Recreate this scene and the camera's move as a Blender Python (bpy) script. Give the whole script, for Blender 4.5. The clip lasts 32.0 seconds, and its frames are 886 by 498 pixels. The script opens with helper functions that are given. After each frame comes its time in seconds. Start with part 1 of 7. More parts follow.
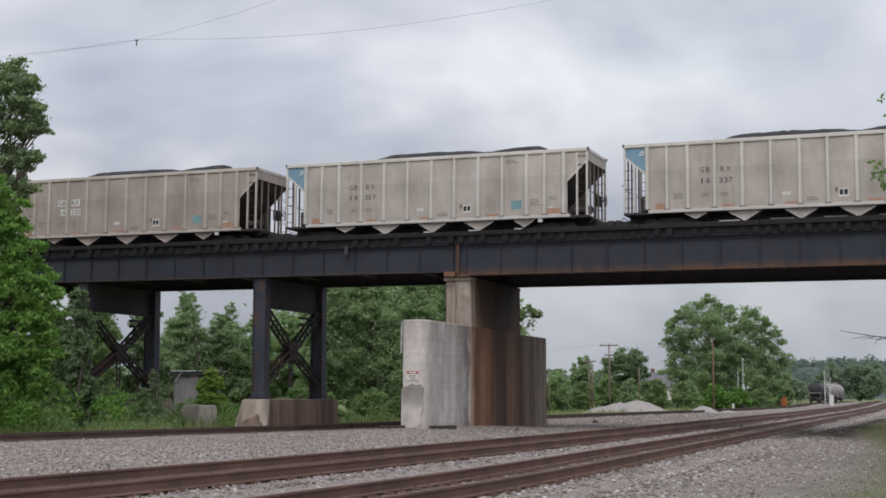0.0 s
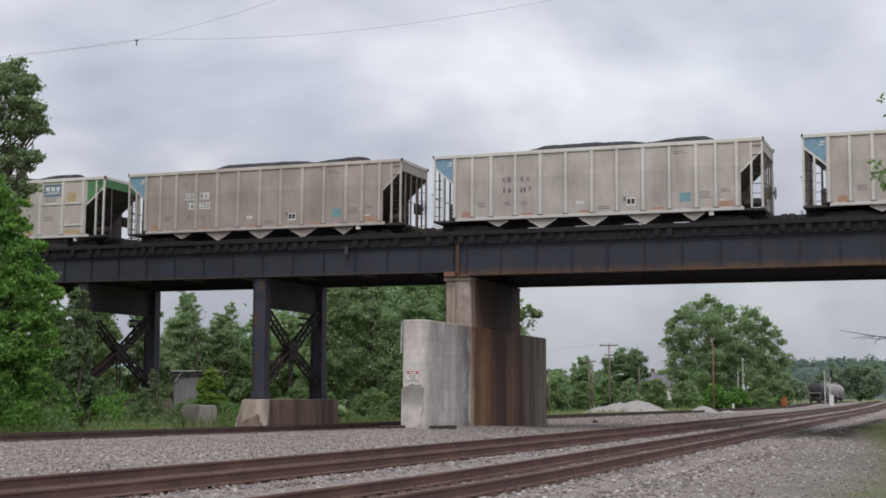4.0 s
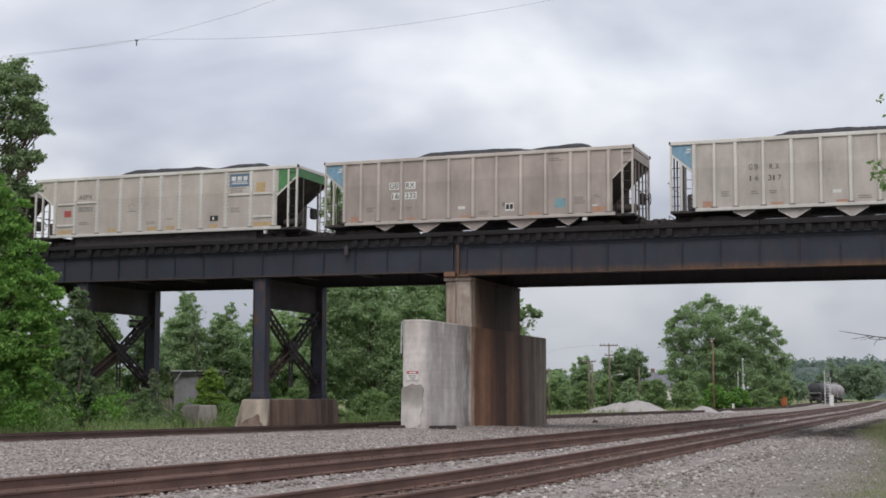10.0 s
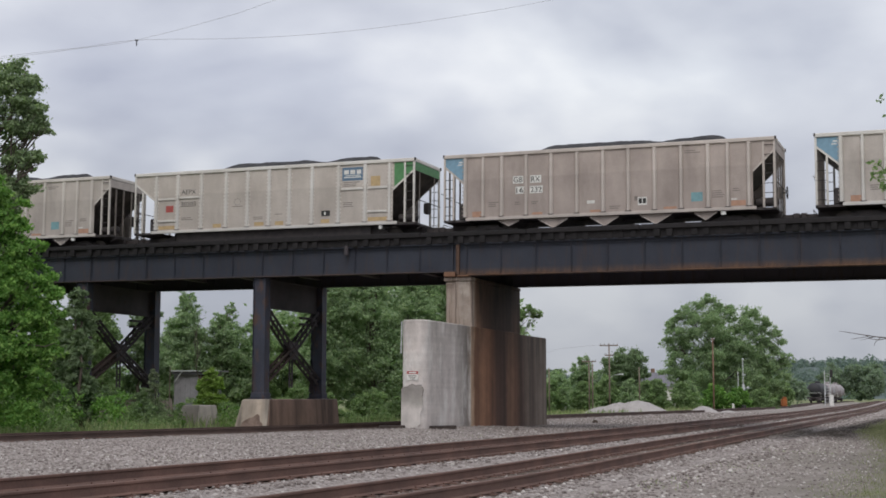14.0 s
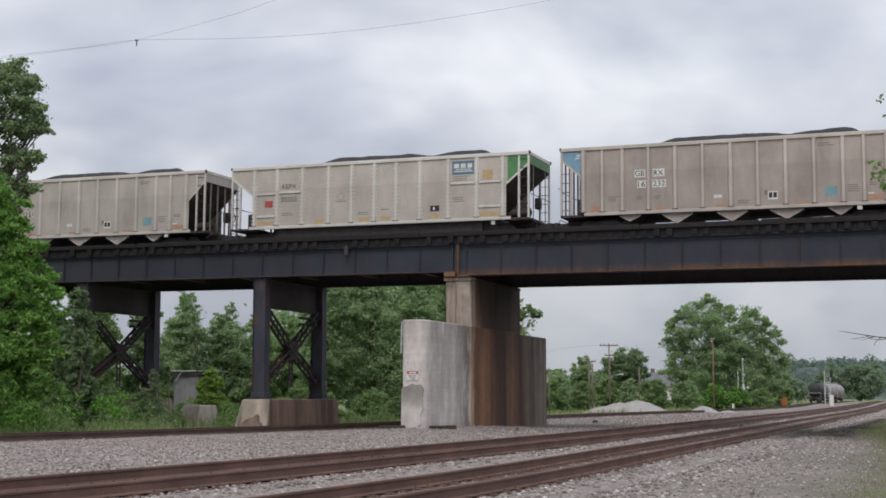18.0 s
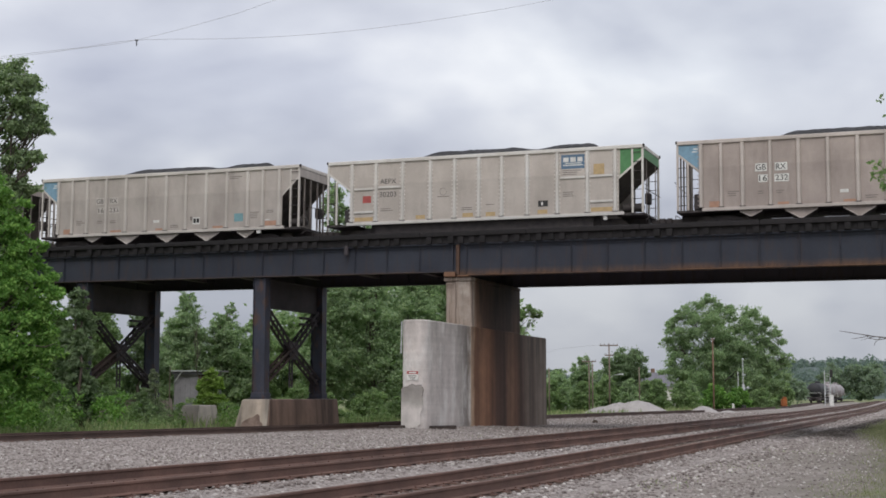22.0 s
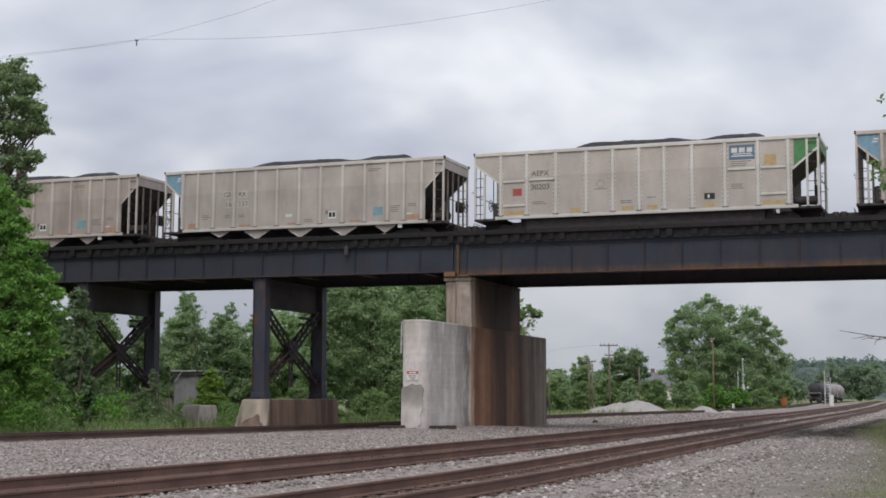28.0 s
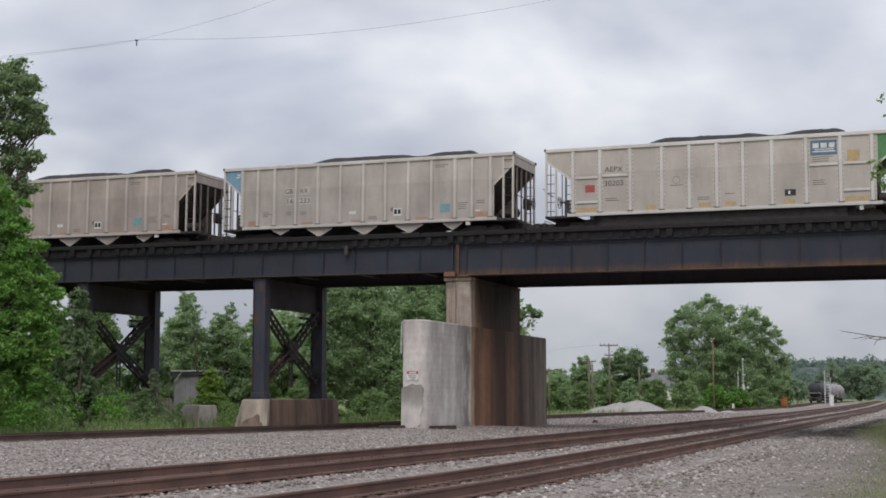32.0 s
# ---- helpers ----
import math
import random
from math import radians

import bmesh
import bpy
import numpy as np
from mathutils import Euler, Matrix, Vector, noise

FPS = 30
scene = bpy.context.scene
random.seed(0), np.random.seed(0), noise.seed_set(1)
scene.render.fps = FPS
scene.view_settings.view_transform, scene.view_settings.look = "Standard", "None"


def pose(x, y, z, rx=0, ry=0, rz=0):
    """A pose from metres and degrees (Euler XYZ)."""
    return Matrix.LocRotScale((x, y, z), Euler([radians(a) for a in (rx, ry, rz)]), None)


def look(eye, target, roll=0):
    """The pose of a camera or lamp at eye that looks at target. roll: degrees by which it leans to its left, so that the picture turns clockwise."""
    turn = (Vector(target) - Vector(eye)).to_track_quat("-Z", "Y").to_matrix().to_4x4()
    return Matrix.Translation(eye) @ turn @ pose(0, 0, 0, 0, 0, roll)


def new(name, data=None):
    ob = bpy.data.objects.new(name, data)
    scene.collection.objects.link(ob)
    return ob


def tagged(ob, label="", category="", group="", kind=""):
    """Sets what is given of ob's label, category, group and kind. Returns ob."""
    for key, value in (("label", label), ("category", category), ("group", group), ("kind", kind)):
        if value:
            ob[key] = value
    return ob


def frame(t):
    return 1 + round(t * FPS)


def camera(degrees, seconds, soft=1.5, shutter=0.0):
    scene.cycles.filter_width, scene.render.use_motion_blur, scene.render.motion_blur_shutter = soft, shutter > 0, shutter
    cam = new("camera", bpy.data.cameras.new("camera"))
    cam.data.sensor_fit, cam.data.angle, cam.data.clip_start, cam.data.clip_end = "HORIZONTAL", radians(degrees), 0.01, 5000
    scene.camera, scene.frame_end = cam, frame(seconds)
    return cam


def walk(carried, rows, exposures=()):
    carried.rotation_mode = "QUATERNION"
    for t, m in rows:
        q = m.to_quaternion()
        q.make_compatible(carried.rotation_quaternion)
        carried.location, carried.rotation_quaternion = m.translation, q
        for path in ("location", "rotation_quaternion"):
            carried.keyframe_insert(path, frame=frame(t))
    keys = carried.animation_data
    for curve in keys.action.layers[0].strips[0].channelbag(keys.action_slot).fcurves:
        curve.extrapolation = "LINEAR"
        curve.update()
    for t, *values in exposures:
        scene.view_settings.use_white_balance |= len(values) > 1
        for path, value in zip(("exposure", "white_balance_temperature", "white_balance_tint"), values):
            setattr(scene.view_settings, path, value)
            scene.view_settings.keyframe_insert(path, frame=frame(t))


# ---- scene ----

# ---------- camera ----------
cam = camera(35.99, 32.0, soft=1.7)
EYE = pose(0, 0, 1.5, 90 + 6.193, 0, 0)
# the clip's camera breathes a little in exposure
BREATH = [(0, 0.15), (1, 0.25), (2, 0.25), (3, 0.17), (6, 0.23), (7, 0.23), (8, 0.15), (9, 0.23), (10, 0.29), (11, 0.15), (12, 0.21), (13, 0.25), (14, 0.17), (17, 0.31), (18, 0.21), (19, 0.13), (20, 0.23), (21, 0.31), (22, 0.23), (23, 0.15), (24, 0.23), (25, 0.35), (28, 0.21), (29, 0.33), (30, 0.31), (31, 0.23), (32, 0.19)]
walk(cam, [(0.0, EYE), (32.0, EYE)], BREATH)

# ---------- daylight: overcast sky, soft sun ----------
SUN_ELEV, SUN_AZ = 52.0, 190.0      # degrees; azimuth clockwise from +y


def make_world():
    w = bpy.data.worlds.new("overcast_sky")
    scene.world = w
    w.use_nodes = True
    nt = w.node_tree
    nt.nodes.clear()
    N, Lk = nt.nodes.new, nt.links.new
    out, bg = N("ShaderNodeOutputWorld"), N("ShaderNodeBackground")
    sky = N("ShaderNodeTexSky")
    sky.sky_type, sky.sun_disc = "NISHITA", False
    sky.sun_elevation, sky.sun_rotation = radians(SUN_ELEV), radians(SUN_AZ)
    sky.dust_density, sky.air_density = 3.0, 1.0
    dim = N("ShaderNodeMixRGB")
    dim.blend_type = "MULTIPLY"
    dim.inputs[0].default_value = 1.0
    dim.inputs[2].default_value = (0.1, 0.1, 0.1, 1)
    Lk(sky.outputs[0], dim.inputs[1])
    tc, mp = N("ShaderNodeTexCoord"), N("ShaderNodeMapping")
    mp.inputs["Scale"].default_value = (1.0, 1.0, 2.0)
    mp.inputs["Location"].default_value = (0.35, 0.1, 0.2)
    Lk(tc.outputs["Generated"], mp.inputs[0])
    n1, n2 = N("ShaderNodeTexNoise"), N("ShaderNodeTexNoise")
    n1.inputs["Scale"].default_value, n1.inputs["Detail"].default_value = 3.4, 3.5
    n1.inputs["Roughness"].default_value, n1.inputs["Distortion"].default_value = 0.5, 0.4
    n2.inputs["Scale"].default_value, n2.inputs["Detail"].default_value = 15.0, 4.0
    Lk(mp.outputs[0], n1.inputs[0])
    Lk(mp.outputs[0], n2.inputs[0])
    ad = N("ShaderNodeMixRGB")
    ad.inputs[0].default_value = 0.14
    Lk(n1.outputs[0], ad.inputs[1])
    Lk(n2.outputs[0], ad.inputs[2])
    ramp = N("ShaderNodeValToRGB")
    e = ramp.color_ramp.elements
    e[0].position, e[0].color = 0.36, (0.46, 0.48, 0.56, 1)
    e[1].position, e[1].color = 0.62, (0.86, 0.87, 0.885, 1)
    m = e.new(0.50)
    m.color = (0.635, 0.655, 0.715, 1)
    Lk(ad.outputs[0], ramp.inputs[0])
    mix = N("ShaderNodeMixRGB")
    mix.inputs[0].default_value = 0.93
    Lk(dim.outputs[0], mix.inputs[1])
    col = ramp.outputs[0]
    for centre, spread, dark, tint in (((-0.15, 0.98, 0.215), (3.6, 0.0, 12.0), 0.9, (0.80, 0.815, 0.865, 1)), ((0.17, 0.98, 0.25), (4.6, 0.0, 11.0), 1.0, (1.04, 1.05, 1.035, 1)), ((-0.05, 0.98, 0.33), (4.0, 0.0, 16.0), 0.8, (1.07, 1.07, 1.05, 1))):
        mv, ln = N("ShaderNodeMapping"), N("ShaderNodeVectorMath")
        mv.inputs["Scale"].default_value = spread
        mv.inputs["Location"].default_value = tuple(-a * b for a, b in zip(centre, spread))
        Lk(tc.outputs["Generated"], mv.inputs[0])
        ln.operation = "LENGTH"
        Lk(mv.outputs[0], ln.inputs[0])
        ruffle = N("ShaderNodeMath")
        ruffle.operation, ruffle.inputs[1].default_value = "MULTIPLY_ADD", 1.5
        Lk(n1.outputs[0], ruffle.inputs[0])
        Lk(ln.outputs["Value"], ruffle.inputs[2])
        edge = N("ShaderNodeMapRange")
        edge.interpolation_type = "SMOOTHSTEP"
        edge.inputs["From Min"].default_value, edge.inputs["From Max"].default_value = 1.75, 0.85
        edge.inputs["To Max"].default_value = dark
        Lk(ruffle.outputs[0], edge.inputs["Value"])
        tinted = N("ShaderNodeMixRGB")
        tinted.blend_type = "MULTIPLY"
        Lk(edge.outputs[0], tinted.inputs[0])
        Lk(col, tinted.inputs[1])
        tinted.inputs[2].default_value = tint
        col = tinted.outputs[0]
    Lk(col, mix.inputs[2])
    sep = N("ShaderNodeSeparateXYZ")
    Lk(tc.outputs["Generated"], sep.inputs[0])
    low = N("ShaderNodeValToRGB")
    k = low.color_ramp.elements
    k[0].position, k[0].color = 0.02, (0.55, 0.565, 0.60, 1)
    k[1].position, k[1].color = 0.23, (1.05, 1.05, 1.05, 1)
    h = k.new(0.10)
    h.color = (0.665, 0.68, 0.71, 1)
    Lk(sep.outputs["Z"], low.inputs[0])
    veil = N("ShaderNodeMixRGB")
    veil.blend_type = "MULTIPLY"
    veil.inputs[0].default_value = 1.0
    Lk(mix.outputs[0], veil.inputs[1])
    Lk(low.outputs[0], veil.inputs[2])
    Lk(veil.outputs[0], bg.inputs[0])
    bg.inputs[1].default_value = 1.0
    Lk(bg.outputs[0], out.inputs[0])


make_world()
sun = new("sun", bpy.data.lights.new("sun", "SUN"))
sun.data.energy, sun.data.angle, sun.data.color = 1.0, radians(25), (1.0, 0.96, 0.90)
_a, _e = radians(SUN_AZ), radians(SUN_ELEV)
sun.matrix_world = look((math.sin(_a) * math.cos(_e) * 60, math.cos(_a) * math.cos(_e) * 60, math.sin(_e) * 60), (0, 0, 0))

# ---------- the two frames of reference ----------
# s runs along the viaduct, w across it away from the viewer, z up
BX, BY, BPHI = -7.393, 63.475, -21.112
BM = pose(BX, BY, 0, 0, 0, BPHI)
GRADE = -0.00757
GRADE_DEG = math.degrees(math.atan(-GRADE))
RAIL_Z = 8.32                        # rail top of the viaduct at s = 0


def at(s, w, z=0.0):
    return BM @ Vector((s, w, z))


def bpose(s, w, z, turn=0.0):
    p = at(s, w, z)
    return pose(p.x, p.y, p.z, 0, 0, BPHI + turn)


def vpose(s, w=0.0, z=0.0):
    """On the viaduct's rail plane, which falls with the grade."""
    p = at(s, w, RAIL_Z + GRADE * s + z)
    return pose(p.x, p.y, p.z, 0, GRADE_DEG, BPHI)


# ---------- mesh tools ----------
class Shape:
    """Collects vertices and faces."""

    def __init__(self):
        self.v, self.f = [], []

    def add(self, vs, fs):
        o = len(self.v)
        self.v += [tuple(p) for p in vs]
        self.f += [tuple(i + o for i in q) for q in fs]
        return self

    def box(self, x0, x1, y0, y1, z0, z1, c=0.0):
        if c <= 0:
            vs = [(x, y, z) for z in (z0, z1) for y in (y0, y1) for x in (x0, x1)]
            return self.add(vs, [(0, 2, 3, 1), (4, 5, 7, 6), (0, 1, 5, 4), (2, 6, 7, 3), (0, 4, 6, 2), (1, 3, 7, 5)])
        # chamfered along its edges
        vs, idx = [], {}
        for ax in range(3):
            for k in range(8):
                sx, sy, sz = k & 1, (k >> 1) & 1, (k >> 2) & 1
                p = [x1 if sx else x0, y1 if sy else y0, z1 if sz else z0]
                for a2, sg in ((0, sx), (1, sy), (2, sz)):
                    if a2 != ax:
                        p[a2] += -c if sg else c
                idx[(ax, k)] = len(vs)
                vs.append(tuple(p))
        fs = []
        quads = {0: [(0, 4, 6, 2), (1, 3, 7, 5)], 1: [(0, 1, 5, 4), (2, 6, 7, 3)], 2: [(0, 2, 3, 1), (4, 5, 7, 6)]}
        for ax, qs in quads.items():
            for q in qs:
                fs.append(tuple(idx[(ax, k)] for k in q))
        for k1 in range(8):
            for b in (1, 2, 4):
                k2 = k1 | b
                if k2 == k1:
                    continue
                axs = [a for a in range(3) if (1 << a) != b]
                fs.append((idx[(axs[0], k1)], idx[(axs[0], k2)], idx[(axs[1], k2)], idx[(axs[1], k1)]))
            fs.append(tuple(idx[(a, k1)] for a in range(3)))
        return self.add(vs, fs)

    def prism(self, pts, a, b, axis="y"):
        """A polygon (two coordinates a point) drawn out from a to b along an axis."""
        n = len(pts)

        def put(p, d):
            return {"y": (p[0], d, p[1]), "x": (d, p[0], p[1]), "z": (p[0], p[1], d)}[axis]
        vs = [put(p, a) for p in pts] + [put(p, b) for p in pts]
        fs = [tuple(range(n)), tuple(reversed(range(n, 2 * n)))]
        fs += [(i, i + n, (i + 1) % n + n, (i + 1) % n) for i in range(n)]
        return self.add(vs, fs)

    def tube(self, path, radii, sides=8, cap=True):
        path = [Vector(p) for p in path]
        if not hasattr(radii, "__len__"):
            radii = [radii] * len(path)
        rings = []
        side = None
        for i, p in enumerate(path):
            d = (path[min(i + 1, len(path) - 1)] - path[max(i - 1, 0)]).normalized()
            if side is None:
                side = d.cross(Vector((0, 0, 1)) if abs(d.z) < 0.9 else Vector((1, 0, 0))).normalized()
            side = (side - d * side.dot(d)).normalized()
            up = d.cross(side)
            rings.append([p + (side * math.cos(2 * math.pi * k / sides) + up * math.sin(2 * math.pi * k / sides)) * radii[i] for k in range(sides)])
        vs = [q for r in rings for q in r]
        fs = []
        for i in range(len(path) - 1):
            for k in range(sides):
                a, b = i * sides + k, i * sides + (k + 1) % sides
                fs.append((a, b, b + sides, a + sides))
        if cap:
            fs.append(tuple(reversed(range(sides))))
            fs.append(tuple(range(len(vs) - sides, len(vs))))
        return self.add(vs, fs)

    def lathe(self, prof, axis="y", sides=24, c=(0, 0, 0)):
        """prof: (offset along the axis, radius) pairs."""
        vs, fs = [], []
        for d, r in prof:
            for k in range(sides):
                a = 2 * math.pi * k / sides
                u, v = r * math.cos(a), r * math.sin(a)
                p = {"y": (u, d, v), "x": (d, u, v), "z": (u, v, d)}[axis]
                vs.append((p[0] + c[0], p[1] + c[1], p[2] + c[2]))
        for i in range(len(prof) - 1):
            for k in range(sides):
                a, b = i * sides + k, i * sides + (k + 1) % sides
                fs.append((a, b, b + sides, a + sides))
        fs.append(tuple(range(sides)))
        fs.append(tuple(range(len(vs) - sides, len(vs))))
        return self.add(vs, fs)

    def mesh(self, name, smooth=False):
        me = bpy.data.meshes.new(name)
        me.from_pydata(self.v, [], self.f)
        bm = bmesh.new()
        bm.from_mesh(me)
        bmesh.ops.recalc_face_normals(bm, faces=bm.faces)
        bm.to_mesh(me)
        bm.free()
        if smooth:
            me.polygons.foreach_set("use_smooth", [True] * len(me.polygons))
        me.update()
        return me


def raw_mesh(name, verts, faces):
    """A mesh from numpy arrays of equal-sided faces."""
    me = bpy.data.meshes.new(name)
    me.from_pydata(np.asarray(verts).tolist(), [], np.asarray(faces).tolist())
    me.update()
    return me


def part(name, shape, material, parent, label="", m=None, smooth=False):
    """One mesh object under a thing or under a part."""
    me = shape.mesh(name, smooth) if isinstance(shape, Shape) else shape
    if material is not None and not me.materials:
        me.materials.append(material)
    ob = new(name, me)
    if parent is not None:
        ob.parent = parent
    if m is not None:
        ob.matrix_basis = m
    if label:
        ob["label"] = label
    return ob


def thing(name, m, label, category, group="", kind=""):
    ob = new(name)
    ob.empty_display_size = 0.2
    ob.matrix_basis = m
    return tagged(ob, label, category, group, kind)


def single(name, shape, material, m, label, category, group="", kind="", smooth=False):
    ob = part(name, shape, material, None, "", m, smooth)
    return tagged(ob, label, category, group, kind)


# ---------- materials ----------
def node_material(name):
    mt = bpy.data.materials.new(name)
    mt.use_nodes = True
    nt = mt.node_tree
    return mt, nt, nt.nodes["Principled BSDF"]


def tex(nt, kind, scale, detail=4.0, stretch=(1, 1, 1), rough=0.55):
    tc, mp = nt.nodes.new("ShaderNodeTexCoord"), nt.nodes.new("ShaderNodeMapping")
    mp.inputs["Scale"].default_value = stretch
    nt.links.new(tc.outputs["Object"], mp.inputs[0])
    if kind == "voronoi":
        n = nt.nodes.new("ShaderNodeTexVoronoi")
        n.inputs["Scale"].default_value = scale
    else:
        n = nt.nodes.new("ShaderNodeTexNoise")
        n.inputs["Scale"].default_value, n.inputs["Detail"].default_value = scale, detail
        n.inputs["Roughness"].default_value = rough
    nt.links.new(mp.outputs[0], n.inputs["Vector"])
    return n


def ramp(nt, src, stops):
    r = nt.nodes.new("ShaderNodeValToRGB")
    e = r.color_ramp.elements
    while len(e) < len(stops):
        e.new(0.5)
    for k, (p, c) in zip(e, stops):
        k.position = p
        k.color = (*c, 1) if hasattr(c, "__len__") else (c, c, c, 1)
    nt.links.new(src, r.inputs[0])
    return r.outputs[0]


def mixed(nt, fac, a, b, blend="MIX"):
    m = nt.nodes.new("ShaderNodeMixRGB")
    m.blend_type = blend
    for sock, val in zip(m.inputs, (fac, a, b)):
        if hasattr(val, "is_linked"):
            nt.links.new(val, sock)
        elif hasattr(val, "__len__"):
            sock.default_value = (*val, 1)
        else:
            sock.default_value = val if sock.type == "VALUE" else (val, val, val, 1)
    return m.outputs[0]


def bumped(nt, bsdf, height, strength, dist=0.02):
    b = nt.nodes.new("ShaderNodeBump")
    b.inputs["Strength"].default_value, b.inputs["Distance"].default_value = strength, dist
    nt.links.new(height, b.inputs["Height"])
    nt.links.new(b.outputs[0], bsdf.inputs["Normal"])


def surface(name, c1, c2, big=1.5, fine=25.0, rough=0.8, metal=0.0, bump=0.3, dist=0.02, stretch=(1, 1, 1), wear=None, wear_at=(0.58, 0.7), vary=0.0):
    """Two-scale noise between two colours, an optional third colour in worn patches, and fine relief."""
    mt, nt, b = node_material(name)
    n1, n2 = tex(nt, "noise", big, 5, stretch), tex(nt, "noise", fine, 3, stretch)
    col = mixed(nt, ramp(nt, n1.outputs[0], [(0.32, 0.0), (0.68, 1.0)]), c1, c2)
    col = mixed(nt, 0.55, col, ramp(nt, n2.outputs[0], [(0.25, 0.45), (0.75, 1.0)]), "MULTIPLY")
    col = mixed(nt, 1.0, col, (1.3, 1.3, 1.3), "MULTIPLY")
    if wear:
        n3 = tex(nt, "noise", big * 2.3, 6, stretch, 0.65)
        col = mixed(nt, ramp(nt, n3.outputs[0], [(wear_at[0], 0.0), (wear_at[1], 1.0)]), col, wear)
    if vary:
        oi = nt.nodes.new("ShaderNodeObjectInfo")
        col = mixed(nt, 1.0, col, ramp(nt, oi.outputs["Random"], [(0.0, 1 - vary), (1.0, 1 + vary)]), "MULTIPLY")
    nt.links.new(col, b.inputs["Base Color"])
    b.inputs["Roughness"].default_value, b.inputs["Metallic"].default_value = rough, metal
    if bump:
        bumped(nt, b, n2.outputs[0], bump, dist)
    return mt


def plain(name, c, rough=0.6, metal=0.0):
    mt, nt, b = node_material(name)
    n = tex(nt, "noise", 6.0, 5)
    col = mixed(nt, ramp(nt, n.outputs[0], [(0.3, 0.0), (0.7, 1.0)]), tuple(0.82 * k for k in c), tuple(min(1.0, 1.1 * k) for k in c))
    nt.links.new(col, b.inputs["Base Color"])
    b.inputs["Roughness"].default_value, b.inputs["Metallic"].default_value = rough, metal
    return mt


def car_paint(name, c, grime, dirt=0.5):
    """Weathered pale hopper side: soot streaks run down, dust gathers in patches, a faint tide line."""
    mt, nt, b = node_material(name)
    streak = tex(nt, "noise", 1.6, 5, (1.3, 1.0, 0.30), 0.6)
    cloud = tex(nt, "noise", 0.55, 5, (1, 1, 1.2), 0.6)
    fine = tex(nt, "noise", 28, 4)
    col = mixed(nt, ramp(nt, streak.outputs[0], [(0.40, 0.0), (0.75, dirt * 0.7)]), c, grime)
    col = mixed(nt, ramp(nt, cloud.outputs[0], [(0.35, 0.0), (0.72, dirt * 0.9)]), col, tuple(0.75 * k for k in grime))
    smear = tex(nt, "noise", 1.15, 4, (1.5, 1.0, 0.42), 0.55)
    col = mixed(nt, ramp(nt, smear.outputs[0], [(0.56, 0.0), (0.70, dirt * 0.45)]), col, tuple(0.62 * k for k in grime))
    dust_shade = tex(nt, "noise", 0.8, 3, (1.0, 1.0, 0.6))
    col = mixed(nt, ramp(nt, dust_shade.outputs[0], [(0.48, 0.0), (0.70, 0.45)]), col, tuple(min(0.8, 1.18 * k) for k in c))
    col = mixed(nt, 0.35, col, ramp(nt, fine.outputs[0], [(0.3, 0.55), (0.7, 1.0)]), "MULTIPLY")
    tc, sp = nt.nodes.new("ShaderNodeTexCoord"), nt.nodes.new("ShaderNodeSeparateXYZ")
    nt.links.new(tc.outputs["Object"], sp.inputs[0])
    tide = nt.nodes.new("ShaderNodeMath")
    tide.operation = "MULTIPLY_ADD"
    nt.links.new(streak.outputs[0], tide.inputs[0])
    tide.inputs[1].default_value = 0.25
    nt.links.new(sp.outputs["Z"], tide.inputs[2])
    mr = nt.nodes.new("ShaderNodeMapRange")
    mr.inputs["From Min"].default_value, mr.inputs["From Max"].default_value = 2.98, 3.06
    nt.links.new(tide.outputs[0], mr.inputs["Value"])
    col = mixed(nt, 1.0, col, ramp(nt, mr.outputs[0], [(0.0, 0.90), (1.0, 1.0)]), "MULTIPLY")
    nt.links.new(col, b.inputs["Base Color"])
    b.inputs["Roughness"].default_value, b.inputs["Metallic"].default_value = 0.62, 0.0
    bumped(nt, b, cloud.outputs[0], 0.25, 0.05)
    return mt


def concrete(name, pale, dark, rust=None, amount=0.0):
    mt, nt, b = node_material(name)
    streak = tex(nt, "noise", 1.0, 6, (1.5, 1.5, 0.13), 0.7)
    thin = tex(nt, "noise", 2.6, 5, (1.7, 1.7, 0.07), 0.7)
    blot = tex(nt, "noise", 0.9, 6, (1, 1, 1), 0.65)
    fine = tex(nt, "noise", 30, 4)
    col = mixed(nt, ramp(nt, blot.outputs[0], [(0.35, 0.0), (0.7, 1.0)]), pale, tuple(0.5 * (p + d) for p, d in zip(pale, dark)))
    mask = ramp(nt, blot.outputs[0], [(0.42, 0.15), (0.62, 1.0)])
    run = mixed(nt, 1.0, ramp(nt, streak.outputs[0], [(0.50, 0.0), (0.70, 0.8)]), mask, "MULTIPLY")
    col = mixed(nt, run, col, dark)
    if rust:
        col = mixed(nt, ramp(nt, streak.outputs[0], [(0.38, amount), (0.60, 0.25 * amount)]), col, rust)
        col = mixed(nt, ramp(nt, thin.outputs[0], [(0.50, 0.0), (0.64, 0.85)]), col, tuple(0.30 * k for k in rust))
    else:
        col = mixed(nt, mixed(nt, 1.0, ramp(nt, thin.outputs[0], [(0.52, 0.0), (0.70, 0.45)]), mask, "MULTIPLY"), col, dark)
    col = mixed(nt, 0.3, col, ramp(nt, fine.outputs[0], [(0.3, 0.55), (0.7, 1.0)]), "MULTIPLY")
    nt.links.new(col, b.inputs["Base Color"])
    b.inputs["Roughness"].default_value = 0.9
    bumped(nt, b, fine.outputs[0], 0.35, 0.015)
    return mt


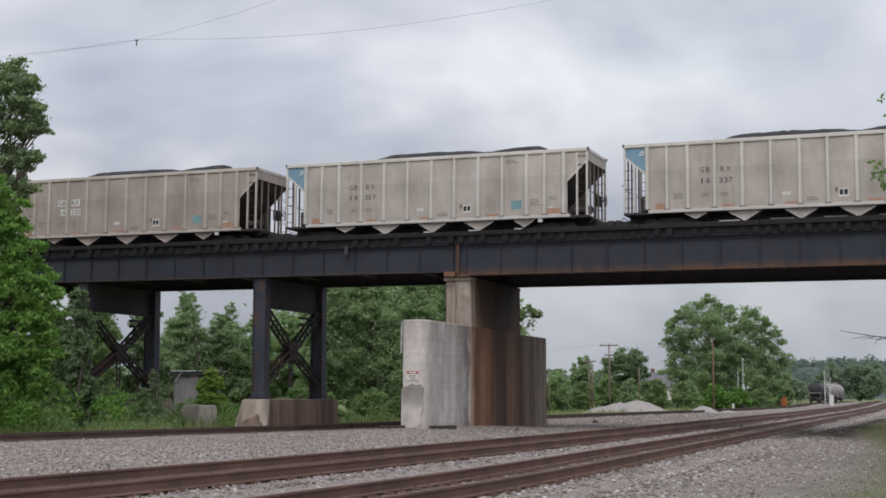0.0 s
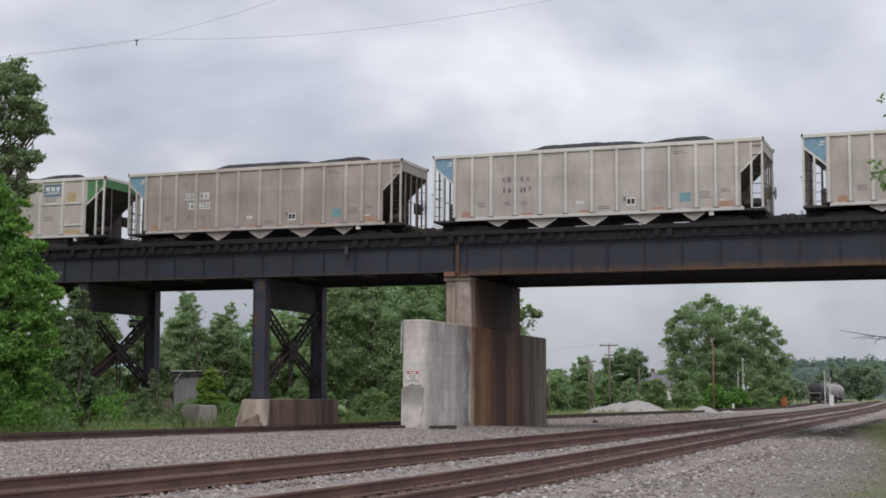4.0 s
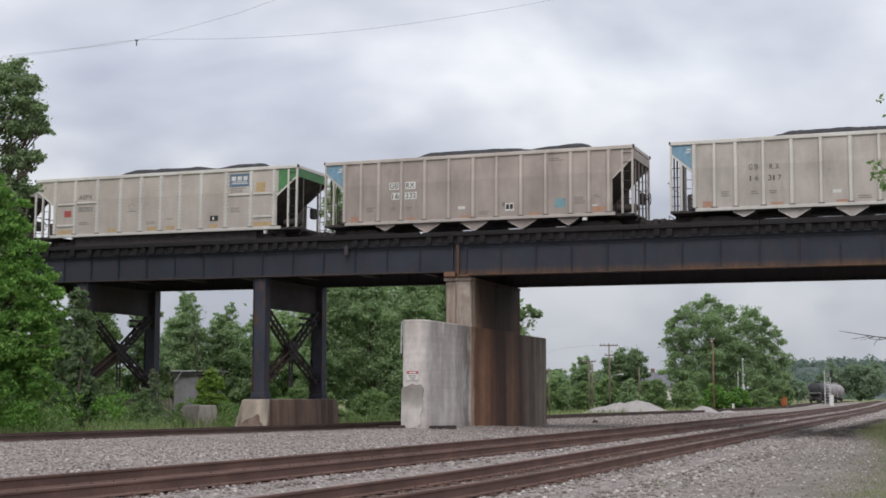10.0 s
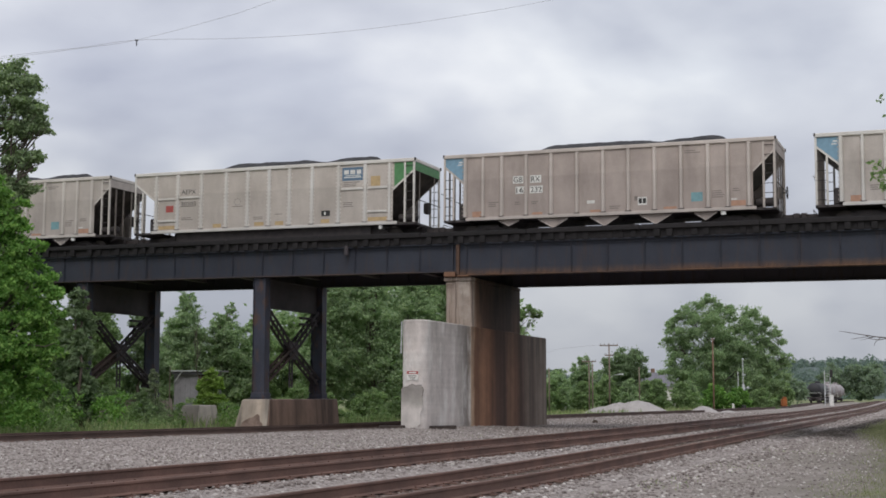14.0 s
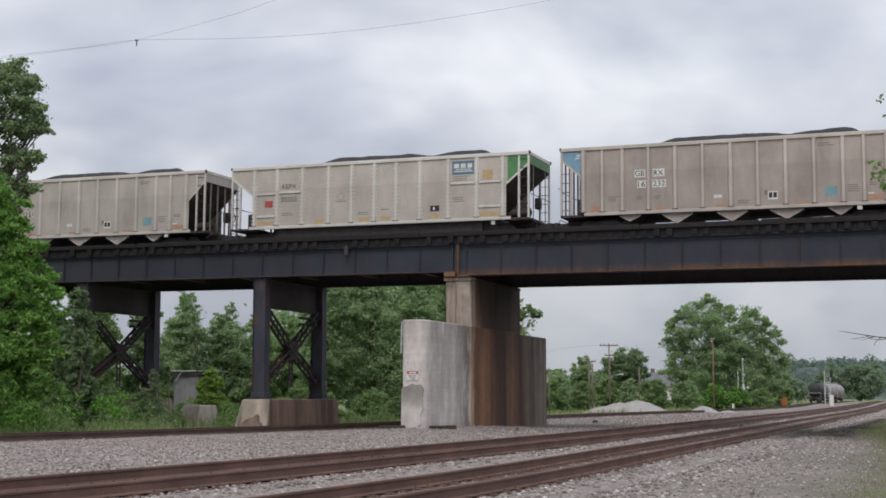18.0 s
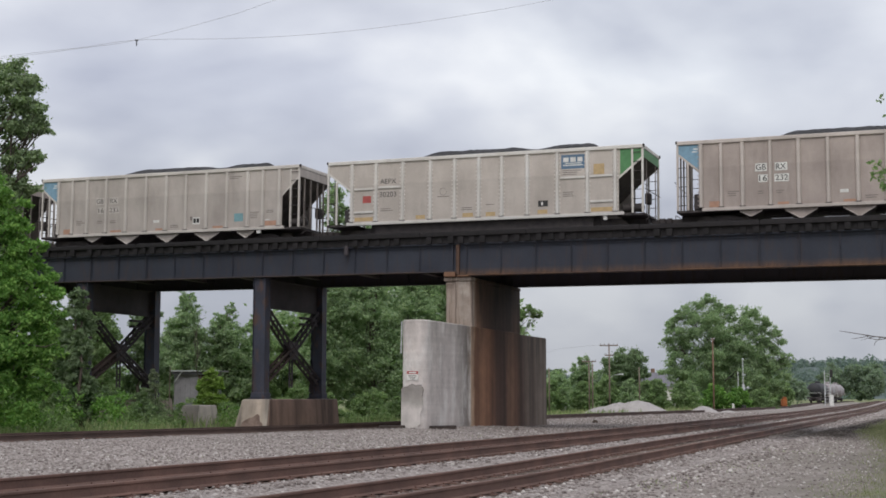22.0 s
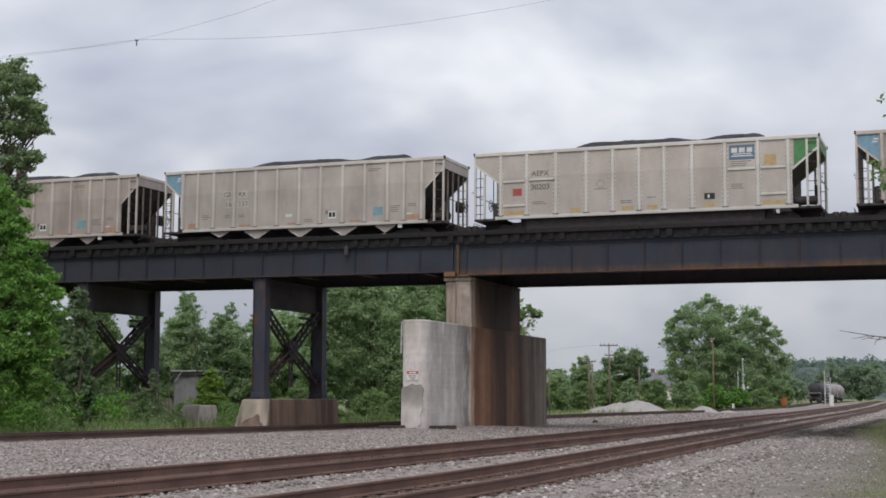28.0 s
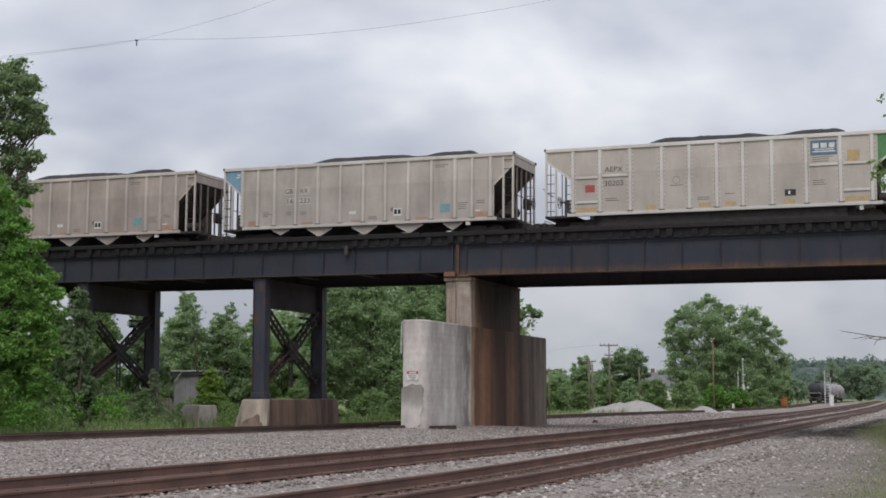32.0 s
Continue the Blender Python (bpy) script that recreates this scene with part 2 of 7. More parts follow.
def banded_stain(name, axis, lo, hi, stops, wobble=0.05, runs=0.75, crown=None, chalk=0.0):
    """Concrete stained in upright runs: the colour follows one axis of the object, broken up by noise."""
    mt, nt, b = node_material(name)
    tc, sp = nt.nodes.new("ShaderNodeTexCoord"), nt.nodes.new("ShaderNodeSeparateXYZ")
    nt.links.new(tc.outputs["Object"], sp.inputs[0])
    warp, fine, run = tex(nt, "noise", 0.8, 5, (1, 1, 0.5), 0.7), tex(nt, "noise", 26, 4), tex(nt, "noise", 1.1, 2.5, (1.7, 1.7, 0.07), 0.5)
    blot = tex(nt, "noise", 0.8, 5)
    mr = nt.nodes.new("ShaderNodeMapRange")
    mr.inputs["From Min"].default_value, mr.inputs["From Max"].default_value = lo, hi
    nt.links.new(sp.outputs[axis], mr.inputs["Value"])
    add = nt.nodes.new("ShaderNodeMath")
    add.operation = "MULTIPLY_ADD"
    nt.links.new(warp.outputs[0], add.inputs[0])
    add.inputs[1].default_value = wobble
    nt.links.new(mr.outputs[0], add.inputs[2])
    sub = nt.nodes.new("ShaderNodeMath")
    sub.operation = "SUBTRACT"
    nt.links.new(add.outputs[0], sub.inputs[0])
    sub.inputs[1].default_value = wobble * 0.5
    col = ramp(nt, sub.outputs[0], stops)
    col = mixed(nt, runs, col, ramp(nt, run.outputs[0], [(0.36, 0.42), (0.48, 0.95), (0.64, 1.32)]), "MULTIPLY")
    col = mixed(nt, 0.6, col, ramp(nt, blot.outputs[0], [(0.3, 0.65), (0.7, 1.2)]), "MULTIPLY")
    if crown:                                   # stain runs down from the top edge; on the shaft also painted shade
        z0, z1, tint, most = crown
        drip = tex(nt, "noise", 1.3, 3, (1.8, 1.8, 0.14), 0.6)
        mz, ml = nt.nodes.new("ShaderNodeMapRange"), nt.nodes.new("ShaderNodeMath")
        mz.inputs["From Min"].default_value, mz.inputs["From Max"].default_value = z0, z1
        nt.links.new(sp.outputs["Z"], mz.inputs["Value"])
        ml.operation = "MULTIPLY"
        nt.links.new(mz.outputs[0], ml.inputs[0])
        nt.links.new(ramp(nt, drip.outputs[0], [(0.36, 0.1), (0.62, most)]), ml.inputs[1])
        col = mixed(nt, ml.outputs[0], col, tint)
    if chalk:                                   # whitish lime bloom and the faint lines of the form boards
        lime = tex(nt, "noise", 1.1, 6, (1.3, 1.3, 0.45), 0.65)
        col = mixed(nt, ramp(nt, lime.outputs[0], [(0.50, 0.0), (0.66, chalk)]), col, (0.80, 0.775, 0.75))
        lift = tex(nt, "noise", 2.2, 2, (0.03, 0.03, 1.6), 0.5)
        col = mixed(nt, 0.35, col, ramp(nt, lift.outputs[0], [(0.40, 0.80), (0.50, 1.0), (0.60, 0.86)]), "MULTIPLY")
        spots = tex(nt, "noise", 5.0, 6, (1, 1, 0.5), 0.75)
        col = mixed(nt, ramp(nt, spots.outputs[0], [(0.60, 0.0), (0.72, 0.55)]), col, (0.27, 0.245, 0.23))
    mott = tex(nt, "noise", 3.5, 5, (1, 1, 0.7), 0.7)
    col = mixed(nt, 0.5, col, ramp(nt, mott.outputs[0], [(0.3, 0.72), (0.7, 1.18)]), "MULTIPLY")
    col = mixed(nt, 0.3, col, ramp(nt, fine.outputs[0], [(0.3, 0.6), (0.7, 1.0)]), "MULTIPLY")
    nt.links.new(col, b.inputs["Base Color"])
    b.inputs["Roughness"].default_value = 0.9
    bumped(nt, b, fine.outputs[0], 0.35, 0.015)
    return mt


def leaves(name, c1, c2, c3):
    """Leaf cards: colour differs from leaf to leaf, some light comes through."""
    mt, nt, b = node_material(name)
    geo = nt.nodes.new("ShaderNodeNewGeometry")
    col = ramp(nt, geo.outputs["Random Per Island"], [(0.0, c1), (0.55, c2), (1.0, c3)])
    n = tex(nt, "noise", 0.5, 3)
    col = mixed(nt, 0.5, col, ramp(nt, n.outputs[0], [(0.3, 0.7), (0.7, 1.2)]), "MULTIPLY")
    nt.links.new(col, b.inputs["Base Color"])
    b.inputs["Roughness"].default_value = 0.65
    b.inputs["Specular IOR Level"].default_value = 0.25
    tr, add = nt.nodes.new("ShaderNodeBsdfTranslucent"), nt.nodes.new("ShaderNodeMixShader")
    nt.links.new(mixed(nt, 1.0, col, (1.15, 1.35, 0.78), "MULTIPLY"), tr.inputs[0])
    add.inputs[0].default_value = 0.45
    nt.links.new(b.outputs[0], add.inputs[1])
    nt.links.new(tr.outputs[0], add.inputs[2])
    nt.links.new(add.outputs[0], nt.nodes["Material Output"].inputs[0])
    return mt


def girder_paint(name, rust_top, dull=(0.023, 0.027, 0.043), bright=(0.036, 0.042, 0.062)):
    """Old blue-black paint with rust creeping up from the bottom edge; z is measured from the rail plane."""
    mt, nt, b = node_material(name)
    n1, n2 = tex(nt, "noise", 0.7, 6, (1, 1, 1), 0.65), tex(nt, "noise", 2.4, 5, (2.0, 1, 0.25), 0.65)
    fine = tex(nt, "noise", 22, 4)
    tc, sp = nt.nodes.new("ShaderNodeTexCoord"), nt.nodes.new("ShaderNodeSeparateXYZ")
    nt.links.new(tc.outputs["Object"], sp.inputs[0])
    col = mixed(nt, ramp(nt, n1.outputs[0], [(0.3, 0.0), (0.7, 1.0)]), dull, bright)
    col = mixed(nt, ramp(nt, n2.outputs[0], [(0.50, 0.0), (0.72, 0.65)]), col, (0.062, 0.038, 0.032))
    mr = nt.nodes.new("ShaderNodeMapRange")
    mr.inputs["From Min"].default_value, mr.inputs["From Max"].default_value = rust_top, rust_top - 0.30
    nt.links.new(sp.outputs["Z"], mr.inputs["Value"])
    add = nt.nodes.new("ShaderNodeMath")
    add.operation = "MULTIPLY"
    nt.links.new(mr.outputs[0], add.inputs[0])
    nt.links.new(ramp(nt, n1.outputs[0], [(0.36, 0.25), (0.56, 1.0)]), add.inputs[1])
    rust = mixed(nt, ramp(nt, n2.outputs[0], [(0.35, 0.0), (0.65, 1.0)]), (0.105, 0.050, 0.026), (0.17, 0.095, 0.055))
    col = mixed(nt, add.outputs[0], col, rust)
    col = mixed(nt, 0.4, col, ramp(nt, fine.outputs[0], [(0.3, 0.5), (0.7, 1.1)]), "MULTIPLY")
    nt.links.new(col, b.inputs["Base Color"])
    b.inputs["Roughness"].default_value = 0.72
    bumped(nt, b, fine.outputs[0], 0.3, 0.01)
    return mt


def viaduct_shade(nt, speckle):
    """Viaduct shade painted into dark ground; x is s and y is w."""
    tc, sp = nt.nodes.new("ShaderNodeTexCoord"), nt.nodes.new("ShaderNodeSeparateXYZ")
    nt.links.new(tc.outputs["Object"], sp.inputs[0])

    def window(sock, a, b, c, d):
        up, dn = nt.nodes.new("ShaderNodeMapRange"), nt.nodes.new("ShaderNodeMapRange")
        for r, lo, hi in ((up, a, b), (dn, d, c)):
            r.inputs["From Min"].default_value, r.inputs["From Max"].default_value = lo, hi
            nt.links.new(sock, r.inputs["Value"])
        return mixed(nt, 1.0, up.outputs[0], dn.outputs[0], "MULTIPLY")
    X, Y = sp.outputs["X"], sp.outputs["Y"]
    wide = mixed(nt, 1.0, window(X, 21.9, 23.2, 25.2, 26.4), window(Y, -9.0, -4.0, 3.0, 9.0), "MULTIPLY")
    # the rim is the dark soil edge of the bank
    rim = mixed(nt, 1.0, window(X, 23.8, 24.5, 25.2, 26.0), window(Y, 2.0, 8.0, 28.0, 45.0), "MULTIPLY")
    both = mixed(nt, 1.0, wide, rim, "LIGHTEN")
    drift = tex(nt, "noise", 0.35, 4)
    both = mixed(nt, 1.0, both, ramp(nt, drift.outputs[0], [(0.25, 0.65), (0.5, 1.0)]), "MULTIPLY")
    return mixed(nt, 1.0, both, ramp(nt, speckle.outputs[0], [(0.28, 0.6), (0.5, 1.0)]), "MULTIPLY")


def ground_material():
    """Grey crushed stone between the tracks, weeds and grass beyond; x is s and y is w here."""
    mt, nt, b = node_material("ground_gravel_and_grass")
    tc, sp = nt.nodes.new("ShaderNodeTexCoord"), nt.nodes.new("ShaderNodeSeparateXYZ")
    nt.links.new(tc.outputs["Object"], sp.inputs[0])
    vor, fine = tex(nt, "voronoi", 16.0), tex(nt, "noise", 40, 4)
    big, mid = tex(nt, "noise", 0.16, 5), tex(nt, "noise", 1.1, 5)
    stone = ramp(nt, vor.outputs["Color"], [(0.0, (0.165, 0.140, 0.130)), (0.5, (0.315, 0.275, 0.260)), (1.0, (0.52, 0.475, 0.455))])
    stone = mixed(nt, ramp(nt, big.outputs[0], [(0.40, 0.0), (0.62, 0.7)]), stone, (0.27, 0.245, 0.225))
    stone = mixed(nt, ramp(nt, mid.outputs[0], [(0.5, 0.0), (0.75, 0.4)]), stone, (0.22, 0.195, 0.175))
    grass = mixed(nt, ramp(nt, mid.outputs[0], [(0.35, 0.0), (0.65, 1.0)]), (0.12, 0.16, 0.065), (0.25, 0.25, 0.145))
    wob = nt.nodes.new("ShaderNodeMath")
    wob.operation = "MULTIPLY_ADD"
    nt.links.new(big.outputs[0], wob.inputs[0])
    wob.inputs[1].default_value = 7.0
    nt.links.new(sp.outputs["X"], wob.inputs[2])
    wob2 = nt.nodes.new("ShaderNodeMath")
    wob2.operation = "MULTIPLY_ADD"
    nt.links.new(mid.outputs[0], wob2.inputs[0])
    wob2.inputs[1].default_value = 1.6
    nt.links.new(wob.outputs[0], wob2.inputs[2])

    def band(lo, hi):
        r = nt.nodes.new("ShaderNodeMapRange")
        r.inputs["From Min"].default_value, r.inputs["From Max"].default_value = lo, hi
        nt.links.new(wob2.outputs[0], r.inputs["Value"])
        return r.outputs[0]
    # the viaduct's shade is mixed in as a dark ground colour
    def window(sock, a, b, c, d):
        up, dn, mul = nt.nodes.new("ShaderNodeMapRange"), nt.nodes.new("ShaderNodeMapRange"), nt.nodes.new("ShaderNodeMath")
        for r, lo, hi in ((up, a, b), (dn, d, c)):
            r.inputs["From Min"].default_value, r.inputs["From Max"].default_value = lo, hi
            nt.links.new(sock, r.inputs["Value"])
        mul.operation = "MULTIPLY"
        nt.links.new(up.outputs[0], mul.inputs[0])
        nt.links.new(dn.outputs[0], mul.inputs[1])
        return mul.outputs[0]
    dust_shade = viaduct_shade(nt, mid)
    stone = mixed(nt, mixed(nt, 1.0, window(sp.outputs["Y"], -12.0, 14.0, 300.0, 420.0), ramp(nt, big.outputs[0], [(0.35, 0.35), (0.6, 0.70)]), "MULTIPLY"), stone, mixed(nt, 0.35, (0.17, 0.15, 0.138), stone))
    stone = mixed(nt, mixed(nt, 1.0, window(sp.outputs["X"], 24.0, 25.6, 27.5, 29.0), window(sp.outputs["Y"], -30.0, -24.0, -2.0, 6.0), "MULTIPLY"), stone, mixed(nt, 0.5, stone, (0.20, 0.185, 0.15)))
    stone = mixed(nt, mixed(nt, 1.0, band(29.2, 31.2), ramp(nt, mid.outputs[0], [(0.35, 0.35), (0.6, 0.95)]), "MULTIPLY"), stone, (0.185, 0.165, 0.145))
    col = mixed(nt, band(7.2, 6.4), stone, grass)
    col = mixed(nt, band(32.3, 33.3), col, grass)
    col = mixed(nt, dust_shade, col, (0.047, 0.039, 0.034))
    nt.links.new(col, b.inputs["Base Color"])
    b.inputs["Roughness"].default_value = 0.95
    b.inputs["Specular IOR Level"].default_value = 0.2
    bumped(nt, b, vor.outputs["Distance"], 0.35, 0.04)
    return mt


M_GROUND = ground_material()


def stone_material():
    mt, nt, b = node_material("ballast_stone")
    geo = nt.nodes.new("ShaderNodeNewGeometry")
    col = ramp(nt, geo.outputs["Random Per Island"], [(0.0, (0.155, 0.128, 0.118)), (0.3, (0.265, 0.230, 0.217)), (0.7, (0.36, 0.318, 0.302)), (0.93, (0.47, 0.43, 0.41)), (1.0, (0.68, 0.645, 0.62))])
    fine, mid = tex(nt, "noise", 35, 4), tex(nt, "noise", 1.1, 5)
    col = mixed(nt, 0.4, col, ramp(nt, fine.outputs[0], [(0.3, 0.55), (0.7, 1.0)]), "MULTIPLY")
    col = mixed(nt, viaduct_shade(nt, mid), col, (0.047, 0.039, 0.034))
    nt.links.new(col, b.inputs["Base Color"])
    b.inputs["Roughness"].default_value = 0.9
    return mt


M_STONE = stone_material()
M_RAIL = surface("rusty_rail", (0.098, 0.058, 0.048), (0.175, 0.100, 0.080), 1.0, 30, 0.75, 0.0, 0.25, 0.004)
M_RAIL_DULL = surface("dull_dark_rusty_rail", (0.055, 0.036, 0.031), (0.098, 0.064, 0.053), 1.0, 30, 0.8, 0.0, 0.25, 0.004)
M_TIE = surface("weathered_tie_wood", (0.050, 0.036, 0.030), (0.105, 0.075, 0.060), 2.0, 26, 0.9, 0, 0.5, 0.01, (0.4, 3, 3), vary=0.35)
M_OLDWOOD = surface("rotten_dark_timber", (0.030, 0.022, 0.020), (0.062, 0.046, 0.040), 2.0, 26, 0.9, 0, 0.6, 0.015, (0.4, 3, 3))
M_DECKTIE = surface("creosoted_timber", (0.0105, 0.0092, 0.0104), (0.0185, 0.0158, 0.0170), 2.0, 26, 0.9, 0, 0.5, 0.01, (3, 0.4, 3), vary=0.3)
M_BED = surface("rust_brown_ballast", (0.155, 0.110, 0.092), (0.25, 0.195, 0.17), 1.4, 18, 0.95, 0, 1.0, 0.05, wear=(0.33, 0.29, 0.27), wear_at=(0.56, 0.66))
def shoulder_material():
    mt, nt, b = node_material("grey_ballast_shoulder")
    vor, mid, fine = tex(nt, "voronoi", 17.0), tex(nt, "noise", 1.1, 5), tex(nt, "noise", 20, 4)
    col = ramp(nt, vor.outputs["Color"], [(0.0, (0.165, 0.140, 0.130)), (0.5, (0.315, 0.275, 0.260)), (1.0, (0.52, 0.475, 0.455))])
    col = mixed(nt, ramp(nt, mid.outputs[0], [(0.45, 0.0), (0.72, 0.55)]), col, (0.22, 0.18, 0.16))
    col = mixed(nt, viaduct_shade(nt, mid), col, (0.047, 0.039, 0.034))
    col = mixed(nt, 0.4, col, ramp(nt, fine.outputs[0], [(0.3, 0.6), (0.7, 1.0)]), "MULTIPLY")
    nt.links.new(col, b.inputs["Base Color"])
    b.inputs["Roughness"].default_value = 0.95
    bumped(nt, b, vor.outputs["Distance"], 0.8, 0.05)
    return mt


M_SHOULDER = shoulder_material()
# rust stain plus the viaduct's shade, both painted into the shaft colour
M_SHAFT_DARK = banded_stain("rust_and_shade_concrete", "Y", -1.28, 4.95, [(0.0, (0.30, 0.205, 0.15)), (0.06, (0.20, 0.115, 0.075)), (0.18, (0.10, 0.058, 0.042)), (0.45, (0.052, 0.034, 0.029)), (0.8, (0.060, 0.038, 0.031)), (0.92, (0.12, 0.068, 0.047)), (1.0, (0.095, 0.055, 0.040))], 0.16, 0.6, (4.6, 6.0, (0.022, 0.017, 0.016), 1.0))
M_STEM = banded_stain("rust_run_concrete_stem", "Y", -1.80, 4.98, [(0.0, (0.44, 0.32, 0.24)), (0.035, (0.40, 0.27, 0.185)), (0.07, (0.17, 0.084, 0.050)), (0.22, (0.285, 0.145, 0.086)), (0.36, (0.225, 0.108, 0.062)), (0.50, (0.085, 0.043, 0.031)),
                       (0.66, (0.075, 0.040, 0.030)), (0.76, (0.25, 0.135, 0.083)), (0.88, (0.195, 0.100, 0.062)), (1.0, (0.075, 0.042, 0.031))], 0.08, 0.5, (2.6, 4.5, (0.045, 0.027, 0.021), 0.6))
M_FARWING = banded_stain("streaked_grey_concrete", "Y", 4.98, 9.35, [(0.0, (0.075, 0.042, 0.032)), (0.10, (0.11, 0.066, 0.050)), (0.18, (0.15, 0.105, 0.083)), (0.36, (0.185, 0.14, 0.113)), (0.48, (0.11, 0.078, 0.063)), (0.58, (0.195, 0.153, 0.126)), (1.0, (0.22, 0.175, 0.145))], 0.12, 0.6, (1.8, 4.44, (0.058, 0.045, 0.039), 0.95))
M_PEDESTAL = banded_stain("rust_stained_pedestal", "X", -1.1, 1.0, [(0.0, (0.46, 0.39, 0.335)), (0.70, (0.42, 0.345, 0.29)), (0.86, (0.50, 0.44, 0.39)), (0.89, (0.22, 0.145, 0.12)), (1.0, (0.20, 0.125, 0.10))], 0.03)
M_FOOTING = banded_stain("tan_weathered_footing", "Z", -0.2, 1.06, [(0.0, (0.40, 0.34, 0.29)), (0.6, (0.56, 0.49, 0.43)), (1.0, (0.60, 0.53, 0.47))], 0.3, 0.4)
M_SCAR = surface("dark_spalled_concrete", (0.14, 0.095, 0.08), (0.24, 0.175, 0.15), 3.0, 20, 0.95, 0, 0.8, 0.03)
M_WEB_R = girder_paint("girder_paint_rusty_foot", -1.22)
M_WEB_L = girder_paint("girder_paint_left_span", -1.27)
# far girder colour raised to brighten its shaded inner face
M_WEB_FAR = girder_paint("lifted_purple_black_girder_paint", -2.6, (0.050, 0.042, 0.062), (0.074, 0.063, 0.088))
M_DARKSTEEL = surface("sooty_black_steel", (0.038, 0.032, 0.038), (0.060, 0.050, 0.055), 1.2, 20, 0.75, 0, 0.25, 0.01, wear=(0.050, 0.030, 0.024))
M_BRACE_RUST = surface("rust_browned_steel", (0.030, 0.021, 0.019), (0.062, 0.040, 0.032), 1.2, 20, 0.8, 0, 0.25, 0.01)
# underside steel is painted lighter to lift the shade beneath the deck
M_SOFFIT = surface("lightened_steel_underside", (0.10, 0.084, 0.094), (0.16, 0.132, 0.140), 1.2, 20, 0.8, 0, 0.25, 0.01)
M_COLUMN = surface("blue_black_column_paint", (0.026, 0.028, 0.044), (0.045, 0.049, 0.074), 0.9, 18, 0.7, 0, 0.25, 0.01, (1.2, 1.2, 0.5), wear=(0.085, 0.050, 0.042), wear_at=(0.50, 0.66))
M_RUST = surface("bright_rust", (0.13, 0.065, 0.038), (0.22, 0.12, 0.075), 2.0, 24, 0.85, 0, 0.3, 0.008)
M_RUST_DARK = surface("dull_dark_rust", (0.060, 0.034, 0.026), (0.105, 0.060, 0.042), 2.0, 24, 0.85, 0, 0.3, 0.008)
M_WING = banded_stain("mottled_pale_concrete", "Y", -7.15, -1.80, [(0.0, (0.69, 0.625, 0.595)), (0.08, (0.75, 0.685, 0.655)), (0.18, (0.61, 0.56, 0.535)), (0.48, (0.65, 0.595, 0.575)), (0.68, (0.57, 0.52, 0.50)), (0.82, (0.43, 0.395, 0.375)), (0.90, (0.28, 0.25, 0.235)), (0.96, (0.36, 0.30, 0.26)), (1.0, (0.46, 0.37, 0.30))], 0.16, 0.14, (3.3, 4.52, (0.27, 0.24, 0.225), 0.65), 0.8)
M_CONC_RUST = concrete("rust_streaked_concrete", (0.36, 0.275, 0.22), (0.085, 0.054, 0.043), (0.225, 0.105, 0.060), 0.95)
M_CONC_SHAFT = concrete("tan_stained_concrete", (0.52, 0.46, 0.41), (0.19, 0.145, 0.12), (0.27, 0.165, 0.115), 0.5)
M_PATCH = banded_stain("spalled_concrete", "Z", 0.2, 2.05, [(0.0, (0.66, 0.61, 0.58)), (0.42, (0.66, 0.61, 0.58)), (0.58, (0.40, 0.37, 0.345)), (0.85, (0.31, 0.285, 0.265)), (1.0, (0.36, 0.33, 0.31))], 0.45, 0.3)
M_PAINT_LIGHT = car_paint("pale_warm_grey_hopper_side", (0.63, 0.568, 0.525), (0.385, 0.33, 0.295), 0.6)
M_PAINT_BROWN = car_paint("dusty_brown_grey_hopper_side", (0.505, 0.425, 0.388), (0.32, 0.26, 0.233), 0.55)
M_PAINT_ALU = car_paint("pale_aluminium_hopper_side", (0.62, 0.555, 0.505), (0.42, 0.36, 0.315), 0.45)
M_PAINT_MID = car_paint("mid_grey_hopper_side", (0.57, 0.51, 0.47), (0.37, 0.315, 0.285), 0.5)
# ribs, rails and sills are paler than the side sheets
M_TRIM_LIGHT = car_paint("paler_grey_trim", (0.80, 0.76, 0.715), (0.55, 0.505, 0.46), 0.4)
M_TRIM_BROWN = car_paint("paler_brown_grey_trim", (0.65, 0.578, 0.535), (0.42, 0.36, 0.325), 0.45)
M_TRIM_MID = car_paint("paler_mid_grey_trim", (0.70, 0.645, 0.60), (0.47, 0.42, 0.38), 0.4)
TRIM = {M_PAINT_LIGHT: M_TRIM_LIGHT, M_PAINT_ALU: M_TRIM_LIGHT, M_PAINT_BROWN: M_TRIM_BROWN, M_PAINT_MID: M_TRIM_MID}
M_PAINT_DARK = surface("dark_hopper_end", (0.042, 0.035, 0.033), (0.100, 0.082, 0.074), 1.6, 18, 0.8, 0, 0.2, 0.01)
M_POST = surface("brown_grey_end_posts", (0.15, 0.128, 0.118), (0.25, 0.215, 0.195), 1.6, 18, 0.8, 0, 0.2, 0.01)
M_RUNNING = surface("greasy_running_gear", (0.034, 0.029, 0.031), (0.068, 0.057, 0.055), 3.0, 26, 0.7, 0.1, 0.3, 0.008, wear=(0.07, 0.05, 0.04), wear_at=(0.64, 0.75))
M_WHEEL = surface("worn_wheel_steel", (0.05, 0.043, 0.040), (0.10, 0.085, 0.078), 3.0, 20, 0.5, 0.6, 0.1, 0.004)
M_BLUE = plain("faded_blue_paint", (0.215, 0.365, 0.485), 0.6)
M_GREEN = plain("green_paint", (0.09, 0.25, 0.10), 0.6)
M_TEAL = plain("teal_panel_paint", (0.19, 0.35, 0.385), 0.6)
M_ORANGE = plain("faded_rust_orange_paint", (0.46, 0.265, 0.185), 0.7)
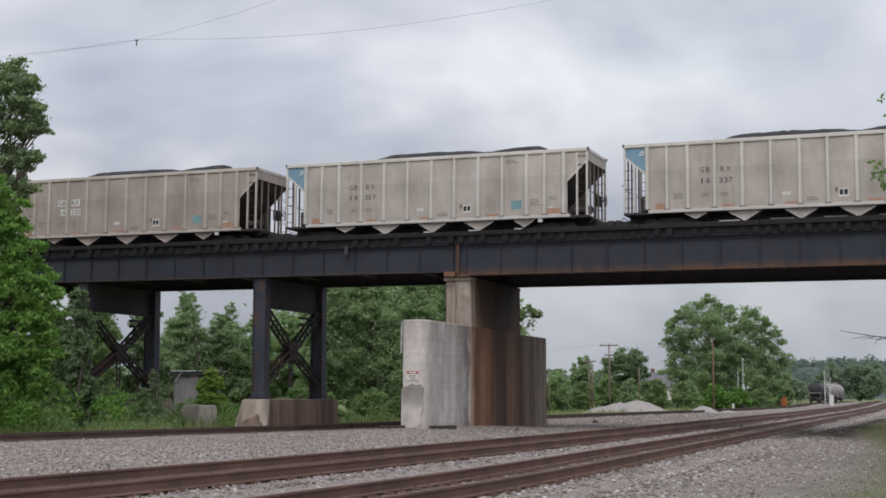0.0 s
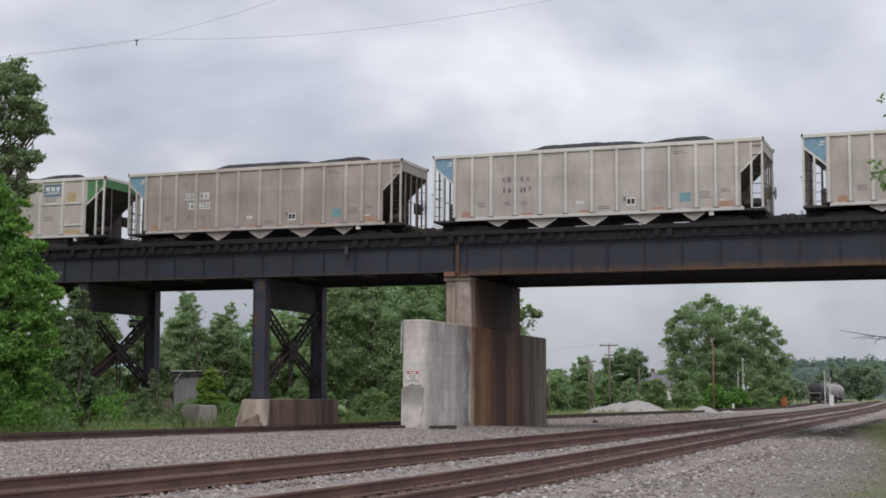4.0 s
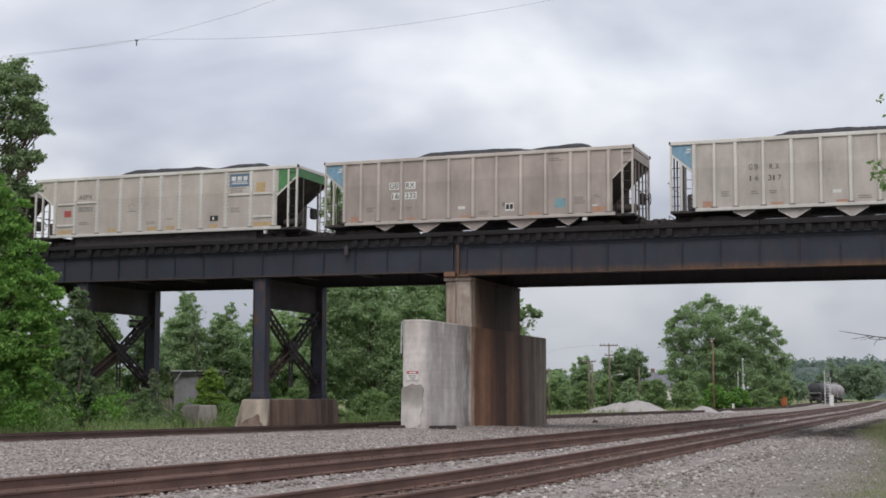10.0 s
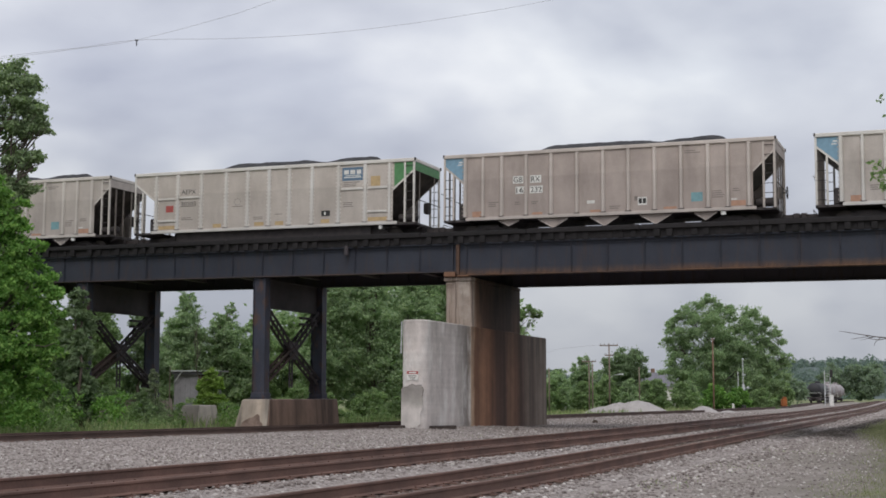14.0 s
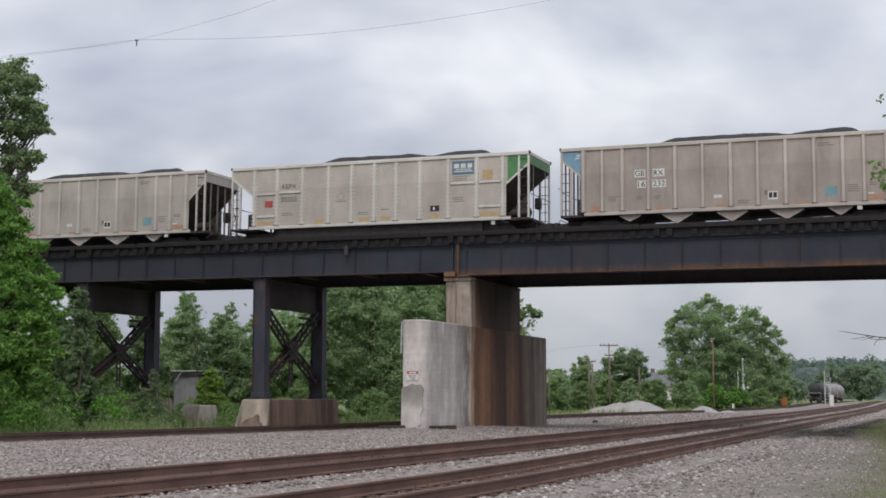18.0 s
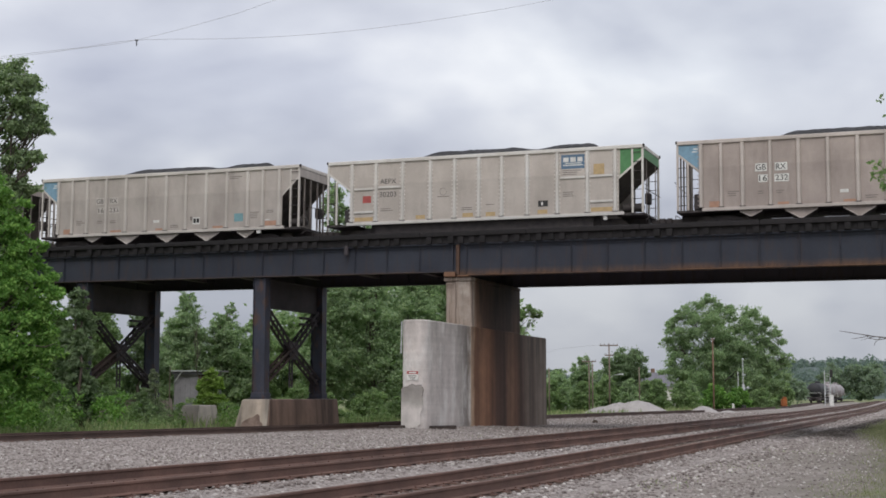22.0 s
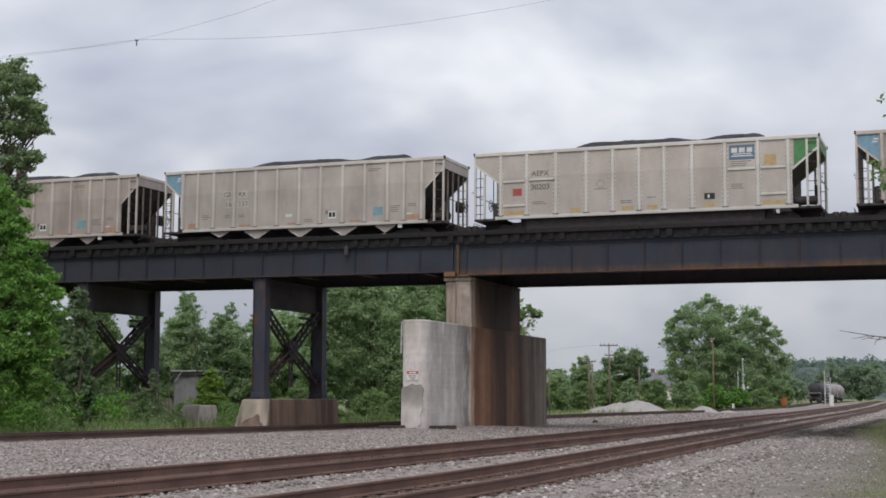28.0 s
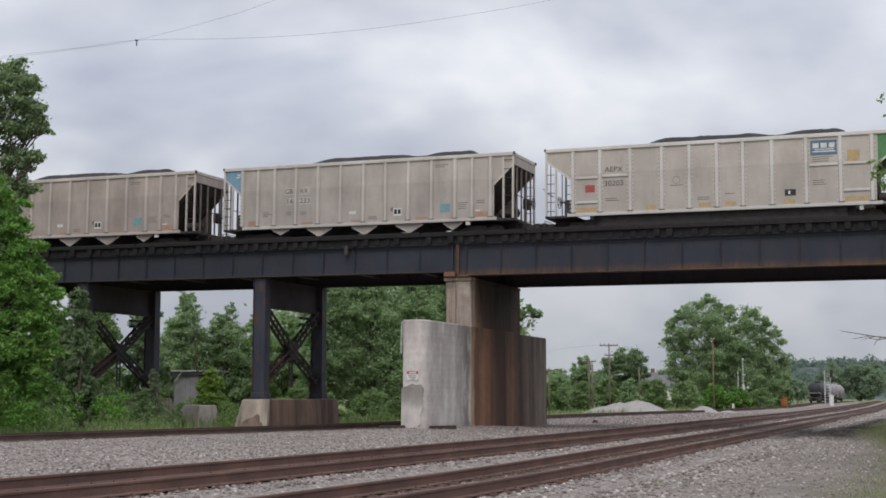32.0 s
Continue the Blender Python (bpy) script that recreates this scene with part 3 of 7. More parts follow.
M_SAFETY = plain("safety_orange_paint", (0.62, 0.20, 0.06), 0.6)
M_YELLOW = plain("faded_ochre_paint", (0.52, 0.375, 0.20), 0.7)
M_WHITE = plain("white_paint", (0.74, 0.73, 0.70), 0.6)
M_BLACK = plain("black_paint", (0.030, 0.028, 0.028), 0.6)
M_INK = plain("weathered_black_stencil_paint", (0.095, 0.088, 0.084), 0.7)
M_FAINT = plain("faded_stencil_paint", (0.20, 0.175, 0.16), 0.7)
M_RED = plain("red_paint", (0.42, 0.085, 0.075), 0.6)
M_LOGO = plain("blue_emblem_paint", (0.115, 0.19, 0.285), 0.6)
M_COAL = surface("lump_coal", (0.012, 0.012, 0.014), (0.032, 0.031, 0.035), 1.6, 14, 0.75, 0, 1.0, 0.08)
M_BARK = surface("grey_brown_bark", (0.060, 0.048, 0.040), (0.13, 0.105, 0.088), 3.0, 18, 0.95, 0, 0.8, 0.03, (2, 2, 0.4))
M_LEAF_NEAR = leaves("fresh_green_leaves", (0.090, 0.195, 0.045), (0.175, 0.33, 0.085), (0.33, 0.50, 0.15))
M_LEAF_MID = leaves("mid_green_leaves", (0.155, 0.235, 0.112), (0.235, 0.325, 0.16), (0.35, 0.435, 0.228))
M_LEAF_DARK = leaves("dark_green_leaves", (0.14, 0.20, 0.115), (0.20, 0.27, 0.16), (0.285, 0.355, 0.215))
# these two leaf colours carry painted distance haze
M_LEAF_FAR = leaves("haze_paled_leaves", (0.22, 0.305, 0.185), (0.30, 0.395, 0.235), (0.42, 0.505, 0.315))
M_LEAF_HAZE = leaves("haze_dulled_far_leaves", (0.185, 0.245, 0.185), (0.245, 0.31, 0.235), (0.325, 0.39, 0.29))
M_LEAF_LIME = leaves("lime_green_leaves", (0.18, 0.28, 0.06), (0.28, 0.40, 0.10), (0.38, 0.50, 0.15))
M_LEAF_PALE = leaves("silvery_green_leaves", (0.24, 0.29, 0.20), (0.33, 0.38, 0.27), (0.44, 0.48, 0.37))
M_LEAF_AIRY = leaves("grey_green_leaves", (0.185, 0.25, 0.15), (0.275, 0.35, 0.21), (0.41, 0.485, 0.30))
M_VERGE = leaves("dull_verge_grass", (0.165, 0.178, 0.108), (0.235, 0.245, 0.15), (0.335, 0.325, 0.225))
M_RIVET = plain("pale_rivet_heads", (0.72, 0.68, 0.64), 0.6)
# distance haze is tinted into the hill's leaf colour
M_LEAF_HILL = leaves("haze_blue_hill_leaves", (0.155, 0.205, 0.215), (0.195, 0.245, 0.25), (0.245, 0.295, 0.285))
M_WEED = leaves("weed_blades", (0.17, 0.23, 0.105), (0.25, 0.31, 0.15), (0.42, 0.42, 0.27))
M_POLE = surface("weathered_pole_wood", (0.14, 0.105, 0.085), (0.23, 0.185, 0.155), 2.0, 22, 0.9, 0, 0.5, 0.01, (3, 3, 0.3))
M_REDPOLE = surface("reddish_pole_wood", (0.16, 0.085, 0.065), (0.23, 0.13, 0.10), 2.0, 22, 0.9, 0, 0.5, 0.01, (3, 3, 0.3))
M_GALV = surface("galvanised_steel", (0.42, 0.43, 0.44), (0.58, 0.59, 0.60), 2.0, 20, 0.5, 0.3, 0.1, 0.004)
M_WIRE = plain("dull_wire", (0.42, 0.42, 0.44), 0.6)
M_TANK = surface("worn_black_tank", (0.014, 0.014, 0.017), (0.026, 0.026, 0.030), 0.8, 12, 0.62, 0, 0.05, 0.01)
M_TANK_GREY = surface("dusty_grey_tank", (0.24, 0.21, 0.215), (0.33, 0.295, 0.30), 0.8, 12, 0.55, 0, 0.05, 0.01)
M_SHED = surface("grey_shed_siding", (0.19, 0.183, 0.20), (0.27, 0.262, 0.282), 1.0, 16, 0.8, 0, 0.2, 0.01)
M_ROOF = surface("dark_shingle", (0.12, 0.118, 0.14), (0.18, 0.175, 0.20), 1.2, 14, 0.9, 0, 0.5, 0.02)
M_SIDING = surface("pale_house_siding", (0.55, 0.53, 0.50), (0.66, 0.64, 0.61), 0.8, 14, 0.7, 0, 0.1, 0.01)
M_GLASS = plain("dark_window_glass", (0.03, 0.035, 0.04), 0.1)
M_GRAVEL = surface("pile_of_crushed_stone", (0.30, 0.275, 0.27), (0.40, 0.375, 0.365), 1.2, 16, 0.95, 0, 0.9, 0.06)
M_CARPAINT = surface("dark_car_paint", (0.012, 0.014, 0.018), (0.022, 0.024, 0.03), 1.0, 10, 0.25, 0.2, 0.0)
M_TYRE = surface("tyre_rubber", (0.015, 0.015, 0.015), (0.03, 0.03, 0.03), 4, 20, 0.9)

# ---------- the ground: one sheet to the horizon ----------
TRACKS = {   # centre line s at stations w, rail-top height, lean of the far rail
    "main": ([(-70, 21.6), (-42, 22.0), (-34, 22.2), (-20, 21.95), (-5, 21.7), (17, 21.3), (40, 20.9), (70, 20.2), (134, 18.0), (220, 14.3), (258, 12.6), (420, 5.6)], 0.25, 0.0),
    "second": ([(-70, 17.2), (-42, 18.22), (-35, 18.5), (-25, 18.65), (-10, 18.75), (5, 18.6), (20, 18.35), (46, 17.9), (74, 17.1), (134, 14.9), (220, 10.9), (258, 9.1), (296, 7.4), (420, 1.9)], 0.37, 0.04),
    "siding": ([(-80, -7.0), (-60, -4.2), (-40, -1.3), (-22, 1.3), (-17.6, 1.95), (-14.7, 2.45), (-10.2, 3.25), (-4.9, 4.05), (2, 4.45), (12, 4.45), (25.6, 4.4), (35, 4.8), (48, 5.6), (65, 6.7), (78, 7.3), (95, 7.5), (130, 6.7), (154, 5.3), (231, -0.3), (300, -1.4), (350, -2.2)], 0.34, 0.0),
}


def track_s(key, w):
    pts = TRACKS[key][0]
    ws, ss = [p[0] for p in pts], [p[1] for p in pts]
    for i in range(len(ws) - 1):
        if w <= ws[i + 1] or i == len(ws) - 2:
            p0, p1, p2, p3 = ss[max(i - 1, 0)], ss[i], ss[i + 1], ss[min(i + 2, len(ss) - 1)]
            h = ws[i + 1] - ws[i]
            m1 = (p2 - p0) / (ws[i + 1] - ws[max(i - 1, 0)])
            m2 = (p3 - p1) / (ws[min(i + 2, len(ws) - 1)] - ws[i])
            t = (w - ws[i]) / h
            t = max(-0.5, min(1.5, t))
            return (2 * t ** 3 - 3 * t ** 2 + 1) * p1 + (t ** 3 - 2 * t ** 2 + t) * h * m1 + (3 * t ** 2 - 2 * t ** 3) * p2 + (t ** 3 - t ** 2) * h * m2


def ease(a, b, x):
    t = max(0.0, min(1.0, (x - a) / (b - a)))
    return t * t * (3 - 2 * t)


def verge_edge(w):
    """Where the grass bank begins beyond the stone shoulder."""
    return 26.9 - 2.0 * ease(-22, 10, w)


def ground_z(s, w):
    z = 0.10 + 0.02 * noise.noise(Vector((s * 0.5, w * 0.5, 0)))
    if -90 < w < 430:
        for key, top in (("main", 0.05), ("second", 0.19), ("siding", 0.15)):
            if key == "siding" and w > 340:
                continue
            d = abs(s - track_s(key, w))
            z = (TRACKS[key][1] - 0.31) * (1 - ease(1.6, 2.6, d)) + z * ease(1.6, 2.6, d)
    z -= 0.16 * ease(23.6, 27.5, s) * (1 - ease(0, 60, w))
    z += 0.20 * math.exp(-((s - 9.2) / 1.7) ** 2) * ease(-11.5, -7.5, w) * (1 - ease(-2.0, 7.0, w))   # gravel heaped round the pier
    z += 0.6 * ease(0.0, 9.0, s - verge_edge(w)) * ease(-38, -8, w)         # grassy bank past the last span
    z -= 0.25 * ease(-1.0, -9.0, s) * (1 - ease(120, 200, w))
    return z


def build_ground():
    def axis(lo, hi, step, far):
        v = list(np.arange(lo, hi + 1e-6, step))
        d, a = step, v[0]
        left = []
        while a > -far:
            d *= 1.35
            a -= d
            left.append(a)
        d, a, right = step, v[-1], []
        while a < far:
            d *= 1.35
            a += d
            right.append(a)
        return left[::-1] + v + right
    xs, ys = axis(-12, 36, 0.45, 3200), axis(-58, 110, 0.9, 3200)
    vs = [(s, w, ground_z(s, w)) for w in ys for s in xs]
    n = len(xs)
    fs = [(j * n + i, j * n + i + 1, (j + 1) * n + i + 1, (j + 1) * n + i) for j in range(len(ys) - 1) for i in range(n - 1)]
    me = raw_mesh("ground", vs, fs)
    me.materials.append(M_GROUND)
    me.polygons.foreach_set("use_smooth", [True] * len(me.polygons))
    ob = new("ground", me)
    ob.matrix_basis = BM
    tagged(ob, "grey crushed-stone rail yard running out into weeds and grass", "ground", kind="structure")


build_ground()


# ---------- loose ballast ----------
def scatter_stones():
    rng = np.random.RandomState(5)
    ico = np.array([(0, 0, 1), (0.894, 0, 0.447), (0.276, 0.851, 0.447), (-0.724, 0.526, 0.447), (-0.724, -0.526, 0.447), (0.276, -0.851, 0.447),
                    (0.55, 0.4, -0.5), (-0.3, 0.8, -0.5), (-0.8, 0, -0.5), (-0.3, -0.8, -0.5), (0.55, -0.6, -0.5)])
    tri = np.array([(0, 1, 2), (0, 2, 3), (0, 3, 4), (0, 4, 5), (0, 5, 1), (1, 6, 2), (2, 7, 3), (3, 8, 4), (4, 9, 5), (5, 10, 1), (2, 6, 7), (3, 7, 8), (4, 8, 9), (5, 9, 10), (1, 10, 6)])
    V, F = [], []
    count = 0
    while count < 68000:
        far = rng.rand() < 0.16
        w = 16 + 52 * rng.rand() if far else -44 + 62 * rng.rand() ** 1.5
        s = 2.5 + 25.5 * rng.rand()
        if s < track_s("siding", w) + 1.15:
            continue
        d1, d2 = abs(s - track_s("main", w)), abs(s - track_s("second", w))
        if (d1 < 1.02 or d2 < 1.02) and rng.rand() < 0.88:
            continue
        if s > 26.6 and rng.rand() < 0.6:
            continue
        r = 0.016 + 0.025 * rng.rand() ** 1.6
        if s > 25.3:
            r *= 0.88
        elif s > 23.0 or 19.9 < s < 20.9:
            r *= 1.25
        if far:
            r *= 1.7
        a = 2 * math.pi * rng.rand()
        k = ico * (1 + 0.35 * (rng.rand(11, 1) - 0.5)) * r * np.array([1.25, 0.9, 0.75])
        x = k[:, 0] * math.cos(a) - k[:, 1] * math.sin(a) + s
        y = k[:, 0] * math.sin(a) + k[:, 1] * math.cos(a) + w
        top = ground_z(s, w)
        for key, d in (("main", d1), ("second", d2), ("siding", abs(s - track_s("siding", w)))):
            if 1.0 < d < 2.7:
                top = max(top, TRACKS[key][1] - 0.205 - (0.20 * max(0.0, d - 1.55) ** 1.1 if d > 1.55 else 0.0))
            elif d <= 1.0:
                top = TRACKS[key][1] - 0.21
        z = k[:, 2] + top + 0.25 * r
        V.append(np.stack([x, y, z], 1))
        F.append(tri + 11 * count)
        count += 1
    me = raw_mesh("ballast_stones", np.concatenate(V), np.concatenate(F))
    me.materials.append(M_STONE)
    ob = new("ballast_stones", me)
    ob.matrix_basis = BM
    tagged(ob, "loose grey crushed-stone ballast strewn between the tracks", "ballast", kind="stuff")


scatter_stones()

# ---------- yard tracks ----------
RAIL_PROFILE = [(-0.072, 0.0), (0.072, 0.0), (0.072, 0.012), (0.012, 0.035), (0.010, 0.135), (0.036, 0.150), (0.036, 0.178), (0.028, 0.186), (-0.028, 0.186),
                (-0.036, 0.178), (-0.036, 0.150), (-0.010, 0.135), (-0.012, 0.035), (-0.072, 0.012)]


def rail_shape(key, off, lift, w0, w1):
    sh = Shape()
    ws, w = [], w0
    while w < w1:
        ws.append(w)
        w += 1.0 if w < 60 else 5.0
    ws.append(w1)
    n = len(RAIL_PROFILE)
    vs = []
    for w in ws:
        s = track_s(key, w)
        ds = (track_s(key, w + 0.5) - track_s(key, w - 0.5))
        nrm = Vector((1, -ds)).normalized()
        for a, b in RAIL_PROFILE:
            vs.append((s + (off + a) * nrm.x, w + (off + a) * nrm.y, TRACKS[key][1] + lift - 0.186 + b))
    fs = [(i * n + k, i * n + (k + 1) % n, (i + 1) * n + (k + 1) % n, (i + 1) * n + k) for i in range(len(ws) - 1) for k in range(n)]
    fs += [tuple(range(n)), tuple(range((len(ws) - 1) * n, len(ws) * n))]
    return sh.add(vs, fs)


def build_track(key, w0, w1, ties_to, label):
    tr = thing("railway_track", BM, label, "railway track", kind="structure")
    z = TRACKS[key][1]
    lean = TRACKS[key][2]
    steel = M_RAIL_DULL if key == "siding" else M_RAIL
    part("rail", rail_shape(key, 0.7525, 0.0, w0, w1), steel, tr)
    part("rail", rail_shape(key, -0.7525, lean, w0, w1), steel, tr)
    bed = Shape()
    prof = [(-1.06, -0.235), (-0.62, -0.212), (-0.2, -0.206), (0.2, -0.206), (0.62, -0.212), (1.06, -0.235)]
    ws = list(np.arange(w0, min(w1, 60), 0.6)) + list(np.arange(60, w1, 4.0)) + [w1]
    bv = []
    for w in ws:
        for a, b in prof:
            bv.append((track_s(key, w) + a + 0.10 * noise.noise(Vector((w * 1.3, a, 1))), w, z + b + 0.012 * noise.noise(Vector((w * 3.1, a * 4, 2)))))
    k = len(prof)
    bed.add(bv, [(j * k + i, j * k + i + 1, (j + 1) * k + i + 1, (j + 1) * k + i) for j in range(len(ws) - 1) for i in range(k - 1)])
    part('ballast_bed', bed, M_BED, tr, 'rust-brown ballast bed', smooth=True)
    for g in (-1, 1):
        side = Shape()
        prof = [(0.98, -0.236), (1.12, -0.200), (1.55, -0.205), (1.95, -0.245), (2.7, -0.42)]
        bv = []
        for w in ws:
            for a, b in prof:
                bv.append((track_s(key, w) + g * (a + 0.07 * noise.noise(Vector((w * 1.7, g * 5, a * 0.2)))), w, z + (lean if g < 0 else 0.0) * 0.8 + b + 0.018 * noise.noise(Vector((w * 2.9, a * 4 + g, 2)))))
        k = len(prof)
        side.add(bv, [(j * k + i, j * k + i + 1, (j + 1) * k + i + 1, (j + 1) * k + i) for j in range(len(ws) - 1) for i in range(k - 1)])
        part('ballast_shoulder', side, M_SHOULDER, tr, 'grey stone ballast shoulder', smooth=True)
    rng = random.Random(len(key))
    tie = Shape().box(-1.3, 1.3, -0.115, 0.115, -0.17, 0.0, 0.012).mesh("tie")
    tie.materials.append(M_TIE)
    plate = Shape().box(-0.18, 0.18, -0.10, 0.10, 0.0, 0.016).box(-0.11, -0.08, -0.03, 0.0, 0.016, 0.045).box(0.08, 0.11, 0.0, 0.03, 0.016, 0.045).mesh("tie_plate")
    plate.materials.append(M_RAIL)
    w = w0 + 0.3
    far = Shape()
    while w < w1:
        s = track_s(key, w)
        if w < ties_to:
            m = pose(s + rng.uniform(-0.04, 0.04), w, z - 0.20 + 0.5 * lean + rng.uniform(-0.012, 0.004), 0, math.degrees(math.atan2(lean, 1.5)), rng.uniform(-1.2, 1.2) - math.degrees(math.atan(track_s(key, w + .5) - track_s(key, w - .5))))
            t = part("tie", tie, None, tr, m=m)
            if w < -15:
                for side in (-0.7525, 0.7525):
                    part("tie_plate", plate, None, t, m=pose(side, 0, 0.0))
        else:
            far.box(s - 1.3, s + 1.3, w - 0.115, w + 0.115, z - 0.36, z - 0.195)
        w += 0.53
    if far.v:
        f = part("distant_ties", far, M_TIE, tr)
        f["kind"] = "stuff"
    return tr


build_track("main", -60, 400, 40, "main-line track of rust-brown rails on weathered ties and grey ballast")
build_track("second", -60, 400, 40, "second main-line track, rust-brown rails on worn ties")
build_track("siding", -75, 345, 25, "rusty siding track passing behind the concrete pier")

# ---------- the viaduct ----------
NEAR_W, FAR_W = -1.65, 4.55
S_PIER = 9.30                        # joint between the spans
SPAN_END = 82.0
SPAN_START = -70.0


def build_viaduct():
    br = thing("railway_viaduct", vpose(0), "blue-black riveted plate-girder railway viaduct with rust along its foot", "bridge", kind="structure")
    for name, w in (("near", NEAR_W), ("far", FAR_W)):
        for s0, s1, bot, mt in ((SPAN_START, S_PIER, -1.40, M_WEB_L), (S_PIER + 0.002, SPAN_END, -1.56 if name == 'near' else -1.61, M_WEB_R)):
            mt = mt if name == 'near' else M_WEB_FAR
            g = part("girder_web", Shape().box(s0, s1, w - 0.02, w + 0.02, bot + 0.04, -0.21), mt, br)
            for z0, z1 in ((bot, bot + 0.045), (-0.215, -0.17)):
                part("flange", Shape().box(s0, s1, w - 0.19, w + 0.19, z0, z1, 0.006), mt, g)
            for z0 in (bot + 0.045, -0.345):
                part("flange_angle", Shape().box(s0, s1, w - 0.05, w + 0.05, z0, z0 + 0.13), mt, g)
            stiff = Shape().box(-0.040, 0.040, -0.055, 0.055, bot + 0.045, -0.215).box(-0.007, 0.007, -0.095, 0.095, bot + 0.06, -0.23).mesh("stiffener")
            stiff.materials.append(mt)
            step = 1.55
            k = s0 + 0.38 if s0 > 0 else 9.05 - step * 50
            while k < s1:
                part("stiffener", stiff, None, g, m=pose(k, w, 0))
                k += step
            rows = Shape()
            k = s0 + 0.1
            if name == "near":
                while k < min(s1, 32):
                    if k > -14:
                        for z in (bot + 0.11, -0.28):
                            rows.box(k - 0.018, k + 0.018, w - 0.062, w - 0.05, z - 0.018, z + 0.018)
                    k += 0.16
                r = part("rivets", rows, mt, g)
                r["kind"] = "stuff"
    # floor between the girders
    part("deck_floor", Shape().box(SPAN_START, SPAN_END, NEAR_W + 0.15, FAR_W - 0.15, -0.16, 0.137), M_SOFFIT, br)
    cross = Shape().box(-0.08, 0.08, NEAR_W + 0.03, FAR_W - 0.03, -1.0, -0.17).box(-0.15, 0.15, NEAR_W + 0.03, FAR_W - 0.03, -1.03, -1.0).mesh("cross_beam")
    cross.materials.append(M_SOFFIT)
    k = SPAN_START + 1.5
    while k < SPAN_END:
        part("cross_beam", cross, None, br, m=pose(k, 0, 0))
        k += 3.24
    # long bridge timbers whose ends show, and the planks above them
    tie = Shape().box(-0.125, 0.125, NEAR_W - 0.26, FAR_W + 0.26, -0.165, 0.14, 0.014).mesh("bridge_timber")
    tie.materials.append(M_DECKTIE)
    rng = random.Random(3)
    k = -20.0
    while k < 36:
        part("bridge_timber", tie, None, br, m=pose(k + rng.uniform(-0.03, 0.03), rng.uniform(-0.07, 0.07), rng.uniform(-0.012, 0.012), 0, 0, rng.uniform(-0.25, 0.25)))
        k += 0.50
    more = Shape()
    for k in list(np.arange(SPAN_START, -20.4, 0.5)) + list(np.arange(36.2, SPAN_END, 0.5)):
        more.box(k - 0.12, k + 0.12, NEAR_W - 0.3, FAR_W + 0.3, -0.165, 0.14)
    mo = part("outlying_timbers", more, M_DECKTIE, br)
    mo["kind"] = "stuff"
    # unseen boards added behind the timber ends to soften the gap contrast
    for w in (NEAR_W - 0.17, FAR_W + 0.17):
        part("fascia_board", Shape().box(SPAN_START, SPAN_END, w - 0.02, w + 0.02, -0.15, 0.138), M_DECKTIE, br)
    for w in (NEAR_W - 0.22, FAR_W + 0.22):
        k = SPAN_START
        i = 0
        while k < SPAN_END:
            ln = 4.85
            z1 = 0.31 + rng.uniform(-0.02, 0.03)
            part("guard_timber", Shape().box(k, k + ln - 0.02, w - 0.10, w + 0.10, 0.142, z1, 0.015), M_DECKTIE, br)
            part("edge_board", Shape().box(k + 0.05, k + ln - 0.05, w + 0.02, w + 0.08, z1 + 0.002, z1 + 0.06 + rng.uniform(-0.03, 0.02), 0.006), M_DECKTIE, br)
            k += ln
            i += 1
    for off in (-0.7525, 0.7525):
        part("rail", Shape().prism([(1.6 + off + a, b - 0.186) for a, b in RAIL_PROFILE], SPAN_START, SPAN_END, "x"), M_RAIL, br)
    for wa, wb in ((NEAR_W - 0.10, NEAR_W + 0.5), (FAR_W - 0.5, FAR_W + 0.10)):
        part("edge_filler", Shape().box(SPAN_START, SPAN_END, wa, wb, 0.143, 0.27), M_DECKTIE, br)
    part("ballast_fill", Shape().box(SPAN_START, SPAN_END, -0.4, 3.6, 0.142, -0.19 + 0.34), M_DARKSTEEL, br)
    # joint over the pier and its bearing, and a drain stub
    part("joint_plate", Shape().box(S_PIER - 0.07, S_PIER + 0.07, NEAR_W - 0.17, NEAR_W - 0.02, -1.5, -0.2, 0.008), M_RUST_DARK, br, "rust-brown joint plate")
    part("joint_plate", Shape().box(S_PIER - 0.32, S_PIER - 0.22, NEAR_W - 0.13, NEAR_W - 0.02, -1.4, -0.22, 0.008), M_WEB_L, br)
    part("drain_stub", Shape().lathe([(-0.55, 0.07), (-0.52, 0.09), (-0.12, 0.09)], "z", 12, (4.05, NEAR_W - 0.24, 0)), M_DARKSTEEL, br)
    for w in (NEAR_W, FAR_W):
        part("bearing", Shape().box(S_PIER - 0.62, S_PIER - 0.1, w - 0.2, w + 0.2, -1.60, -1.402, 0.02).box(S_PIER - 0.02, S_PIER + 0.5, w - 0.2, w + 0.2, -1.60, -1.56, 0.01), M_RUST, br, "rusty span bearing")
    return br


build_viaduct()


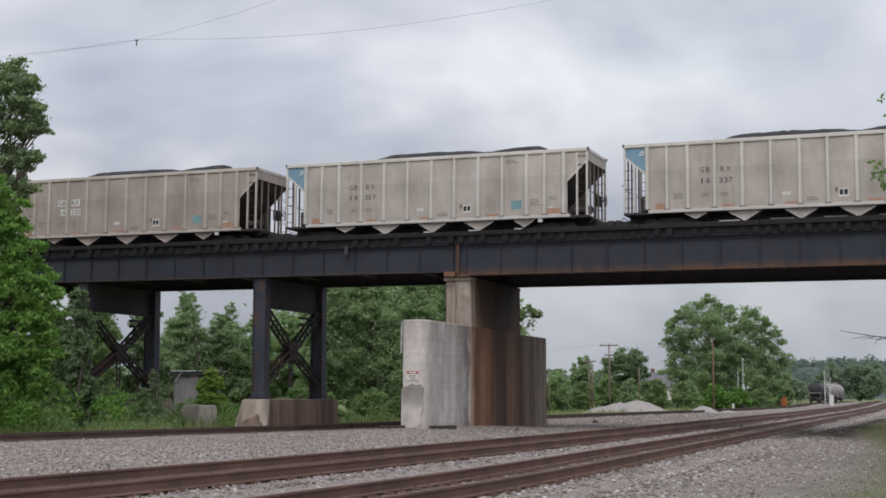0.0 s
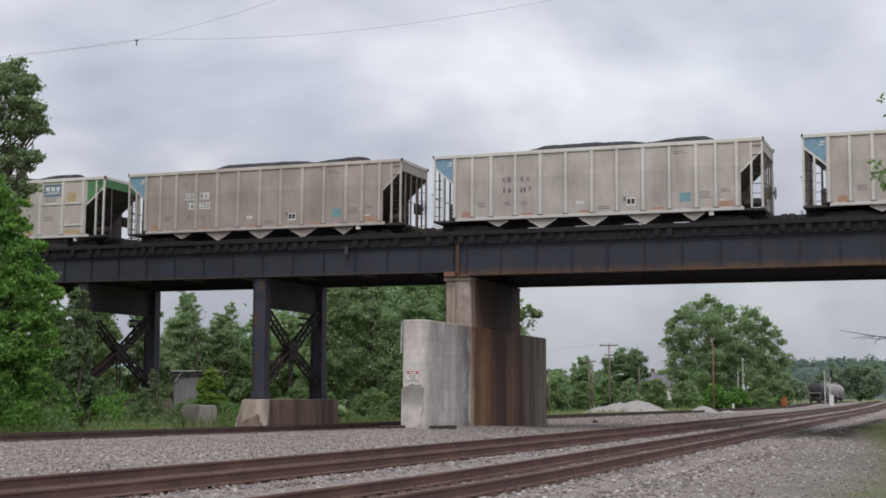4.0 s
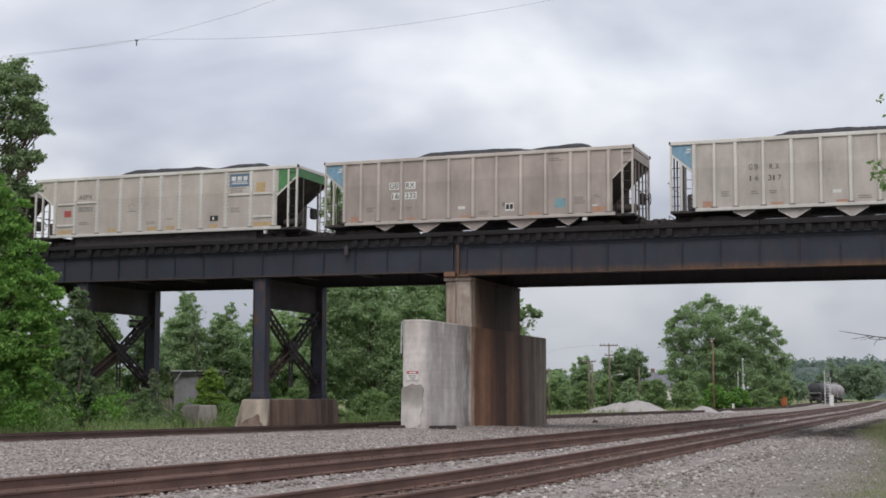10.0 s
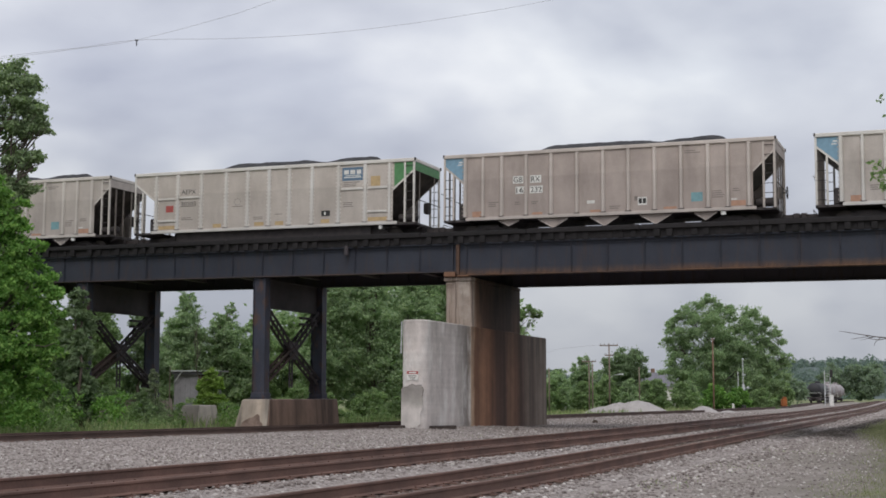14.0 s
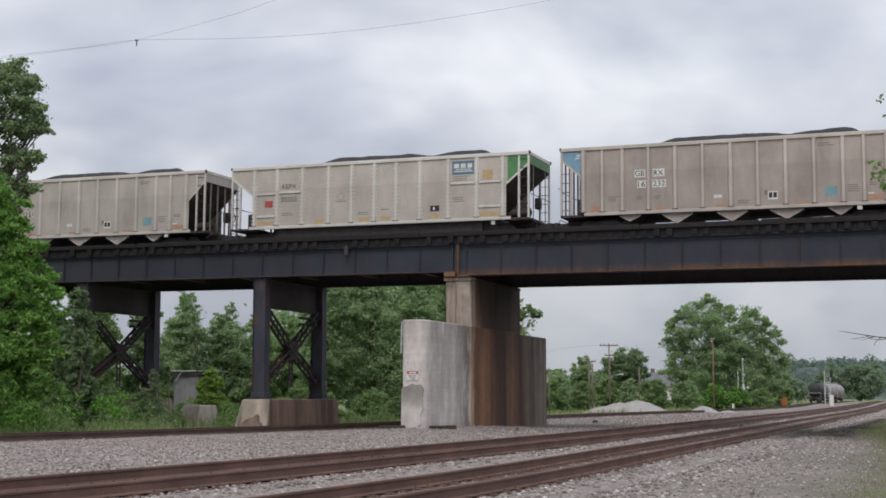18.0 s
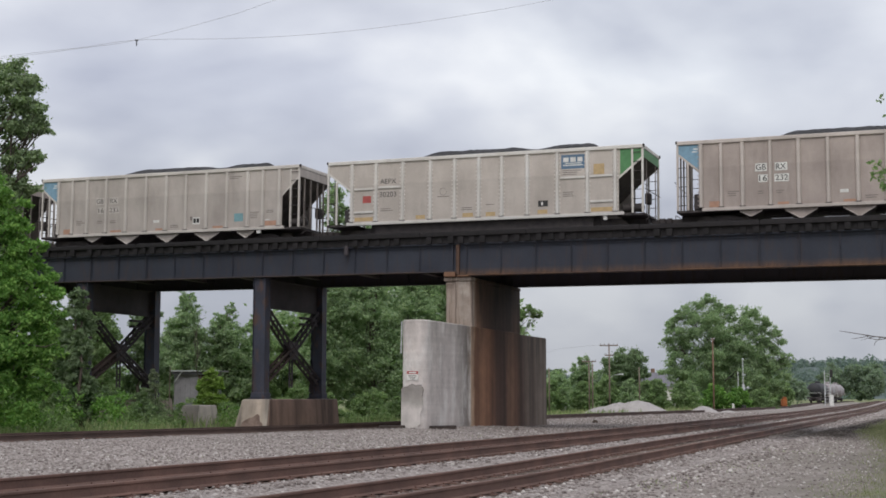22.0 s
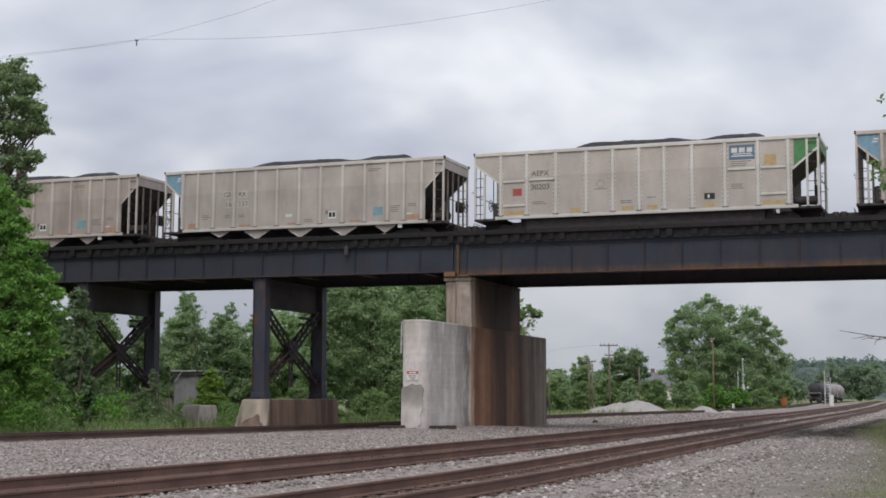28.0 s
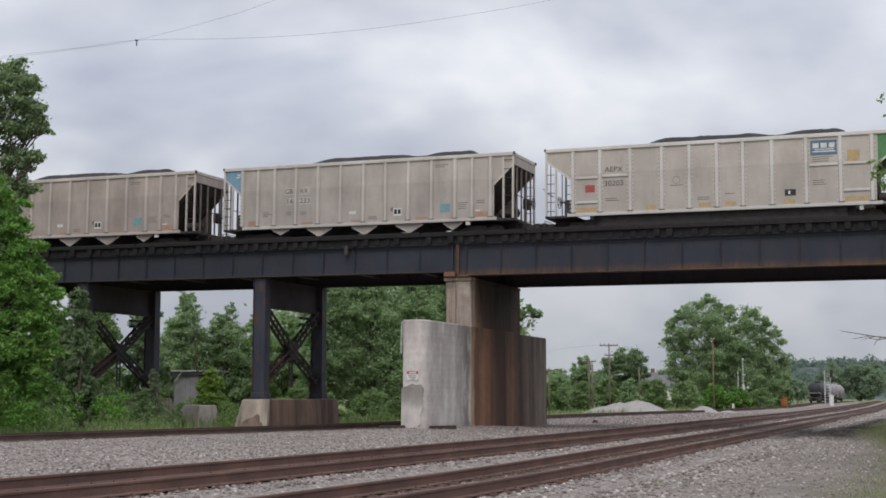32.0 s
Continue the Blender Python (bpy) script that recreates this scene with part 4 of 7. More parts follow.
def build_bent(s, base_z, label):
    """A steel tower bent: two box columns, a deep cross girder and crossed lattice braces."""
    top = RAIL_Z + GRADE * s - 1.41
    b = thing("steel_bent", bpose(s, 0, base_z), label, "bridge bent", "bents of the viaduct")
    H = top - base_z
    for w in (NEAR_W + 0.16, FAR_W - 0.16):
        c = part("column", Shape().box(-0.29, 0.29, w - 0.19, w + 0.19, 0.0, H, 0.012), M_COLUMN, b)
        for x in (-0.30, 0.30):
            part("cover_plate", Shape().box(x - 0.012, x + 0.012, w - 0.25, w + 0.25, 0.02, H - 0.02), M_COLUMN, c)
        part("base_plate", Shape().box(-0.42, 0.42, w - 0.36, w + 0.36, 0.0, 0.05, 0.008).box(-0.36, 0.36, w - 0.30, w + 0.30, 0.05, 0.30, 0.02), M_COLUMN, c)
    w0, w1 = NEAR_W + 0.40, FAR_W - 0.40
    part("cross_girder", Shape().box(-0.02, 0.02, w0, w1, H - 1.30, H - 0.02).box(-0.16, 0.16, w0, w1, H - 1.34, H - 1.30).box(-0.16, 0.16, w0, w1, H - 0.06, H - 0.02), M_DARKSTEEL, b)
    zt, zb = H - 1.40, 0.85
    mid = Vector((0, (w0 + w1) / 2, (zt + zb) / 2 - 0.20))
    for (wa, za) in ((w0, zt), (w1, zt), (w0, zb), (w1, zb)):
        sh = Shape()
        a = Vector((0, wa, za))
        d = mid - a
        n = Vector((0, -d.z, d.y)).normalized()
        for k in (-1, 1):
            for x in (-0.13, 0.13):
                sh.tube([a + n * 0.15 * k + Vector((x, 0, 0)), mid + n * 0.15 * k + Vector((x, 0, 0))], 0.082, 4)
        m = 9
        for i in range(m):
            p, q = a + d * (i / m), a + d * ((i + 1) / m)
            k = 1 if i % 2 else -1
            for x in (-0.13, 0.13):
                sh.tube([p + n * 0.15 * k + Vector((x, 0, 0)), q - n * 0.15 * k + Vector((x, 0, 0))], 0.042, 4)
        part("lattice_brace", sh, M_BRACE_RUST if (wa, za) == (w0, zb) else M_DARKSTEEL, b)
    part("gusset", Shape().box(-0.17, -0.15, mid.y - 0.42, mid.y + 0.42, mid.z - 0.42, mid.z + 0.42).box(0.15, 0.17, mid.y - 0.42, mid.y + 0.42, mid.z - 0.42, mid.z + 0.42), M_DARKSTEEL, b)
    # hanger below the gusset, bracket bars and toe plates
    hang = Shape()
    for y in (-0.13, 0.13):
        hang.tube([(0, mid.y + y, mid.z - 0.3), (0, mid.y + y, mid.z - 1.75)], 0.05, 4)
    for k in range(5):
        hang.tube([(0, mid.y - 0.13, mid.z - 0.45 - 0.28 * k), (0, mid.y + 0.13, mid.z - 0.6 - 0.28 * k)], 0.025, 4)
    part("hanger", hang, M_DARKSTEEL, b)
    for z in (zt - 0.22, zt - 0.52):
        part("bracket_bar", Shape().box(-0.1, 0.1, w1 - 1.75, w1, z - 0.055, z + 0.055, 0.008), M_DARKSTEEL, b)
    for wa, g in ((w0, 1), (w1, -1)):
        part("toe_plate", Shape().prism([(wa, 0.3), (wa + 0.55 * g, 0.35), (wa + 0.3 * g, 1.05), (wa, 1.25)], -0.15, -0.13, "x"), M_DARKSTEEL, b)
    return b


def build_pedestal(s, w0, w1, top, label, mt, half=0.78, flare=0.32, back=None):
    z0 = -0.25
    sh = Shape()
    back = half if back is None else back
    lo = [(-back - flare, w0 - flare), (half + flare * 0.35, w0 - flare), (half + flare * 0.35, w1 + flare * 0.4), (-back - flare, w1 + flare * 0.4)]
    hi = [(-back, w0), (half, w0), (half, w1), (-back, w1)]
    e = 0.03
    hi2 = [(-back + e, w0 + e), (half - e, w0 + e), (half - e, w1 - e), (-back + e, w1 - e)]
    vs = [(x, y, z0) for x, y in lo] + [(x, y, top - e) for x, y in hi] + [(x, y, top) for x, y in hi2]
    fs = [(0, 1, 2, 3), (8, 9, 10, 11)] + [(i + 4 * k, (i + 1) % 4 + 4 * k, (i + 1) % 4 + 4 * k + 4, i + 4 * k + 4) for k in (0, 1) for i in range(4)]
    sh.add(vs, fs)
    return single("concrete_pedestal", sh, mt, bpose(s, 0, 0), label, "pedestal", "pedestals of the viaduct")


build_bent(-0.38, 1.40, "dark steel viaduct bent with crossed lattice braces on a concrete pedestal")
build_bent(-10.03, 1.40, "sooty steel viaduct bent half hidden by trees")
for s in (-19.9, -29.7, -39.5, -49.3, -59.1):
    build_bent(s, 1.40, "sooty steel viaduct bent half hidden by trees")
    build_pedestal(s, -2.3, 5.4, 1.40, "overgrown concrete pedestal under a steel bent", M_PEDESTAL)
long_pedestal = build_pedestal(-0.38, -2.0, 4.95, 1.40, "long rust-stained concrete pedestal under a steel bent", M_PEDESTAL, back=0.64)
scar = [(-0.62, 0.10), (-0.52, 0.38), (-0.30, 0.52), (-0.02, 0.60), (0.20, 0.74), (0.34, 0.66), (0.36, 0.44), (0.52, 0.30), (0.55, 0.02), (-0.60, 0.02)]


def on_slope(z, out):
    """A point of the pedestal's sloping near face, pushed out by a little."""
    return -2.0 - 0.32 * (1.37 - z) / 1.62 - out


broken = Shape()
n_scar = len(scar)
broken.add([(x, on_slope(z, 0.006), z) for x, z in scar] + [(x, on_slope(z, -0.05), z) for x, z in scar],
           [tuple(range(n_scar)), tuple(reversed(range(n_scar, 2 * n_scar)))] + [(i, i + n_scar, (i + 1) % n_scar + n_scar, (i + 1) % n_scar) for i in range(n_scar)])
part("spalled_patch", broken, M_SCAR, long_pedestal, "dark rust-brown spalled patch")
build_pedestal(-10.15, -2.3, 5.4, 1.40, "overgrown concrete pedestal under a steel bent", M_CONC_SHAFT)
build_pedestal(-9.45, 7.4, 9.2, 1.06, "old tapered concrete footing standing in weeds", M_FOOTING, half=0.50, flare=0.45)


def rounded_wall(s0, s1, w0, w1, z0, z1, r, far_r=0.0):
    """A wall whose near end is rounded off."""
    pts = []
    for k in range(7):
        a = math.pi + (math.pi / 2) * k / 6
        pts.append((s0 + 0.25 + 0.25 * math.cos(a), w0 + 0.25 + 0.25 * math.sin(a)))
    for k in range(9):
        a = 1.5 * math.pi + (math.pi / 2) * k / 8
        pts.append((s1 - r + r * math.cos(a), w0 + r + r * math.sin(a)))
    pts += [(s1, w1 - far_r), (s1 - far_r, w1), (s0, w1)]
    sh = Shape()
    e = 0.04
    c = Vector((sum(p[0] for p in pts) / len(pts), sum(p[1] for p in pts) / len(pts)))
    inn = [(p[0] + e * (1 if p[0] < c.x else -1), p[1] + e * (1 if p[1] < c.y else -1)) for p in pts]
    n = len(pts)
    vs = [(x, y, z0) for x, y in pts] + [(x, y, z1 - e) for x, y in pts] + [(x, y, z1) for x, y in inn]
    fs = [tuple(range(n)), tuple(range(2 * n, 3 * n))]
    fs += [(i + n * k, (i + 1) % n + n * k, (i + 1) % n + n * k + n, i + n * k + n) for k in (0, 1) for i in range(n)]
    return sh.add(vs, fs)


def build_pier(s, label, stone=None):
    p = thing("bridge_pier", bpose(s, 0, 0.0), label, "bridge pier", "piers of the viaduct")
    top = RAIL_Z + GRADE * (S_PIER) - 1.615
    part("wing_wall", rounded_wall(-0.40, 0.57, -7.15, -1.80, -0.3, 4.52, 0.42), M_WING, p, "pale weathered concrete crash wall with streaks and a spalled patch")
    part("stem", Shape().box(-0.50, 0.60, -1.80, 4.98, -0.3, 4.50, 0.04), M_STEM, p, "concrete stem streaked brown with rust")
    part("wing_wall", Shape().box(-0.48, 0.56, 4.98, 9.35, -0.3, 4.44, 0.04), M_FARWING, p, "grey rust-tinged concrete crash wall")
    part("shaft_end", Shape().box(-0.20, 0.56, -1.62, -1.28, 4.50, top - 0.16, 0.03).box(-0.66, -0.20, -1.55, -1.28, 4.50, top - 0.16, 0.03), M_CONC_SHAFT, p, "tan stained concrete end of the shaft")
    part("shaft", Shape().box(-0.57, 0.555, -1.28, 5.12, 4.46, top - 0.16, 0.03), M_SHAFT_DARK, p, "rust-stained concrete shaft with painted shade")
    part("cap", Shape().box(-0.72, 0.58, -1.66, -1.2, top - 0.16, top, 0.025), M_CONC_SHAFT, p)
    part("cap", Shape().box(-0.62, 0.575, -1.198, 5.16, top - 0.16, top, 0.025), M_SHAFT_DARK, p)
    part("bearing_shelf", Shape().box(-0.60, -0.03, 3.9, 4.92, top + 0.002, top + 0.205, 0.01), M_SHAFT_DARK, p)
    part("conduit", Shape().tube([(-0.60, -1.68, top - 0.28), (-0.22, -1.68, top - 0.28), (-0.19, -1.68, top - 0.33), (-0.19, -1.66, top - 1.15)], 0.018, 8), M_CONC_SHAFT, p)
    return p


pier = build_pier(9.32, "tall concrete viaduct pier with long crash wall, streaked brown by rust")
for s in (37.5, 65.7):
    build_pier(s, "tall concrete viaduct pier with long crash wall, streaked brown by rust")
# a broken-out patch and a conduit on the pale end of the wall
patch = Shape()
rng0 = random.Random(8)
outline = [(-0.03, -0.95), (0.5, -0.98), (0.80, -0.70), (0.76, -0.35), (0.90, -0.05), (0.86, 0.30), (0.92, 0.62), (0.80, 0.80), (0.62, 0.76), (0.45, 0.83), (0.22, 0.72), (-0.02, 0.66)]
patch.prism([(x - 0.36, z + 1.18) for x, z in outline], -7.154, -7.12, "y")
part("spalled_patch", patch, M_PATCH, pier, "rough spalled concrete patch")
crack = Shape().tube([(outline[i][0] - 0.36, -7.156, outline[i][1] + 1.18) for i in (5, 6, 7, 8, 9, 10, 11)], 0.008, 5)
part("crack", crack, M_TIE, pier)
part("conduit", Shape().tube([(-0.43, -7.0, 4.45), (-0.46, -7.0, 3.2)], 0.03, 8), M_GALV, pier)

sg = thing("warning_sign", bpose(9.32 + 0.10, -7.165, 2.33), "small red and white warning sign fixed to the concrete wall", "sign")
part("panel", Shape().box(-0.24, 0.24, -0.012, 0.0, -0.18, 0.18, 0.003), M_WHITE, sg)
part("red_band", Shape().box(-0.235, 0.235, -0.017, -0.0122, 0.06, 0.175), M_RED, sg)
part("lettering_bar", Shape().box(-0.15, 0.15, -0.020, -0.0172, 0.09, 0.145), M_WHITE, sg)
for i, z in enumerate((-0.01, -0.07, -0.13)):
    part("lettering_bar", Shape().box(-0.17 + 0.03 * i, 0.17 - 0.03 * i, -0.0155, -0.0122, z - 0.014, z + 0.014), M_FAINT, sg)
for s, w, ln, turn in ((8.75, -7.6, 1.0, 8), (10.15, -5.9, 1.5, 66)):
    single("old_timber", Shape().box(-ln / 2, ln / 2, -0.10, 0.10, -0.04, 0.13, 0.02), M_OLDWOOD, bpose(s, w, ground_z(s, w), turn), "dark discarded timber lying against the pier foot", "timber")

# ---------- the coal train ----------
CAR_PITCH = 16.18
HALF_L, HALF_W = 7.31, 1.60
POCKETS = ((3.05, 0.46, 0.76), (5.07, 0.66, 0.60), (7.36, 0.64, 0.60), (9.59, 0.68, 0.60), (11.70, 0.47, 0.68))   # place, half width, lowest point


def lettering(name, txt, height, width=None):
    """Flat letters, facing -y, their lower left corner at the origin."""
    cu = bpy.data.curves.new(name, "FONT")
    cu.body, cu.size, cu.extrude = txt, height / 0.69, 0.0015
    ob = bpy.data.objects.new(name, cu)
    scene.collection.objects.link(ob)
    bpy.context.view_layer.update()
    me = bpy.data.meshes.new_from_object(ob.evaluated_get(bpy.context.evaluated_depsgraph_get()))
    bpy.data.objects.remove(ob)
    bpy.data.curves.remove(cu)
    co = np.array([v.co[:] for v in me.vertices])
    lo, hi = co.min(0), co.max(0)
    k = (width / (hi[0] - lo[0])) if width else 1.0
    me.transform(Matrix(((k, 0, 0, -lo[0] * k), (0, 0, 1, 0), (0, 1, 0, -lo[1]), (0, 0, 0, 1))))
    me.name = name
    return me


SHARED = {}


def shared(key, build, material):
    if key not in SHARED:
        me = build().mesh(key, smooth=False)
        me.materials.append(material)
        SHARED[key] = me
    return SHARED[key]


def side_frame_shape():
    sh = Shape()
    prof = [(-1.18, 0.42), (-1.05, 0.68), (-0.62, 0.74), (-0.40, 0.86), (0.40, 0.86), (0.62, 0.74), (1.05, 0.68), (1.18, 0.42), (0.98, 0.36), (0.72, 0.50),
            (0.45, 0.26), (-0.45, 0.26), (-0.72, 0.50), (-0.98, 0.36)]
    sh.prism(prof, -0.09, 0.09, "y")
    for x in (-0.24, 0.0, 0.24):
        sh.lathe([(0.34, 0.10), (0.66, 0.10)], "z", 10, (x, -0.10, 0))
    for x in (-0.889, 0.889):
        sh.lathe([(-0.20, 0.13), (-0.09, 0.17), (0.09, 0.17)], "y", 14, (x, 0, 0.457))
    return sh


def wheelset_shape():
    sh = Shape()
    for y in (-0.7525, 0.7525):
        g = 1 if y < 0 else -1
        sh.lathe([(y - 0.065 * g, 0.20), (y - 0.065 * g, 0.40), (y - 0.07 * g, 0.455), (y + 0.03 * g, 0.46), (y + 0.06 * g, 0.485), (y + 0.075 * g, 0.48), (y + 0.07 * g, 0.30), (y + 0.03 * g, 0.14)], "y", 28)
        for k in range(5):
            a = 2 * math.pi * k / 5
            sh.lathe([(y - 0.09 * g, 0.03), (y - 0.06 * g, 0.03)], "y", 6, (0.12 * math.cos(a), 0, 0.12 * math.sin(a)))
    sh.lathe([(-1.06, 0.075), (1.06, 0.075)], "y", 12)
    return sh


def add_truck(car, x):
    tk = new("truck")
    tk.parent = car
    tk.matrix_basis = pose(x, 0, 0)
    part("bolster", shared("bolster", lambda: Shape().box(-0.2, 0.2, -1.1, 1.1, 0.55, 0.88, 0.02).box(-0.3, 0.3, -0.4, 0.4, 0.80, 0.95, 0.02), M_RUNNING), None, tk)
    for y, tn in ((-1.02, 0), (1.02, 180)):
        part("side_frame", shared("side_frame", side_frame_shape, M_RUNNING), None, tk, m=pose(0, y, 0, 0, 0, tn))
    for dx in (-0.889, 0.889):
        part("wheelset", shared("wheelset", wheelset_shape, M_WHEEL), None, tk, m=pose(dx, 0, 0.46))
    return tk


def coal_shape(x0, x1, seed):
    sh = Shape()
    nx, ny = 96, 14
    vs, fs = [], []
    for i in range(nx + 1):
        x = x0 + (x1 - x0) * i / nx
        u = x + HALF_L
        for j in range(ny + 1):
            y = -1.5 + 3.0 * j / ny
            c = 1 - (abs(y) / 1.5) ** 1.6
            hump = 0.80 * ease(2.3, 5.0, u) * (1 - ease(11.9, 13.5, u)) - 0.12 * math.exp(-((u - 9.6) / 0.6) ** 2) - 0.02 * ease(6.5, 8.5, u) * (1 - ease(10.4, 11.5, u))
            z = 3.72 + max(-0.2, hump) * c + 0.035 * noise.noise(Vector((x * 1.3, y * 1.5, seed))) + 0.035 * noise.noise(Vector((x * 6, y * 6, seed + 4)))
            vs.append((x, y, z))
    n = ny + 1
    fs = [(i * n + j, (i + 1) * n + j, (i + 1) * n + j + 1, i * n + j + 1) for i in range(nx) for j in range(ny)]
    return sh.add(vs, fs)


def hopper_car(style, paint, label, seed):
    """A covered-side open-top coal hopper. Origin at mid-length, rail height; the near side faces -y."""
    five = style == "five_pocket"
    car = thing("hopper_car", pose(0, 0, 0), label, "hopper car", "cars of the coal train")
    X0, X1 = (-7.31, 7.31) if five else (-7.44, 7.47)
    sill0, sill1 = (-6.25, 6.50) if five else (-6.45, 6.60)
    ribs = (1.02, 1.86, 2.74, 3.87, 5.01, 6.17, 7.33, 8.44, 9.57, 10.70, 11.83, 12.65, 13.52) if five else (1.11, 2.32, 3.64, 5.0, 6.17, 7.32, 8.4, 9.58, 10.95, 12.3, 13.53)
    bulk0, bulk1 = -6.24, 6.37
    zs0, zs1 = 2.60, 3.48                      # the slope sheet meets the side posts here
    for y, g in ((-HALF_W, 1), (HALF_W, -1)):
        ya = y + 0.035 * g
        yb = y + 0.060 * g
        # side sheet with its triangular ends
        pts = [(bulk0, 1.16), (bulk1, 1.16), (bulk1, zs0), (X1 - 0.03, zs1), (X1 - 0.03, 3.90), (X0 + 0.03, 3.90), (X0 + 0.03, zs1), (bulk0, zs0)]
        side = part("side_sheet", Shape().prism(pts, min(ya, yb), max(ya, yb)), paint, car)
        if five:
            tri = [(X0 + 0.05, zs1 + 0.03), (bulk0 - 0.06, zs0 + 0.02), (bulk0 - 0.06, 3.87), (X0 + 0.05, 3.87)]
            part("end_panel", Shape().prism(tri, ya - 0.004 * g, ya - 0.0005 * g), M_BLUE, side, "faded blue end panel")
        else:
            tri = [(X1 - 0.07, zs1 + 0.03), (bulk1 + 0.07, zs0 + 0.02), (bulk1 + 0.07, 3.87), (X1 - 0.07, 3.87)]
            part("end_panel", Shape().prism(tri, ya - 0.004 * g, ya - 0.0005 * g), M_GREEN, side, "green end panel")
            part("end_stripe", Shape().box(6.92, 7.00, min(ya - 0.010 * g, ya - 0.0045 * g), max(ya - 0.010 * g, ya - 0.0045 * g), 3.25, 3.84), M_WHITE, side)
        for i, u in enumerate(ribs):
            x = u - HALF_L
            wide = 0.075 if (five and i % 2) else 0.09
            rib = Shape().prism([(x - wide, 0), (x - wide * 0.62, 0.075), (x + wide * 0.62, 0.075), (x + wide, 0)], 1.18, 3.88, "z")
            rib.v = [(a, ya - b * g, z) for a, b, z in rib.v]
            part("rib", rib, TRIM[paint], side)
            part("rib_foot", Shape().box(x - 0.13, x + 0.13, min(ya - 0.078 * g, ya - 0.03 * g), max(ya - 0.078 * g, ya - 0.03 * g), 1.172, 1.20), M_RUNNING, side)
            if g == 1:
                bolts = Shape()
                for sgn in (-1, 1):
                    for k in range(15):
                        z = 1.30 + k * 0.178
                        bolts.box(x + sgn * (wide + 0.03) - 0.018, x + sgn * (wide + 0.03) + 0.018, ya - 0.02, ya, z - 0.03, z + 0.03)
                b = part("rivets", bolts, M_RIVET if not five else paint, side)
                b["kind"] = "stuff"
        ym, yo = y + 0.07 * g, y - 0.035 * g
        part("top_rail", Shape().box(X0, X1, min(ym, yo), max(ym, yo), 3.88, 4.04, 0.018), TRIM[paint], car)
        part("side_sill", Shape().box(sill0, sill1, min(ym, yo), max(ym, yo), 1.03, 1.17, 0.012), TRIM[paint], car)
        for xc, gx in ((X0, 1), (X1, -1)):
            part("corner_cap", Shape().box(min(xc - 0.035 * gx, xc + 0.045 * gx), max(xc - 0.035 * gx, xc + 0.045 * gx), min(ym, yo - 0.006 * g), max(ym, yo - 0.006 * g), 3.92, 4.05, 0.01), M_RUNNING, car)
        for xa, xb in ((X0 + 0.03, bulk0), (X1 - 0.03, bulk1)):
            q = 0.10 if xa < 0 else -0.10
            fl = [(xa, zs1 - 0.02), (xb, zs0 - 0.02), (xb, zs0 + 0.09), (xa, zs1 + 0.09)]
            part("slope_flange", Shape().prism(fl, min(ya - 0.012 * g, ya - 0.006 * g), max(ya - 0.012 * g, ya - 0.006 * g)), TRIM[paint], car)
        # corner and intermediate posts, ladder rungs
        for x, ztop in ((X0 + 0.04, 3.88), (X1 - 0.06, 3.88), (X0 + 0.47, zs1 - 0.38), (X1 - 0.50, 3.88)):
            part("end_post", Shape().box(x - 0.045, x + 0.045, min(y, y + 0.09 * g), max(y, y + 0.09 * g), 1.10, ztop, 0.006), TRIM[paint], car)
        for xa, xb, n in ((X0 + 0.04, X0 + 0.47, 5), (X1 - 0.50, X1 - 0.06, 7)):
            for k in range(n):
                z = 1.30 + 0.40 * k
                part("ladder_rung", Shape().tube([(xa, y + 0.02 * g, z), ((xa + xb) / 2, y - 0.03 * g, z), (xb, y + 0.02 * g, z)], 0.016, 6), M_RUNNING, car)
        if five:
            for u, wd, tip in POCKETS:
                x = u - HALF_L
                v = Shape().prism([(x - wd, 1.03), (x - wd * 0.93, 0.95), (x, tip + 0.02), (x + wd * 0.93, 0.95), (x + wd, 1.03)], min(y + 0.12 * g, y + 0.20 * g), max(y + 0.12 * g, y + 0.20 * g))
                hp = part("hopper_pocket", v, paint, car)
                part("pocket_edge", Shape().tube([(x - wd, y + 0.11 * g, 0.99), (x, y + 0.11 * g, tip), (x + wd, y + 0.11 * g, 0.99)], 0.026, 6), TRIM[paint], hp)
        else:
            part("door_skirt", Shape().box(-5.1, 5.2, min(y + 0.25 * g, y + 0.31 * g), max(y + 0.25 * g, y + 0.31 * g), 0.42, 1.05, 0.01), M_RUNNING, car, "dark dump-door skirt")
    # ends
    for x, g in ((X0, 1), (X1, -1)):
        part("end_rail", Shape().box(min(x, x + 0.10 * g), max(x, x + 0.10 * g), -HALF_W + 0.072, HALF_W - 0.072, 3.88, 4.04, 0.015), TRIM[paint], car)
        b = bulk0 if g == 1 else bulk1
        xe = x + 0.03 * g
        low = b + 1.55 * g
        pts = [(xe, 3.9), (xe, zs1), (b, zs0), (low, 1.15), (low + 0.05 * g, 1.17), (b + 0.03 * g, zs0 + 0.03), (xe + 0.03 * g, zs1 + 0.03), (xe + 0.03 * g, 3.9)]
        slope = part("slope_sheet", Shape().prism(pts, -HALF_W + 0.062, HALF_W - 0.062), M_PAINT_DARK, car, "dark end slope sheet")
        if not five and g == -1:
            part("end_panel", Shape().box(xe + 0.001, xe + 0.006, -HALF_W + 0.07, HALF_W - 0.07, zs1 + 0.01, 3.87), M_GREEN, slope, "green end panel")
        if five or g == 1:
            part("end_sheet", Shape().box(min(xe - 0.001 * g, xe - 0.005 * g), max(xe - 0.001 * g, xe - 0.005 * g), -HALF_W + 0.07, HALF_W - 0.07, zs1 + 0.01, 3.87), paint, slope)
